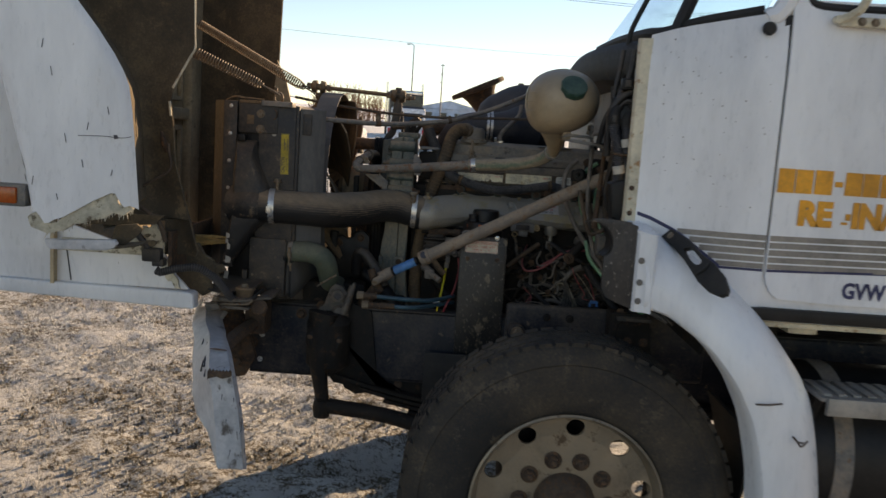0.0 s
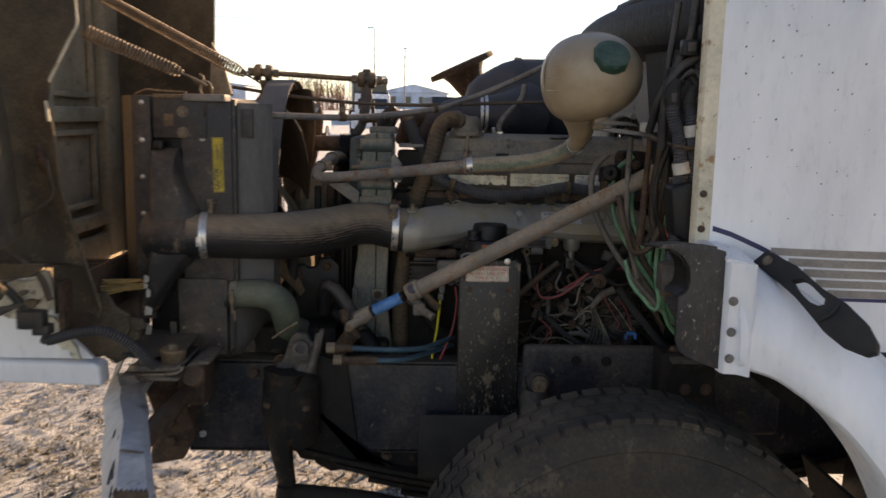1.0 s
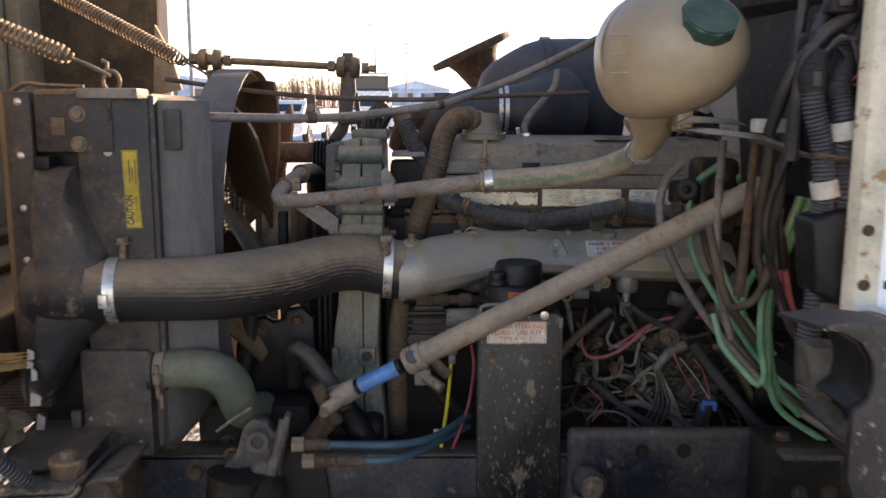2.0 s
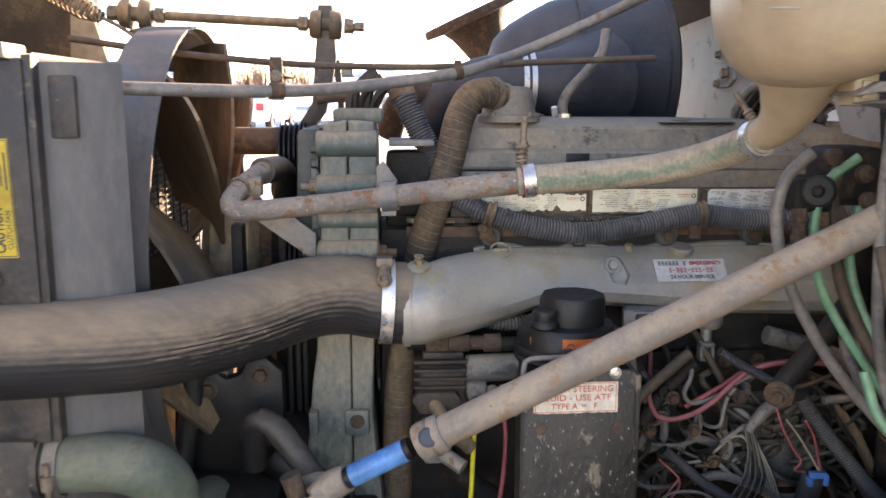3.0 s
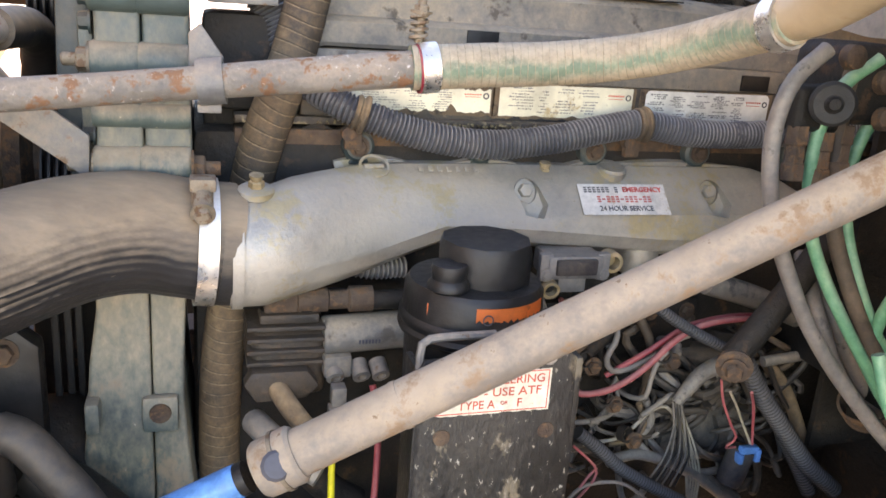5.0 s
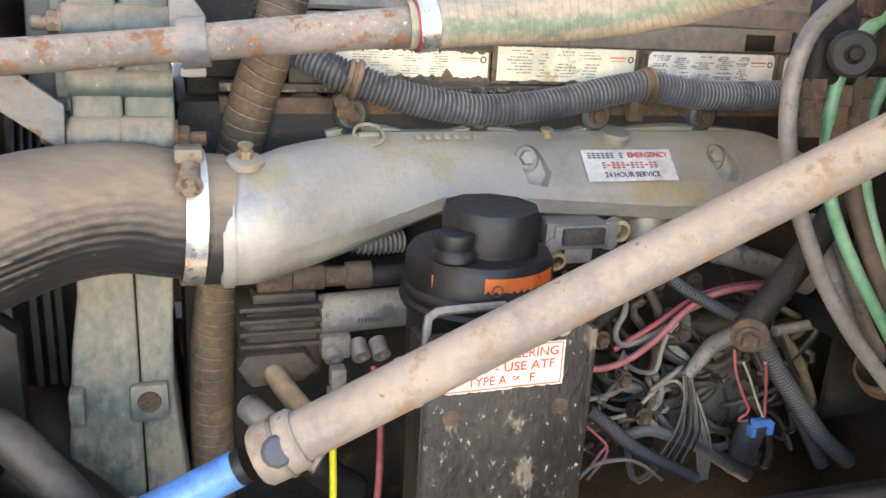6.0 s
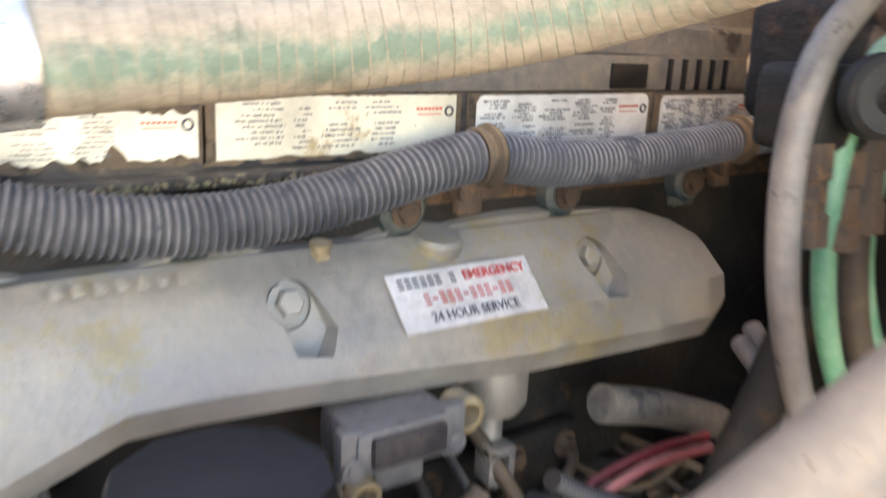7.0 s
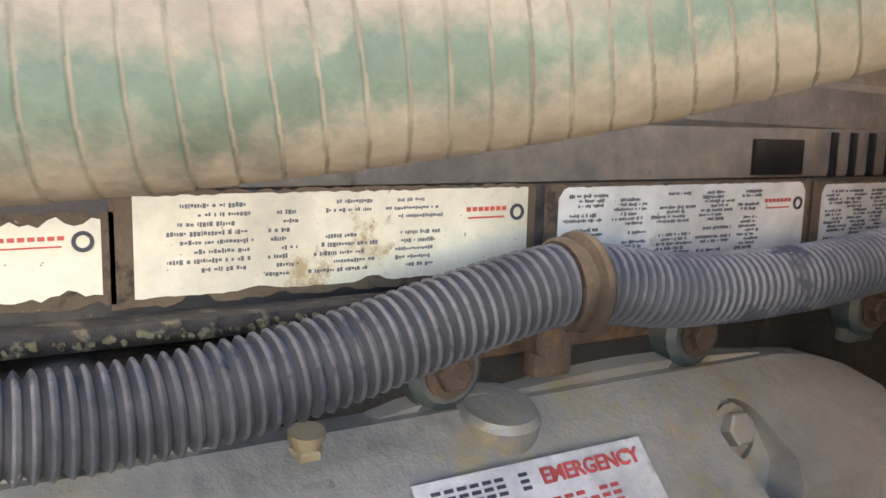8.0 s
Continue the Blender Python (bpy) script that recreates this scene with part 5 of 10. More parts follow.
    part("crack", tube([(-1.036, 2.6035, 1.541), (-0.966, 2.6035, 1.544), (-0.905, 2.6035, 1.542), (-0.88, 2.605, 1.548)], 0.0009, 4), INK, t)
    part("chip", prism([(-0.931, 1.549), (-0.922, 1.55), (-0.918, 1.54), (-0.929, 1.537)], 2.6015, 2.606, "y", 0), INK, t)
    part("hanging_hose", tube([(-0.935, 2.99, 1.085), (-0.918, 2.99, 1.078), (-0.864, 2.995, 1.093), (-0.797, 3.01, 1.097), (-0.745, 3.04, 1.06), (-0.712, 3.08, 1.005), (-0.70, 3.12, 0.97)], 0.0135, 14, rib=0.002, pitch=0.008), RUBBER, t, groove=GROOVE)
    part("loose_wire", tube([(-1.02, 2.88, 1.35), (-0.965, 2.895, 1.313), (-0.932, 2.90, 1.291), (-0.895, 2.905, 1.255), (-0.877, 2.91, 1.197)], 0.008, 8), WIREBROWN, t)
    part("broken_plug", join(tube([(-0.985, 2.90, 1.235), (-0.955, 2.905, 1.20), (-0.93, 2.905, 1.17)], 0.011, 8), box(-0.948, -0.885, 2.88, 2.92, 1.13, 1.175, 0.008), box(-0.915, -0.875, 2.885, 2.925, 1.115, 1.14, 0.006)), WIREBLACK, t, "broken black lamp plug on its wires")
    return t


hood()


def bumper():
    t = thing("bumper_end", (-0.62, 2.7, 0.5), "scraped grey-white steel bumper end wrapping round the corner", "bumper")
    # lower end face, then the top that runs back over the tow plate: rear edge, fold, outer edge of the corner face
    lines = (
        ((-0.521, 2.62, 0.543), (-0.60, 2.62, 0.54), (-0.606, 2.63, 0.545)),
        ((-0.532, 2.62, 0.65), (-0.612, 2.63, 0.65), (-0.650, 2.67, 0.64)),
        ((-0.546, 2.625, 0.74), (-0.625, 2.64, 0.74), (-0.712, 2.76, 0.66)),
        ((-0.566, 2.632, 0.828), (-0.643, 2.652, 0.822), (-0.757, 2.85, 0.70)),
        ((-0.575, 2.642, 0.848), (-0.65, 2.668, 0.842), (-0.765, 2.88, 0.735)),
        ((-0.623, 2.775, 0.874), (-0.688, 2.80, 0.872), (-0.790, 2.95, 0.80)),
        ((-0.70, 2.99, 0.87), (-0.735, 2.96, 0.877), (-0.815, 3.05, 0.835)),
        ((-0.722, 3.07, 0.868), (-0.785, 3.08, 0.893), (-0.85, 3.13, 0.872)),
        ((-0.76, 3.16, 0.888), (-0.815, 3.18, 0.911), (-0.858, 3.2, 0.895)),
        ((-0.765, 3.28, 0.90), (-0.82, 3.3, 0.915), (-0.865, 3.3, 0.90)),
    )
    rows = []
    for low, high in zip(lines, lines[1:]):
        for k in range(4):
            p, q, w = (Vector(u).lerp(Vector(v), k / 4) for u, v in zip(low, high))
            out = w + Vector((-0.075, 0.28, -0.02))
            row = [p + Vector((0.006, 0.03, -0.012)), p] + [p.lerp(q, j / 5) for j in range(1, 6)] + [q.lerp(w, j / 5) for j in range(1, 6)] + [out]
            rows.append([v + Vector((0.0, -0.003, 0.002)) * noise.noise(v * 11) for v in row])
    part("shell", sheet(rows, 0.006), BUMPER, t)
    rng = random.Random(8)
    torn = [(-0.642 + 0.073 * k / 14, 0.846 + (0.006 + 0.005 * rng.random()) * (1 if k % 2 else 0.3)) for k in range(15)]
    part("rust_strip", prism(torn + [(-0.569, 0.836), (-0.595, 0.827), (-0.615, 0.833), (-0.642, 0.824)], 2.626, 2.634, "y", 0), RUST, t, "rusty tear across the end")
    part("crease", tube([(-0.684, 2.793, 0.874), (-0.655, 2.778, 0.877), (-0.624, 2.77, 0.878)], [0.0015, 0.003, 0.002], 6), RUST, t)
    for _ in range(12):
        x, z = rng.uniform(-0.60, -0.54), rng.uniform(0.60, 0.79)
        x += (0.8 - z) * 0.12
        part("scrape", tube([(x, 2.622, z), (x + rng.uniform(-0.008, 0.008), 2.618, z - rng.uniform(0.01, 0.04))], [0.0016, 0.0005], 4, 0.02), INK, t)
    for k in range(9):
        u, v = rng.uniform(0.05, 0.35), rng.uniform(0.0, 1.0)
        p = (Vector(lines[4][1]).lerp(Vector(lines[6][1]), v)).lerp(Vector(lines[4][2]).lerp(Vector(lines[6][2]), v), u) + Vector((-0.003, -0.004, 0.003))
        part("gouge", tube([p, p + Vector((0.006, -0.03, -0.012))], [0.0012, 0.0035], 5, 0.02), INK, t)
    part("stay", tube([(-0.69, 2.86, 0.82), (-0.68, 3.1, 0.84), (-0.66, 3.42, 0.84)], 0.025, 8), RUST, t)
    return t


bumper()

# ---- radiator, shroud and fan ----


def radiator():
    t = thing("radiator", (-0.68, 3.85, 0.93), "tall dusty black radiator with charge air cooler and yellow caution label", "radiator")
    Y = 3.31
    frame_bar = part("frame_angle", join(box(-0.803, -0.752, Y - 0.012, Y + 0.01, 1.06, 1.687, 0.003), sheet([[(-0.803 - s * 0.06, Y - 0.008 + s * 0.10, z) for s in (0, 0.5, 1)] for z in (1.06, 1.3, 1.687)], 0.006)), DUSTYBLACK, t, "black frame angle with rivets")
    for k in range(5):
        part("rivet", lathe([(0.0, 0.004), (0.003, 0.0035), (0.006, 0.0015), (0.0075, 0.0)], (-0.775 - 0.0012 * k, Y - 0.012, 1.668 - 0.1023 * k), (0, -1, 0), 10), STEEL, frame_bar)
    for k, (x, z, s) in enumerate(((-0.776, 1.118, 0.014), (-0.781, 1.09, 0.01), (-0.776, 1.03, 0.018))):
        part("paint_chip", prism([(x - s * 0.5, z - s), (x + s * 0.4, z - s * 0.9), (x + s * 0.6, z + s * 0.5), (x - s * 0.2, z + s)], Y - 0.0155, Y - 0.0125, "y", 0), WHITETAPE, frame_bar)
    top = part("top_plate", box(-0.748, -0.60, Y - 0.006, Y + 0.005, 1.572, 1.687, 0.004), DUSTYBLACK, t)
    part("tag", box(-0.716, -0.69, Y - 0.0085, Y - 0.006, 1.604, 1.638, 0.001), BROWNHOSE, top)
    for z in (1.645, 1.588):
        part("bolt", hexbolt((-0.665, Y - 0.006, z), (0, -1, 0), 0.011, 0.008), BOLT, top)
    part("corner_hook", join(box(-0.745, -0.665, Y - 0.01, Y + 0.03, 1.68, 1.692, 0.003), tube([(-0.80, 3.33, 1.688), (-0.765, 3.32, 1.703), (-0.74, 3.32, 1.70), (-0.66, 3.33, 1.697)], 0.005, 6)), BROWNHOSE, t)
    part("top_bracket", box(-0.662, -0.545, Y - 0.018, Y + 0.05, 1.674, 1.694, 0.004), GREY, t, "bent grey bracket on top")
    # caution plate
    part("side_plate", join(box(-0.672, -0.532, Y - 0.002, Y + 0.02, 1.17, 1.676, 0.006), box(-0.535, -0.522, Y + 0.004, Y + 0.03, 1.17, 1.68, 0.002)), DUSTYBLACK, t)
    part("round_sticker", lathe([(0.0, 0.0012), (0.0085, 0.001), (0.009, 0.0)], (-0.613, Y - 0.002, 1.573), (0, -1, 0), 16), WHITETAPE, t)
    m = facing(-0.5705, Y - 0.003, 1.5, roll=1.0)
    lab = part("caution_label", card(m, 0.031, 0.152), YELLOWLABEL, t, "yellow caution label with black print")
    turn = m @ Matrix.Rotation(radians(90), 4, "Z") @ Matrix.Translation((0, 0, 0.0009))
    letters("CAUTION", 0.019, turn @ Matrix.Translation((-0.04, 0.005, 0)), INK, lab, width=0.058, bold=0.0005)
    letters("CLUTCH FAN", 0.0095, turn @ Matrix.Translation((-0.04, -0.0075, 0)), INK, lab, width=0.05)
    bars(m, [(-0.002, 0.035, 0.0022, 0.044), (0.0035, 0.03, 0.0018, 0.026), (0.0095, 0.035, 0.0022, 0.048)], INK, lab)
    bars(m, [(0, 0.074, 0.028, 0.0012), (0, -0.074, 0.028, 0.0012), (-0.0142, 0, 0.0012, 0.147), (0.0142, 0, 0.0012, 0.147)], INK, lab, "border")
    part("drain_bolt", join(hexbolt((-0.592, Y - 0.012, 1.395), (0, 0, 1), 0.012, 0.012), lathe([(0.008, 0), (0.008, 0.03)], (-0.592, Y - 0.012, 1.365), (0, 0, 1), 10)), BOLT, t)
    # charge air cooler end tank: a wedge that narrows into the outlet
    outline = [(-0.748, 1.545), (-0.677, 1.545), (-0.665, 1.47), (-0.632, 1.392), (-0.61, 1.352), (-0.625, 1.245), (-0.668, 1.205), (-0.735, 1.10), (-0.762, 1.07), (-0.79, 1.085), (-0.775, 1.16), (-0.757, 1.30), (-0.757, 1.45)]
    cx, cz = -0.70, 1.31
    secs = [[(cx + (a - cx) * s, y, cz + (b - cz) * s) for a, b in outline] for y, s in ((Y + 0.01, 1.0), (Y - 0.02, 0.98), (Y - 0.05, 0.86), (Y - 0.06, 0.72))]
    tank = part("cooler_tank", loft(secs), DUSTYBLACK, t, "wedge shaped charge air tank")
    part("outlet", tube([(-0.73, 3.32, 1.30), (-0.69, 3.295, 1.303), (-0.625, 3.289, 1.303)], [0.085, 0.066, 0.0605], 28), DUSTYBLACK, tank)
    part("bracket", box(-0.745, -0.715, Y - 0.03, Y + 0.01, 1.54, 1.565, 0.004), BLACK, t)
    lower = part("lower_plate", box(-0.69, -0.551, Y - 0.012, Y + 0.03, 0.955, 1.178, 0.008), DUSTYBLACK, t)
    part("hole", lathe([(0.0, 0.001), (0.013, 0.001), (0.0155, 0.002), (0.017, 0.0)], (-0.632, Y - 0.012, 0.978), (0, -1, 0), 18), RUST, lower)
    for x, z in ((-0.675, 1.035), (-0.575, 1.03), (-0.577, 0.985)):
        part("rivet", lathe([(0.0, 0.003), (0.0045, 0.001), (0.005, 0.0)], (x, Y - 0.012, z), (0, -1, 0), 8), BOLT, lower)
    part("foot_clip", box(-0.695, -0.66, Y - 0.02, Y - 0.01, 0.945, 1.0, 0.003), GREY, lower)
    part("side_clip", box(-0.716, -0.696, Y - 0.01, Y + 0.01, 1.0, 1.05, 0.004), DUSTYBLACK, t)
    core = part("core", box(-0.78, -0.575, 3.335, 4.40, 0.97, 1.68, 0.004), BLACK, t)
    bms = [box(-0.572, -0.566, 3.36, 4.38, 1.0 + i * 0.0135, 1.003 + i * 0.0135, 0) for i in range(49)]
    tagged(part("fin", join(*bms), GREY, core), kind="stuff")
    bms = [box(-0.565, -0.562, 3.4 + i * 0.06, 3.403 + i * 0.06, 1.0, 1.66, 0) for i in range(17)]
    tagged(part("guard_wire", join(*bms), DUSTYBLACK, core), kind="stuff")
    part("bottom_plate", sheet([[(-0.80 + u * 0.17, 3.15 + v * 0.2, 1.0 + 0.022 * v - 0.012 * math.sin(u * 5) * (1 - v)) for v in np.linspace(0, 1, 4)] for u in np.linspace(0, 1, 9)], 0.005), DUSTYBLACK, t, "bent dark sheet under the radiator")
    part("torn_bracket", prism([(-0.825, 1.055), (-0.79, 1.085), (-0.765, 1.08), (-0.75, 1.06), (-0.775, 1.05), (-0.765, 1.03), (-0.80, 1.015), (-0.83, 1.03)], 3.19, 3.22, "y", 0.004), HOODDARK, t)
    front = part("cooler_core", box(-1.02, -0.83, 3.455, 3.48, 0.97, 1.20, 0.002), RUST, t, "brown cooling core below the grille")
    fins = [tube([(-1.02 + k * 0.007, 3.452, 0.975), (-1.02 + k * 0.007 + 0.001, 3.452, 1.195)], 0.0011, 4) for k in range(28)]
    fins += [tube([(-1.02, 3.4515, 0.98 + k * 0.008), (-0.832, 3.4515, 0.984 + k * 0.008)], 0.0011, 4) for k in range(27)]
    tagged(part("fin", join(*fins), GREY, front), kind="stuff")
    for x, z, w, h in ((-0.757, 1.188, 0.007, 0.011), (-0.760, 1.168, 0.006, 0.008), (-0.753, 1.148, 0.006, 0.013), (-0.754, 1.098, 0.011, 0.014)):
        part("tape_scrap", prism([(x - w, z - h), (x - w * 0.8, z + h), (x + w * 0.3, z + h * 0.7), (x + w, z + h * 0.3), (x + w * 0.8, z - h * 0.9)], 3.236, 3.2395, "y", 0.001), WHITETAPE, t, "scrap of pale tape")
    rngs = random.Random(17)
    slivers = []
    for _ in range(40):
        a, b = rngs.uniform(-0.9, -0.84), rngs.uniform(1.14, 1.18)
        slivers.append(tube([(a, 3.23 + rngs.uniform(0, 0.06), b), (a + rngs.uniform(0.04, 0.12), 3.24 + rngs.uniform(0, 0.06), b * 0.5 + 0.583 + rngs.uniform(-0.008, 0.014))], [0.0025, 0.001], 4, 0.05))
    tagged(part("torn_insulation", join(box(-0.893, -0.80, 3.25, 3.30, 1.15, 1.164, 0.004), *slivers), STRAW, t, "frayed tan insulation torn off its panel"), kind="stuff")
    part("grille_mesh", box(-0.90, -0.885, 3.0, 4.5, 1.08, 1.22, 0.004), RUST, t)
    return t


radiator()


def shroud():
    t = thing("fan_shroud", (-0.48, 3.87, 0.9), "dusty grey plastic fan shroud with a round mouth", "fan shroud")
    n = 72
    cy, cz, R = 3.87, 1.33, 0.425

    def sec(x, mix, r):
        out = []
        for k in range(n):
            a = 2 * math.pi * k / n
            c, s = math.cos(a), math.sin(a)
            q = min(0.53 / max(1e-6, abs(c)), (0.355 if s > 0 else 0.40) / max(1e-6, abs(s)))
            rr = q * (1 - mix) + r * mix
            out.append((x, cy + c * rr, cz + s * rr))
        return out

    part("body", loft([sec(-0.555, 0.0, R), sec(-0.53, 0.08, R), sec(-0.505, 0.38, R), sec(-0.48, 0.7, R), sec(-0.455, 1.0, R), sec(-0.45, 1.0, R), sec(-0.45, 1.0, R - 0.008), sec(-0.456, 1.0, R - 0.008), sec(-0.47, 0.9, R - 0.01), sec(-0.54, 0.0, R - 0.02)], caps=False), SHROUD, t)
    part("ring", lathe([(R, -0.06), (R + 0.004, -0.06), (R + 0.004, 0.024), (R, 0.024)], (-0.455, cy, cz), (1, 0, 0), 72, closed=True), SHROUD, t)
    part("side_panel", sheet([[(-0.527 + s * 0.095, 3.335 + 0.045 * s * s, z) for s in np.linspace(0, 1, 6)] for z in np.linspace(1.14, 1.672, 5)], 0.005), SHROUD, t)
    part("recess", box(-0.512, -0.478, 3.332, 3.345, 1.575, 1.655, 0.004), DUSTYBLACK, t)
    return t


shroud()


def fan():
    t = thing("cooling_fan", (-0.36, 3.87, 0.93), "large brown dusted cooling fan at rest", "fan")
    cy, cz = 3.87, 1.33
    part("hub", lathe([(0.0, -0.05), (0.09, -0.05), (0.115, -0.03), (0.115, 0.04), (0.09, 0.06), (0.0, 0.065)], (-0.38, cy, cz), (1, 0, 0), 32), FANMAT, t)
    for k in range(9):
        a = 2 * math.pi * k / 9 + radians(167)
        rows = []
        for r in np.linspace(0.1, 0.40, 8):
            tw = radians(34)
            chord = 0.19 + 0.09 * min(1.0, (r - 0.1) / 0.15) - 0.05 * max(0.0, (r - 0.33) / 0.07)
            row = []
            for s in np.linspace(-0.5, 0.5, 9):
                u = s * chord
                camber = 0.012 * (1 - 4 * s * s)
                dx, dt = u * math.sin(tw) + camber * math.cos(tw), u * math.cos(tw) - camber * math.sin(tw)
                ang = a + dt / r * 0.9
                row.append((-0.443 + dx, cy + r * math.cos(ang), cz + r * math.sin(ang)))
            rows.append(row)
        part("blade", sheet(rows, 0.006), FANMAT, t)
    part("drive", lathe([(0.06, 0.0), (0.1, 0.01), (0.1, 0.03), (0.07, 0.04), (0.07, 0.07), (0.11, 0.075), (0.11, 0.12)], (-0.33, cy, cz), (1, 0, 0), 32), RUST, t)
    return t


fan()

# ---- engine ----


def engine():
    t = thing("diesel_engine", (0.35, 3.9, 0.45), "dusty six-cylinder diesel engine, pale green and grey", "engine")
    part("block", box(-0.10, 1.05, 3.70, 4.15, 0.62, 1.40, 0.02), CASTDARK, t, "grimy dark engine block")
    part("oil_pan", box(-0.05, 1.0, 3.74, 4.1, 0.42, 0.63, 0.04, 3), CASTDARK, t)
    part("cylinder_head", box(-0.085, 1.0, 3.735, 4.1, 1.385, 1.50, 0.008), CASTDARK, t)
    # front gear cover: two halves with a seam, bosses and bolts
    right = [(-0.147, 1.592), (-0.104, 1.588), (-0.100, 1.56), (-0.098, 1.366), (-0.104, 1.29), (-0.108, 1.20), (-0.111, 1.135), (-0.111, 1.11), (-0.112, 1.083), (-0.105, 0.994), (-0.09, 0.86), (-0.147, 0.85)]
    left = [(-0.1485, 1.592), (-0.186, 1.585), (-0.193, 1.56), (-0.197, 1.358), (-0.203, 1.29), (-0.206, 1.20), (-0.216, 1.135), (-0.22, 1.085), (-0.229, 0.997), (-0.25, 0.86), (-0.1485, 0.85)]
    cover = part("front_cover", join(prism(right, 3.625, 3.95, "y", 0.005, 3), prism(left, 3.622, 3.95, "y", 0.005, 3)), GREENPAINT, t, "pale green gear cover streaked with dust")
    for z, r in ((1.553, 0.022), (1.482, 0.021), (1.425, 0.014), (1.37, 0.023)):
        part("boss", lathe([(0.0, 0.0), (r * 0.9, 0.0), (r, 0.004), (r, 0.046), (r * 0.94, 0.048), (r, 0.05), (r, 0.096), (r * 0.9, 0.1), (0.0, 0.1)], (-0.199, 3.628, z), (1, 0, 0), 20), GREENPAINT, cover)
    for z in (1.482, 1.37):
        part("bolt", join(hexbolt((-0.199, 3.626, z), (-1, 0, 0), 0.013, 0.013), lathe([(0.007, 0.0), (0.007, 0.026), (0.005, 0.028)], (-0.199, 3.626, z), (-1, 0, 0), 10)), BOLT, cover)
    part("bolt", join(hexbolt((-0.098, 3.618, 1.37), (1, 0, 0), 0.014, 0.014), lathe([(0.008, 0.0), (0.008, 0.03)], (-0.098, 3.618, 1.37), (1, 0, 0), 10)), RUST, cover)
    for z in (1.545, 1.52, 1.40):
        part("bolt", hexbolt((-0.198, 3.64, z), (-1, 0, 0), 0.009, 0.012), TEAL, cover)
    part("bolt_hole", lathe([(0.0, 0.001), (0.0075, 0.001), (0.012, 0.003), (0.013, 0.0)], (-0.139, 3.613, 1.072), (0, -1, 0), 16), RUST, cover)
    part("pad", box(-0.16, -0.118, 3.614, 3.63, 1.045, 1.092, 0.006), GREENPAINT, cover)
    part("lug", box(-0.222, -0.205, 3.60, 3.64, 1.055, 1.095, 0.006), GREENPAINT, cover)
    part("accessory_plate", prism([(-0.235, 1.575), (-0.193, 1.58), (-0.193, 1.34), (-0.225, 1.33), (-0.24, 1.4)], 3.66, 3.9, "y", 0.01), TEAL, t, "dark teal housing behind the pulleys")
    part("brace", box(-0.212, -0.196, 3.64, 3.66, 1.34, 1.53, 0.006), GREENPAINT, t)
    part("top_cover", box(-0.175, -0.09, 3.68, 3.9, 1.585, 1.61, 0.008), GREENPAINT, t)
    # rocker cover
    sec = [(3.745, 1.572), (3.76, 1.582), (3.82, 1.59), (4.05, 1.59), (4.09, 1.57), (4.09, 1.50), (3.72, 1.50), (3.716, 1.505), (3.716, 1.53), (3.722, 1.535), (3.738, 1.537), (3.742, 1.545)]
    secs = [[(x, y, z + dz) for y, z in sec] for x, dz in ((0.05, 0.0), (0.06, 0.002), (0.5, 0.0), (1.0, -0.012))]
    rocker = part("rocker_cover", loft(secs), COVER, t, "long dusty rocker cover")
    part("notch", box(0.238, 0.28, 3.712, 3.72, 1.503, 1.531, 0.001), BLACK, rocker)
    part("oil_stain", box(0.42, 0.56, 3.75, 3.80, 1.5826, 1.5846, 0), CASTDARK, rocker)
    part("rail", box(0.045, 1.0, 3.714, 3.75, 1.468, 1.499, 0.003), COVER, t)
    part("rail_vent", box(0.648, 0.693, 3.711, 3.716, 1.47, 1.492, 0.001), BLACK, t)
    for i in range(5):
        part("rail_slot", box(0.722 + i * 0.02, 0.727 + i * 0.02, 3.711, 3.716, 1.468, 1.497, 0.001), BLACK, t)
    part("label_rail", box(0.03, 1.0, 3.7135, 3.74, 1.412, 1.468, 0.003), DUSTYBLACK, t)
    ledge = part("gasket_ledge", box(-0.05, 0.95, 3.698, 3.73, 1.408, 1.418, 0.003), GASKET, t, "oily crumbling gasket ledge")
    part("lower_ledge", box(-0.05, 0.95, 3.70, 3.74, 1.382, 1.402, 0.004), RUST, ledge)
    rng = random.Random(7)
    tagged(part("flaking", join(*[turned(box(-w, w, -0.003, 0.002, -h, h, 0.0012), Matrix.Translation((x + rng.uniform(-0.004, 0.004), 3.698, 1.4125 + rng.uniform(-0.002, 0.002))) @ Matrix.Rotation(rng.uniform(-0.6, 0.6), 4, "Y")) for x, w, h in [(x, rng.uniform(0.0005, 0.0018), rng.uniform(0.0005, 0.0015)) for x in np.arange(0.05, 0.9, 0.0028)]]), CRUST, ledge), kind="stuff")
    part("head_corner", box(-0.085, 0.03, 3.715, 3.8, 1.42, 1.535, 0.012), CASTDARK, t, "dusty casting at the front of the head")
    part("head_cap", box(-0.08, 0.0, 3.69, 3.8, 1.545, 1.556, 0.003), GREY, t)
    for x in (0.05, 0.2, 0.36, 0.52, 0.66, 0.8):
        part("port", lathe([(0.042, 0.0), (0.042, 0.03), (0.036, 0.05)], (x, 3.755, 1.372), (0, -1, 0), 20), CASTDARK, t)
    # breather housing
    c = (0.143, 3.79, 1.585)
    breather = part("breather_housing", lathe([(0.0, 0.0), (0.058, 0.0), (0.058, 0.012), (0.05, 0.016), (0.048, 0.035), (0.044, 0.056), (0.036, 0.064), (0.0, 0.066)], c, (0, 0, 1), 28), COVER, t, "grey breather housing")
    part("inlet", tube([(0.135, 3.775, 1.632), (0.118, 3.76, 1.632)], 0.024, 16), COVER, breather)
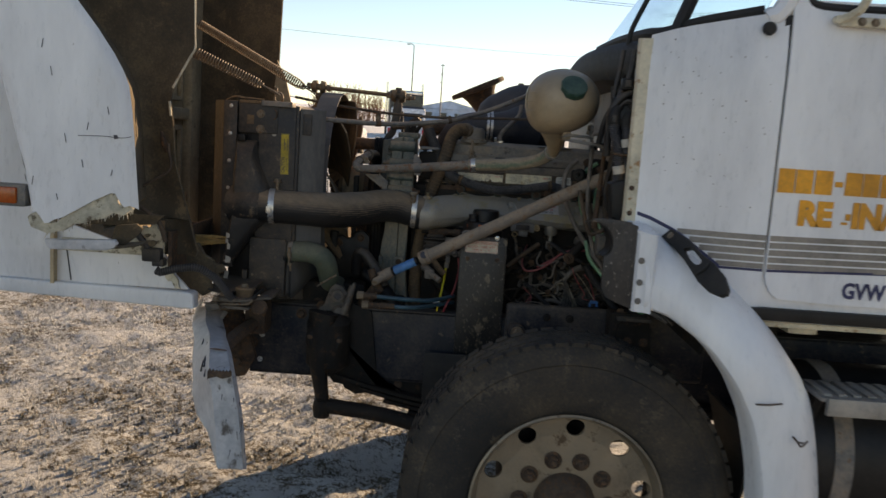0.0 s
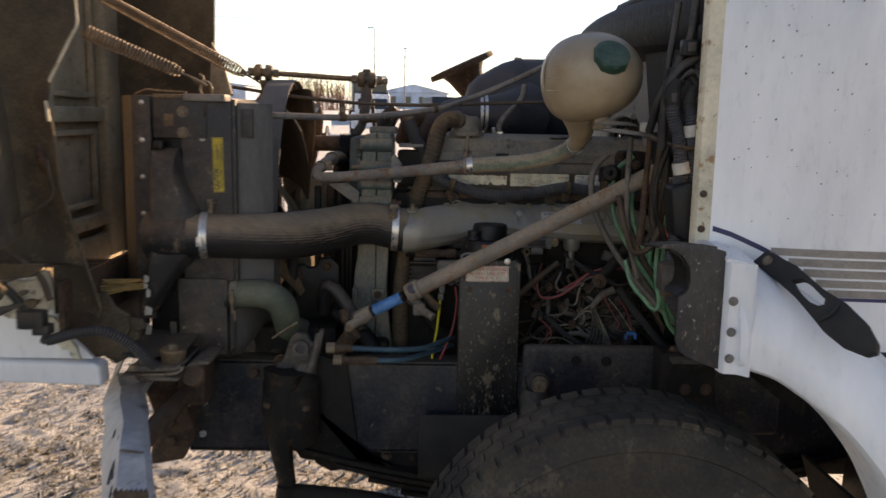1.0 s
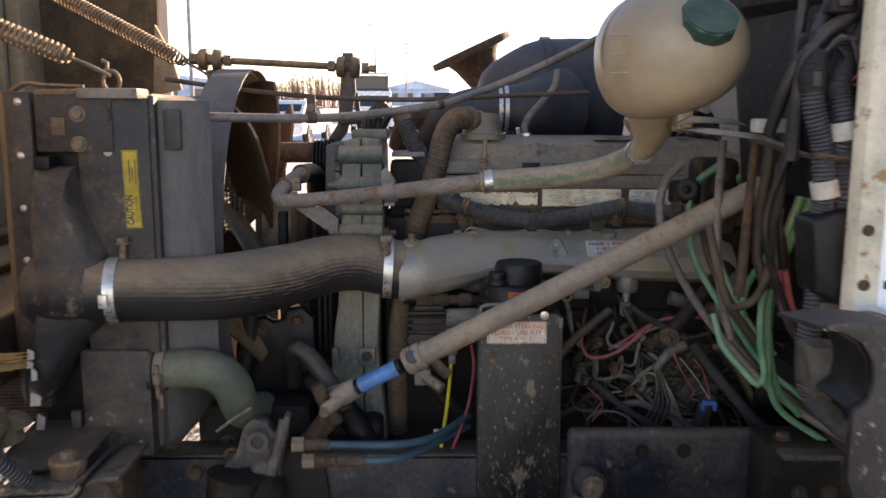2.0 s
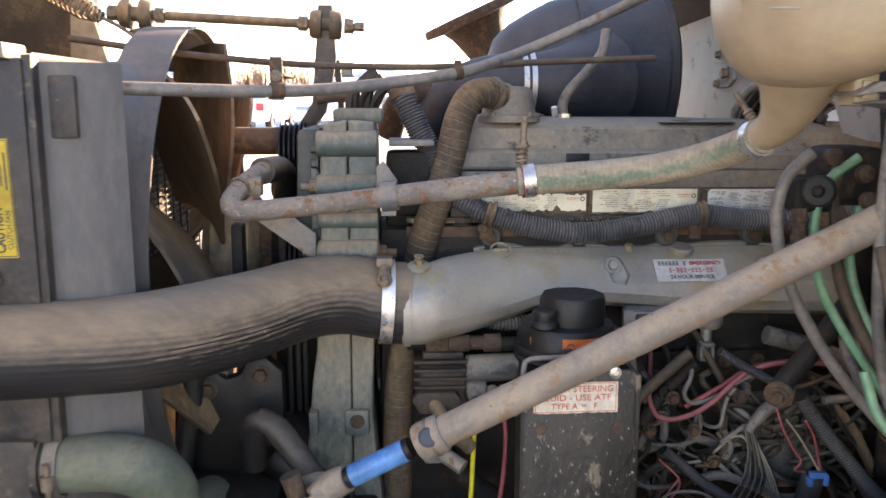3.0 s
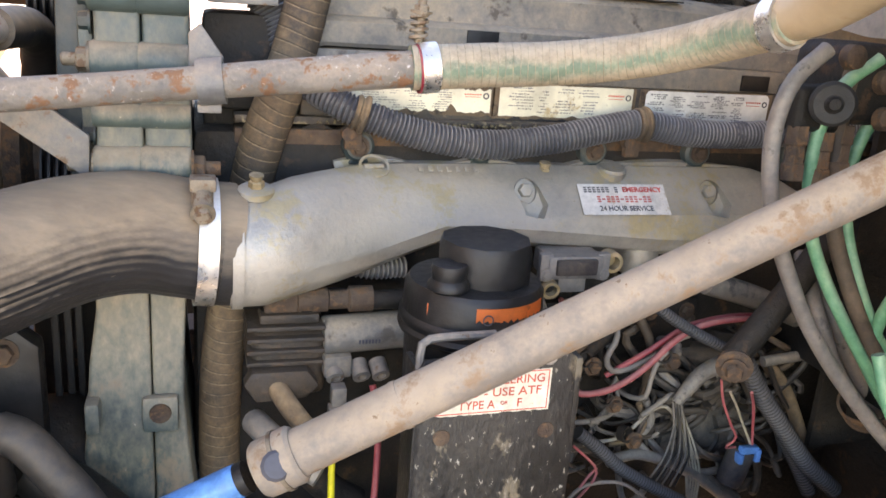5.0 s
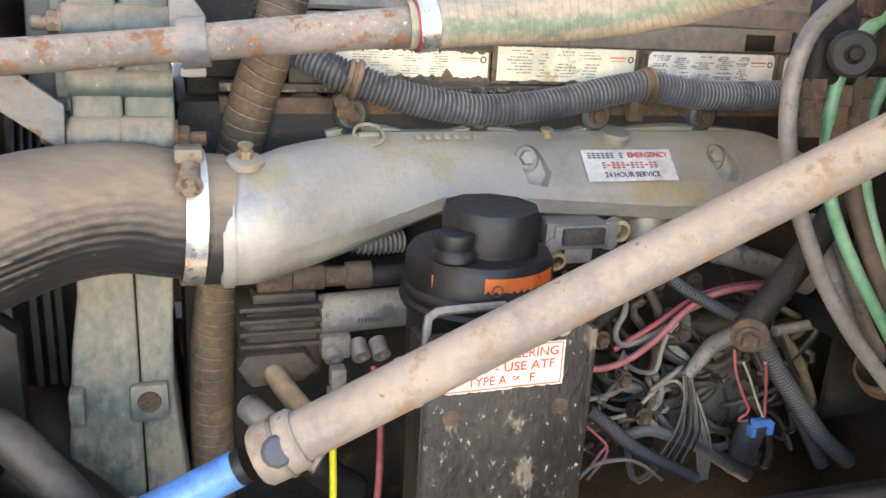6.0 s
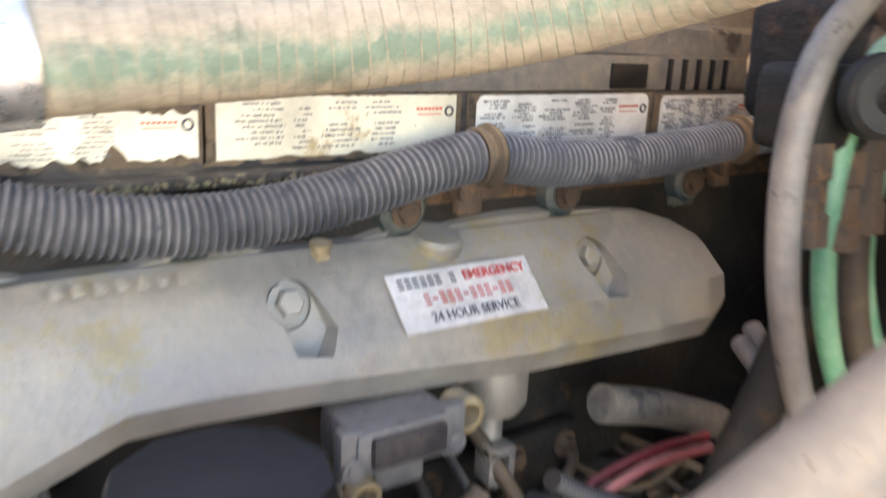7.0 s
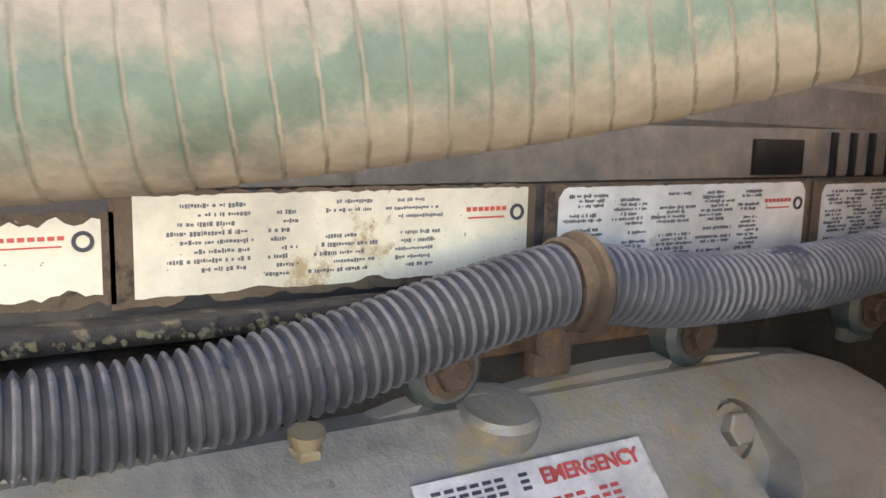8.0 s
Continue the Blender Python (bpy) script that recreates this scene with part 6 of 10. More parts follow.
    for a in (0.4, 2.2, 4.0, 5.4):
        part("bolt", hexbolt((c[0] + 0.052 * math.cos(a), c[1] + 0.052 * math.sin(a), c[2] + 0.012), (0, 0, 1), 0.006, 0.006), BOLT, breather)
    return t


engine()


def manifold():
    t = thing("intake_manifold", (0.35, 3.65, 1.21), "pale cast aluminium intake manifold with emergency sticker", "intake manifold")
    n = 40

    def poly_sec(x, poly):
        return [Vector((x, *Vector(a).lerp(Vector(b), k / 5))) for a, b in zip(poly, poly[1:] + poly[:1]) for k in range(5)]

    def round_sec(x, y, z, r, like):
        c = sum(like, Vector()) / n
        angles = [math.atan2(p.z - c.z, p.y - c.y) for p in like]
        return [Vector((x, y + r * math.cos(a), z + r * math.sin(a))) for a in angles]

    def body(top, bottom, front):
        return [(3.74, top), (3.685, top - 0.001), (3.668, top - 0.014), (front + 0.008, top - 0.055), (front, bottom + 0.03), (front + 0.006, bottom + 0.012), (front + 0.03, bottom), (3.74, bottom)]

    def blend(a, b, s):
        return [p.lerp(q, s) for p, q in zip(a, b)]

    main = lambda x: poly_sec(x, body(1.366, float(np.interp(x, [0.0, 0.1, 0.2, 0.3, 0.5, 0.76], [1.222, 1.243, 1.272, 1.266, 1.25, 1.243])), 3.62))
    pipe = lambda x, z, r: round_sec(x, 3.598, z, r, main(max(x, 0.2)))
    secs = [pipe(-0.06, 1.283, 0.066), pipe(-0.045, 1.283, 0.067), pipe(-0.02, 1.285, 0.068)]
    for x, s in ((0.01, 0.12), (0.04, 0.3), (0.07, 0.48), (0.10, 0.65), (0.13, 0.78), (0.16, 0.88), (0.20, 0.96), (0.24, 1.0)):
        secs.append(blend(pipe(x, 1.29 + 0.02 * s, 0.069), main(x), s))
    for x in np.arange(0.30, 0.66, 0.05):
        secs.append(main(x))
    endp = [Vector((0.706, p.y, p.z - 0.012 * max(0.0, (p.z - 1.30) / 0.066))) for p in main(0.706)]
    secs.append([Vector((0.68, p.y, p.z - 0.004 * max(0.0, (p.z - 1.30) / 0.066))) for p in main(0.68)])
    mid = sum(endp, Vector()) / n
    secs += [endp, [Vector((0.714, *p.yz)).lerp(Vector((0.714, *mid.yz)), 0.04) for p in endp], [Vector((0.75, *p.yz)).lerp(Vector((0.75, *mid.yz)), 0.36) for p in endp]]
    pockets = [turned(b, Matrix.Translation((x, 3.667, 1.333)) @ Vector((0, 0, 1)).rotation_difference(Vector((0, -0.94, 0.34))).to_matrix().to_4x4()) for x in (0.316, 0.589) for b in (lathe([(0.0175, 0.0), (0.0175, 0.06)], (0, 0, 0), (0, 0, 1), 20), prism([(-0.012, -0.012), (0.016, 0.008), (0.026, -0.02), (0.016, -0.038), (-0.008, -0.034)], 0.004, 0.06, "z", 0))]
    casting = part("casting", carve(loft(secs), *pockets), ALU, t, "pale dusty aluminium casting", sharp=24)
    part("hose_lip", band((-0.052, 3.598, 1.283), (1, 0, 0), 0.0665, 0.012, 0.003), ALU, casting)
    up = (0, -0.55, 0.83)
    for x in (0.316, 0.589):
        part("bolt", join(hexbolt((x, 3.664, 1.335), (0, -0.94, 0.34), 0.0098, 0.01), lathe([(0.0135, 0), (0.0135, 0.003)], (x, 3.665, 1.3345), (0, -0.94, 0.34), 18)), ALU, casting)
    for x, y, z in ((-0.031, 3.585, 1.352), (0.349, 3.684, 1.350)):
        pad = part("plug_pad", lathe([(0.02, -0.004), (0.02, 0.003), (0.017, 0.005)], (x, y, z), (0, -0.2, 1), 20), ALU, casting)
        part("brass_plug", join(hexbolt((x, y, z + 0.004), (0, -0.2, 1), 0.0088, 0.009, False), lathe([(0.006, 0), (0.006, 0.016), (0.008, 0.017), (0.008, 0.02)], (x, y, z), (0, -0.2, 1), 12)), BRASS, pad)
    part("core_plug", lathe([(0.021, -0.006), (0.021, 0.013), (0.018, 0.0165), (0.0, 0.017)], (0.446, 3.684, 1.350), (0, -0.25, 1), 24), ALU, casting)
    # raised mark and row of cast figures
    part("cast_mark", turned(join(band((0, 0, 0), (0, 0, 1), 0.016, 0.003, 0.003), box(-0.012, 0.012, -0.003, 0.003, -0.001, 0.002, 0.001)), Matrix.Translation((0.115, 3.66, 1.3655)) @ Matrix.Rotation(radians(35), 4, "X")), ALU, casting)
    part("cast_marking", join(*[turned(box(-0.003, 0.003, -0.004, 0.004, 0, 0.002, 0.001), Matrix.Translation((0.175 + 0.012 * i, 3.662, 1.3625)) @ Matrix.Rotation(radians(38), 4, "X")) for i in range(7)]), ALU, casting)
    part("runner_hump", sheet([[(0.44 + u * 0.2, 3.69 + v * 0.05, 1.366 + 0.012 * math.sin(u * math.pi) * (0.4 + v)) for v in np.linspace(0, 1, 4)] for u in np.linspace(0, 1, 9)], 0.01), ALU, casting)
    for x in (0.07, 0.22, 0.38):
        part("runner_hump", sheet([[(x + u * 0.1, 3.69 + v * 0.05, 1.364 + 0.014 * math.sin(u * math.pi) * (0.4 + v)) for v in np.linspace(0, 1, 4)] for u in np.linspace(0, 1, 9)], 0.01), ALU, casting)
    part("drain_boss", join(lathe([(0.028, 0.0), (0.028, 0.03), (0.022, 0.04), (0.012, 0.042)], (0.49, 3.655, 1.262), (0, 0, -1), 20), lathe([(0.01, 0.0), (0.01, 0.045)], (0.49, 3.655, 1.23), (0, 0, -1), 14)), ALU, t)
    part("clip", join(box(0.472, 0.478, 3.63, 3.65, 1.165, 1.20, 0.001), box(0.472, 0.498, 3.63, 3.65, 1.165, 1.17, 0.001), box(0.492, 0.498, 3.63, 3.65, 1.165, 1.195, 0.001), box(0.472, 0.498, 3.63, 3.65, 1.192, 1.198, 0.001)), GREY, t)
    # sticker on the sloping face
    x_ax = Vector((1, 0, 0))
    n_ax = Vector((0, -0.70, 0.714)).normalized()
    y_ax = n_ax.cross(x_ax)
    m = Matrix.Translation((0.450, 3.6405, 1.3295)) @ Matrix((x_ax, y_ax, n_ax)).transposed().to_4x4()
    lab = part("emergency_label", card(m, 0.127, 0.047, 0.001), STICKER, t, "white sticker with red and black print")
    up1 = m @ Matrix.Translation((0, 0, 0.0014))
    bars(m, [(-0.054 + i * 0.0064, 0.0145 + d, 0.0044, 0.0016) for i in range(8) for d in (-0.0032, 0, 0.0032) if i != 6], INK, lab, "print", 0.0016)
    letters("EMERGENCY", 0.0105, up1 @ Matrix.Translation((0.029, 0.0145, 0)), FADEDRED, lab, width=0.058, bold=0.0002)
    bars(m, [(-0.037 + i * 0.0067, 0.0 + d, 0.0044, 0.0018) for i in range(12) for d in (-0.0036, 0, 0.0036) if i not in (1, 5, 9) or d == 0], FADEDRED, lab, "print", 0.0016)
    letters("24 HOUR SERVICE", 0.0105, up1 @ Matrix.Translation((0.0, -0.0145, 0)), INK, lab, width=0.078)
    return t


manifold()


def data_plates():
    rng = random.Random(11)
    for x0, x1, z0, z1, ragged, seed in ((0.085, 0.276, 1.426, 1.459, 0.014, 3), (0.288, 0.481, 1.424, 1.4665, 0.003, 5), (0.501, 0.699, 1.4205, 1.4655, 0.002, 8), (0.716, 0.86, 1.4195, 1.4635, 0.002, 9)):
        w, h = x1 - x0, z1 - z0
        t = thing("data_plate", ((x0 + x1) / 2, 3.713, z0), "pale paper data label with faded print on the engine", "label", "engine data labels")
        m = facing((x0 + x1) / 2, 3.7128, (z0 + z1) / 2)
        part("residue", card(facing((x0 + x1) / 2 - 0.002, 3.7128, (z0 + z1) / 2 - 0.001), w + 0.014, h + 0.006, 0.0003, 0.008, seed + 2), GRIME, t, "brown glue residue round the label")
        part("film", card(m, w, h, 0.0006, ragged, seed, 0.006 if x0 > 0.45 else 0.0), TINTPLATE if x0 < 0.45 else PLATE, t)
        rows = []
        columns = ((-0.40, 0.15), (-0.24, 0.12), (-0.08, 0.15), (0.09, 0.15), (0.24, 0.1)) if x0 > 0.45 else ((-0.33, 0.2), (-0.17, 0.07), (-0.02, 0.17), (0.16, 0.15))
        for cx, cw in columns:
            for k in range(14 if x0 > 0.45 else 9):
                if rng.random() < 0.86:
                    ww = w * cw * rng.uniform(0.45, 1.0)
                    rows.append((w * cx + rng.uniform(-0.004, 0.004), h * (0.41 - 0.82 * k / (14 if x0 > 0.45 else 9.0)) - 0.001, ww, h * 0.042))
        # break each row into word-like pieces
        words = []
        for x, y, ww, hh in rows:
            left = x - ww / 2
            while left < x + ww / 2:
                piece = rng.uniform(0.0005, 0.0015)
                words.append((left + piece / 2, y + rng.uniform(-0.0002, 0.0002), piece, hh * rng.uniform(0.45, 1.2)))
                left += piece + (0.0004 if rng.random() < 0.8 else 0.0016)
        bars(m, [r for r in words if abs(r[0]) + r[2] / 2 < w / 2 - 0.003], FADED, t)
        bars(m, [(w * 0.37 + w * 0.018 * k, h * 0.25, w * 0.013, h * 0.05) for k in range(-3, 4)] + [(w * 0.37, h * 0.15, w * 0.11, h * 0.02)], REDINK, t, "print")
        part("maker_mark", turned(band((0, 0, 0), (0, 0, 1), 0.0026, 0.001, 0.0016, 16), m @ Matrix.Translation((w * 0.465, h * 0.2, 0.0008))), INK, t)


data_plates()

# ---- hoses and pipes round the engine ----


def charge_hose():
    t = thing("charge_air_hose", (-0.36, 3.45, 1.21), "thick black charge air hose with tan dust on top", "hose")
    pts = [(-0.65, 3.285, 1.303), (-0.60, 3.29, 1.303), (-0.54, 3.31, 1.30), (-0.43, 3.36, 1.295), (-0.36, 3.43, 1.292), (-0.29, 3.50, 1.297), (-0.22, 3.55, 1.308), (-0.16, 3.58, 1.308), (-0.11, 3.592, 1.298), (-0.055, 3.597, 1.287)]
    bm = tube(pts, [0.062, 0.062, 0.064, 0.067, 0.069, 0.069, 0.066, 0.065, 0.0655, 0.067], 144, 0.008)
    c = smooth_path(pts, 0.01)
    # fine long wrinkles on the side and underside, strongest at the bend
    for v in bm.verts:
        k = min(range(len(c)), key=lambda i: (c[i] - v.co).length_squared)
        d = v.co - c[k]
        a = math.atan2(d.z, -d.y)
        low = min(1.0, max(0.0, 0.9 - a)) if a > -2.2 else 0
        mid = math.exp(-((v.co.x + 0.3) / 0.17) ** 2) + 0.12
        wave = math.cos(a * 40 + v.co.x * 20 + 1.5 * noise.noise(v.co * 9)) + 0.6 * noise.noise(Vector((v.co.x * 5, v.co.y * 30, v.co.z * 55)))
        v.co += d.normalized() * 0.0008 * low * mid * wave
    part("hose", bm, HOSEBLACK, t)
    for x, y, z, ax, r in ((-0.606, 3.291, 1.303, (1, 0.1, 0.0), 0.0635), (-0.086, 3.594, 1.292, (1, 0.05, -0.06), 0.0685)):
        clamp = part("clamp", band((x, y, z), ax, r, 0.021, 0.003, 48), STEEL, t, "bright steel band clamp")
        if x > -0.3:
            part("clamp_bolt", join(tube([(x - 0.002, y - 0.062, z + 0.052), (x - 0.002, y - 0.03, z + 0.072)], 0.011, 12), box(x - 0.015, x + 0.012, y - 0.05, y - 0.02, z + 0.068, z + 0.082, 0.003), hexbolt((x - 0.002, y - 0.064, z + 0.05), (0, -0.85, -0.3), 0.009, 0.01)), BOLT, clamp)
        else:
            part("clamp_screw", box(x - 0.008, x + 0.008, y - 0.076, y - 0.068, z - 0.02, z + 0.006, 0.002), STEEL, clamp)
    part("cuff", band((-0.066, 3.598, 1.288), (1, 0.1, -0.1), 0.0672, 0.018, 0.002, 40), HOSEBLACK, t)
    return t


charge_hose()


def coolant_pipe():
    t = thing("coolant_pipe", (-0.1, 3.55, 1.42), "rust-flecked steel coolant pipe across the engine", "pipe")
    part("pipe", tube([(-0.283, 3.67, 1.512), (-0.298, 3.61, 1.505), (-0.316, 3.555, 1.488), (-0.327, 3.515, 1.468), (-0.31, 3.50, 1.458), (-0.25, 3.507, 1.46), (-0.12, 3.53, 1.471), (0.0, 3.53, 1.484), (0.135, 3.524, 1.499)], [0.016, 0.016, 0.016, 0.016, 0.016, 0.0165, 0.018, 0.019, 0.0195], 24, 0.01), RUSTPIPE, t)
    part("wire_clamp", join(band((-0.317, 3.552, 1.487), (0.3, 1, 0.4), 0.0165, 0.008, 0.003, 20), box(-0.305, -0.282, 3.545, 3.57, 1.475, 1.505, 0.004)), BOLT, t)
    part("inlet_hose", tube([(-0.293, 3.63, 1.508), (-0.275, 3.71, 1.505), (-0.27, 3.77, 1.48), (-0.28, 3.81, 1.43)], 0.023, 16), HOSEBLACK, t)
    strap = part("support_strap", band((-0.078, 3.537, 1.475), (1, -0.1, 0.12), 0.0195, 0.026, 0.004, 28), GREY, t)
    part("support_ear", join(prism([(-0.10, 1.52), (-0.088, 1.53), (-0.065, 1.497), (-0.072, 1.47), (-0.10, 1.475)], 3.56, 3.568, "y", 0.002), box(-0.092, -0.068, 3.535, 3.56, 1.443, 1.452, 0.002)), GREY, strap)
    part("stay", prism([(-0.30, 1.432), (-0.238, 1.436), (-0.201, 1.408), (-0.203, 1.363), (-0.212, 1.367)], 3.585, 3.592, "y", 0.002), GREY, t, "bent grey stay plate")
    t.location.y += 0.02
    t.location.z -= 0.002
    return t


coolant_pipe()


def coolant_hose():
    t = thing("coolant_hose", (0.3, 3.48, 1.47), "pale green wrapped coolant hose under tan dust", "hose")
    part("hose", tube([(0.125, 3.525, 1.499), (0.20, 3.52, 1.5055), (0.273, 3.511, 1.5115), (0.34, 3.49, 1.522), (0.385, 3.462, 1.535), (0.415, 3.422, 1.551), (0.43, 3.375, 1.566), (0.436, 3.328, 1.579)], 0.0235, 72, 0.01, wrap=0.00032, wrap_pitch=0.0085), GREENHOSE, t, sharp=80, groove=SEAM)
    front = part("clamp", band((0.143, 3.524, 1.500), (1, -0.03, 0.11), 0.0243, 0.019, 0.0025, 40), STEEL, t, "bright steel spring clamp")
    part("clamp_bolt", join(lathe([(0.005, 0.0), (0.005, 0.075)], (0.132, 3.528, 1.525), (0.05, 0, 1), 12), tube([(0.132 + 0.0085 * math.cos(a), 3.528 + 0.0085 * math.sin(a), 1.527 + a * 0.0011) for a in np.arange(0, 28, 0.7)], 0.0022, 5, 0.004), hexbolt((0.1335, 3.528, 1.556), (0.05, 0, 1), 0.008, 0.008)), BOLT, front)
    part("liner", band((0.1335, 3.5245, 1.4985), (1, -0.03, 0.11), 0.0236, 0.004, 0.0022, 36), RED, front)
    back = part("clamp", band((0.434, 3.343, 1.575), (0.14, -0.95, 0.27), 0.0243, 0.018, 0.003, 36), STEEL, t, "steel spring clamp")
    spring = [(0.0, 0.0), (0.0042, 0.001), (0.0042, 0.031)] + [(0.0085 if k % 2 else 0.0062, 0.032 + k * 0.0028) for k in range(9)] + [(0.0072, 0.058), (0.0072, 0.076), (0.0, 0.077)]
    part("clamp_bolt", join(lathe(spring, (0.409, 3.373, 1.638), (0.42, -0.4, -0.78), 14), band((0.453, 3.335, 1.577), (0.2, 1, 0.2), 0.007, 0.014, 0.003, 16), hexbolt((0.447, 3.33, 1.57), (0.3, -0.4, -0.8), 0.008, 0.008)), BOLT, back)
    t.location.y += 0.02
    t.location.z -= 0.002
    return t


coolant_hose()


def loom():
    t = thing("wiring_conduit", (0.35, 3.67, 1.37), "grey ribbed wiring conduit clipped along the engine", "conduit")
    pts = [(-0.062, 3.77, 1.652), (-0.05, 3.752, 1.625), (-0.025, 3.742, 1.57), (-0.002, 3.735, 1.53), (0.015, 3.722, 1.495), (0.04, 3.70, 1.458), (0.066, 3.68, 1.441), (0.098, 3.668, 1.428), (0.175, 3.66, 1.405), (0.256, 3.658, 1.396), (0.337, 3.658, 1.403), (0.418, 3.66, 1.4195), (0.471, 3.661, 1.4265), (0.54, 3.662, 1.4175), (0.628, 3.664, 1.416), (0.72, 3.668, 1.421), (0.80, 3.67, 1.428), (0.9, 3.68, 1.43)]
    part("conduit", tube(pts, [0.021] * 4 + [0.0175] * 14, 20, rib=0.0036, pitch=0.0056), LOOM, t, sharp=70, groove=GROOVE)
    for x, z, ax in ((0.097, 1.428, (1, -0.1, -0.3)), (0.471, 1.4265, (1, 0, 0.05)), (0.775, 1.4255, (1, 0, 0.1))):
        y = 3.668 if x < 0.2 else 3.661 if x < 0.6 else 3.669
        clip = part("clip", lathe([(0.017, -0.0085), (0.0205, -0.0085), (0.022, -0.007), (0.022, -0.004), (0.0195, -0.0018), (0.0195, 0.0), (0.0235, 0.002), (0.0242, 0.0045), (0.023, 0.007), (0.017, 0.0075)], (x, y, z), ax, 28, closed=True), BROWNHOSE, t, "tan dusted clip")
        part("clip_screw", join(box(x - 0.018, x + 0.004, y + 0.002, y + 0.012, z - 0.045, z - 0.016, 0.003), tube([(x - 0.014, y - 0.004, z - 0.025), (x - 0.014, y + 0.01, z - 0.025)], 0.0085, 12)), RUST, clip)
    end = part("branch_boot", join(*[tube([(-0.065 - 0.008 * i, 3.77 + 0.01 * (i % 3), 1.65 + 0.006 * i), (-0.09 - 0.012 * i, 3.79, 1.64 - 0.012 * (i % 2)), (-0.11 - 0.006 * i, 3.8, 1.60 - 0.012 * i)], 0.008, 7) for i in range(6)]), WIREBLACK, t)
    part("end_cuff", band((-0.055, 3.758, 1.637), (-0.3, 0.25, 0.9), 0.021, 0.018, 0.003, 24), BROWNHOSE, t)
    return t


loom()



def breather():
    t = thing("breather_hose", (-0.06, 3.7, 0.85), "tan dusted ribbed breather hose", "hose")
    part("hose", tube([(0.122, 3.763, 1.632), (0.095, 3.742, 1.638), (0.066, 3.728, 1.628), (0.045, 3.72, 1.59), (0.030, 3.712, 1.53), (0.010, 3.702, 1.46), (-0.012, 3.70, 1.40), (-0.03, 3.705, 1.33), (-0.052, 3.70, 1.2), (-0.067, 3.70, 1.07), (-0.07, 3.70, 0.85)], 0.0265, 48, wrap=0.0005, wrap_pitch=0.015), BROWNHOSE, t, sharp=80, groove=DARKSEAM)
    part("end_clamp", band((0.108, 3.752, 1.637), (1, 0.7, 0), 0.0275, 0.012, 0.002, 30), BOLT, t)


breather()


def reservoir():
    t = thing("fluid_reservoir", (0.195, 3.50, 1.06), "black plastic power steering reservoir with screw cap", "reservoir")
    c = (0.196, 3.498, 0.0)
    part("body", lathe([(0.07, 1.0), (0.074, 1.05), (0.078, 1.2), (0.079, 1.222), (0.086, 1.226), (0.0875, 1.231), (0.0845, 1.236), (0.0865, 1.241), (0.086, 1.246), (0.0825, 1.25), (0.081, 1.278), (0.076, 1.286), (0.05, 1.289), (0.0, 1.289)], c, (0, 0, 1), 56), BLACK, t)
    cap = []
    for r, z in ((0.055, 1.287), (0.0555, 1.325), (0.052, 1.334), (0.0, 1.335)):
        cap.append((r, z))
    part("screw_cap", join(lathe(cap, (0.205, 3.495, 0.0), (0, 0, 1), 10), lathe([(0.05, 1.286), (0.05, 1.333)], (0.205, 3.495, 0), (0, 0, 1), 40)), BLACK, t, "ridged black screw cap")
    part("vent_cap", lathe([(0.02, 1.286), (0.0235, 1.289), (0.0235, 1.294), (0.019, 1.30), (0.0205, 1.312), (0.019, 1.3165), (0.0, 1.317)], (0.152, 3.458, 0.0), (0, 0, 1), 28), BLACK, t)
    rows = [[(c[0] + 0.0818 * math.sin(a), c[1] - 0.0818 * math.cos(a), z) for z in (1.2525, 1.265, 1.2775)] for a in np.linspace(-0.27, 0.9, 14)]
    lab = part("orange_label", sheet(rows, 0.0008), ORANGELABEL, t, "scuffed orange label")
    part("mark", turned(band((0, 0, 0), (0, 0, 1), 0.005, 0.001, 0.0012, 14), facing(0.187, 3.4157, 1.265)), INK, lab)
    part("red_spot", box(0.128, 0.131, 3.452, 3.456, 1.258, 1.273, 0.0005), ORANGELABEL, t)
    t.scale = (0.95, 0.95, 0.95)
    t.location = (0.199, 3.498, 1.064)
    return t


reservoir()


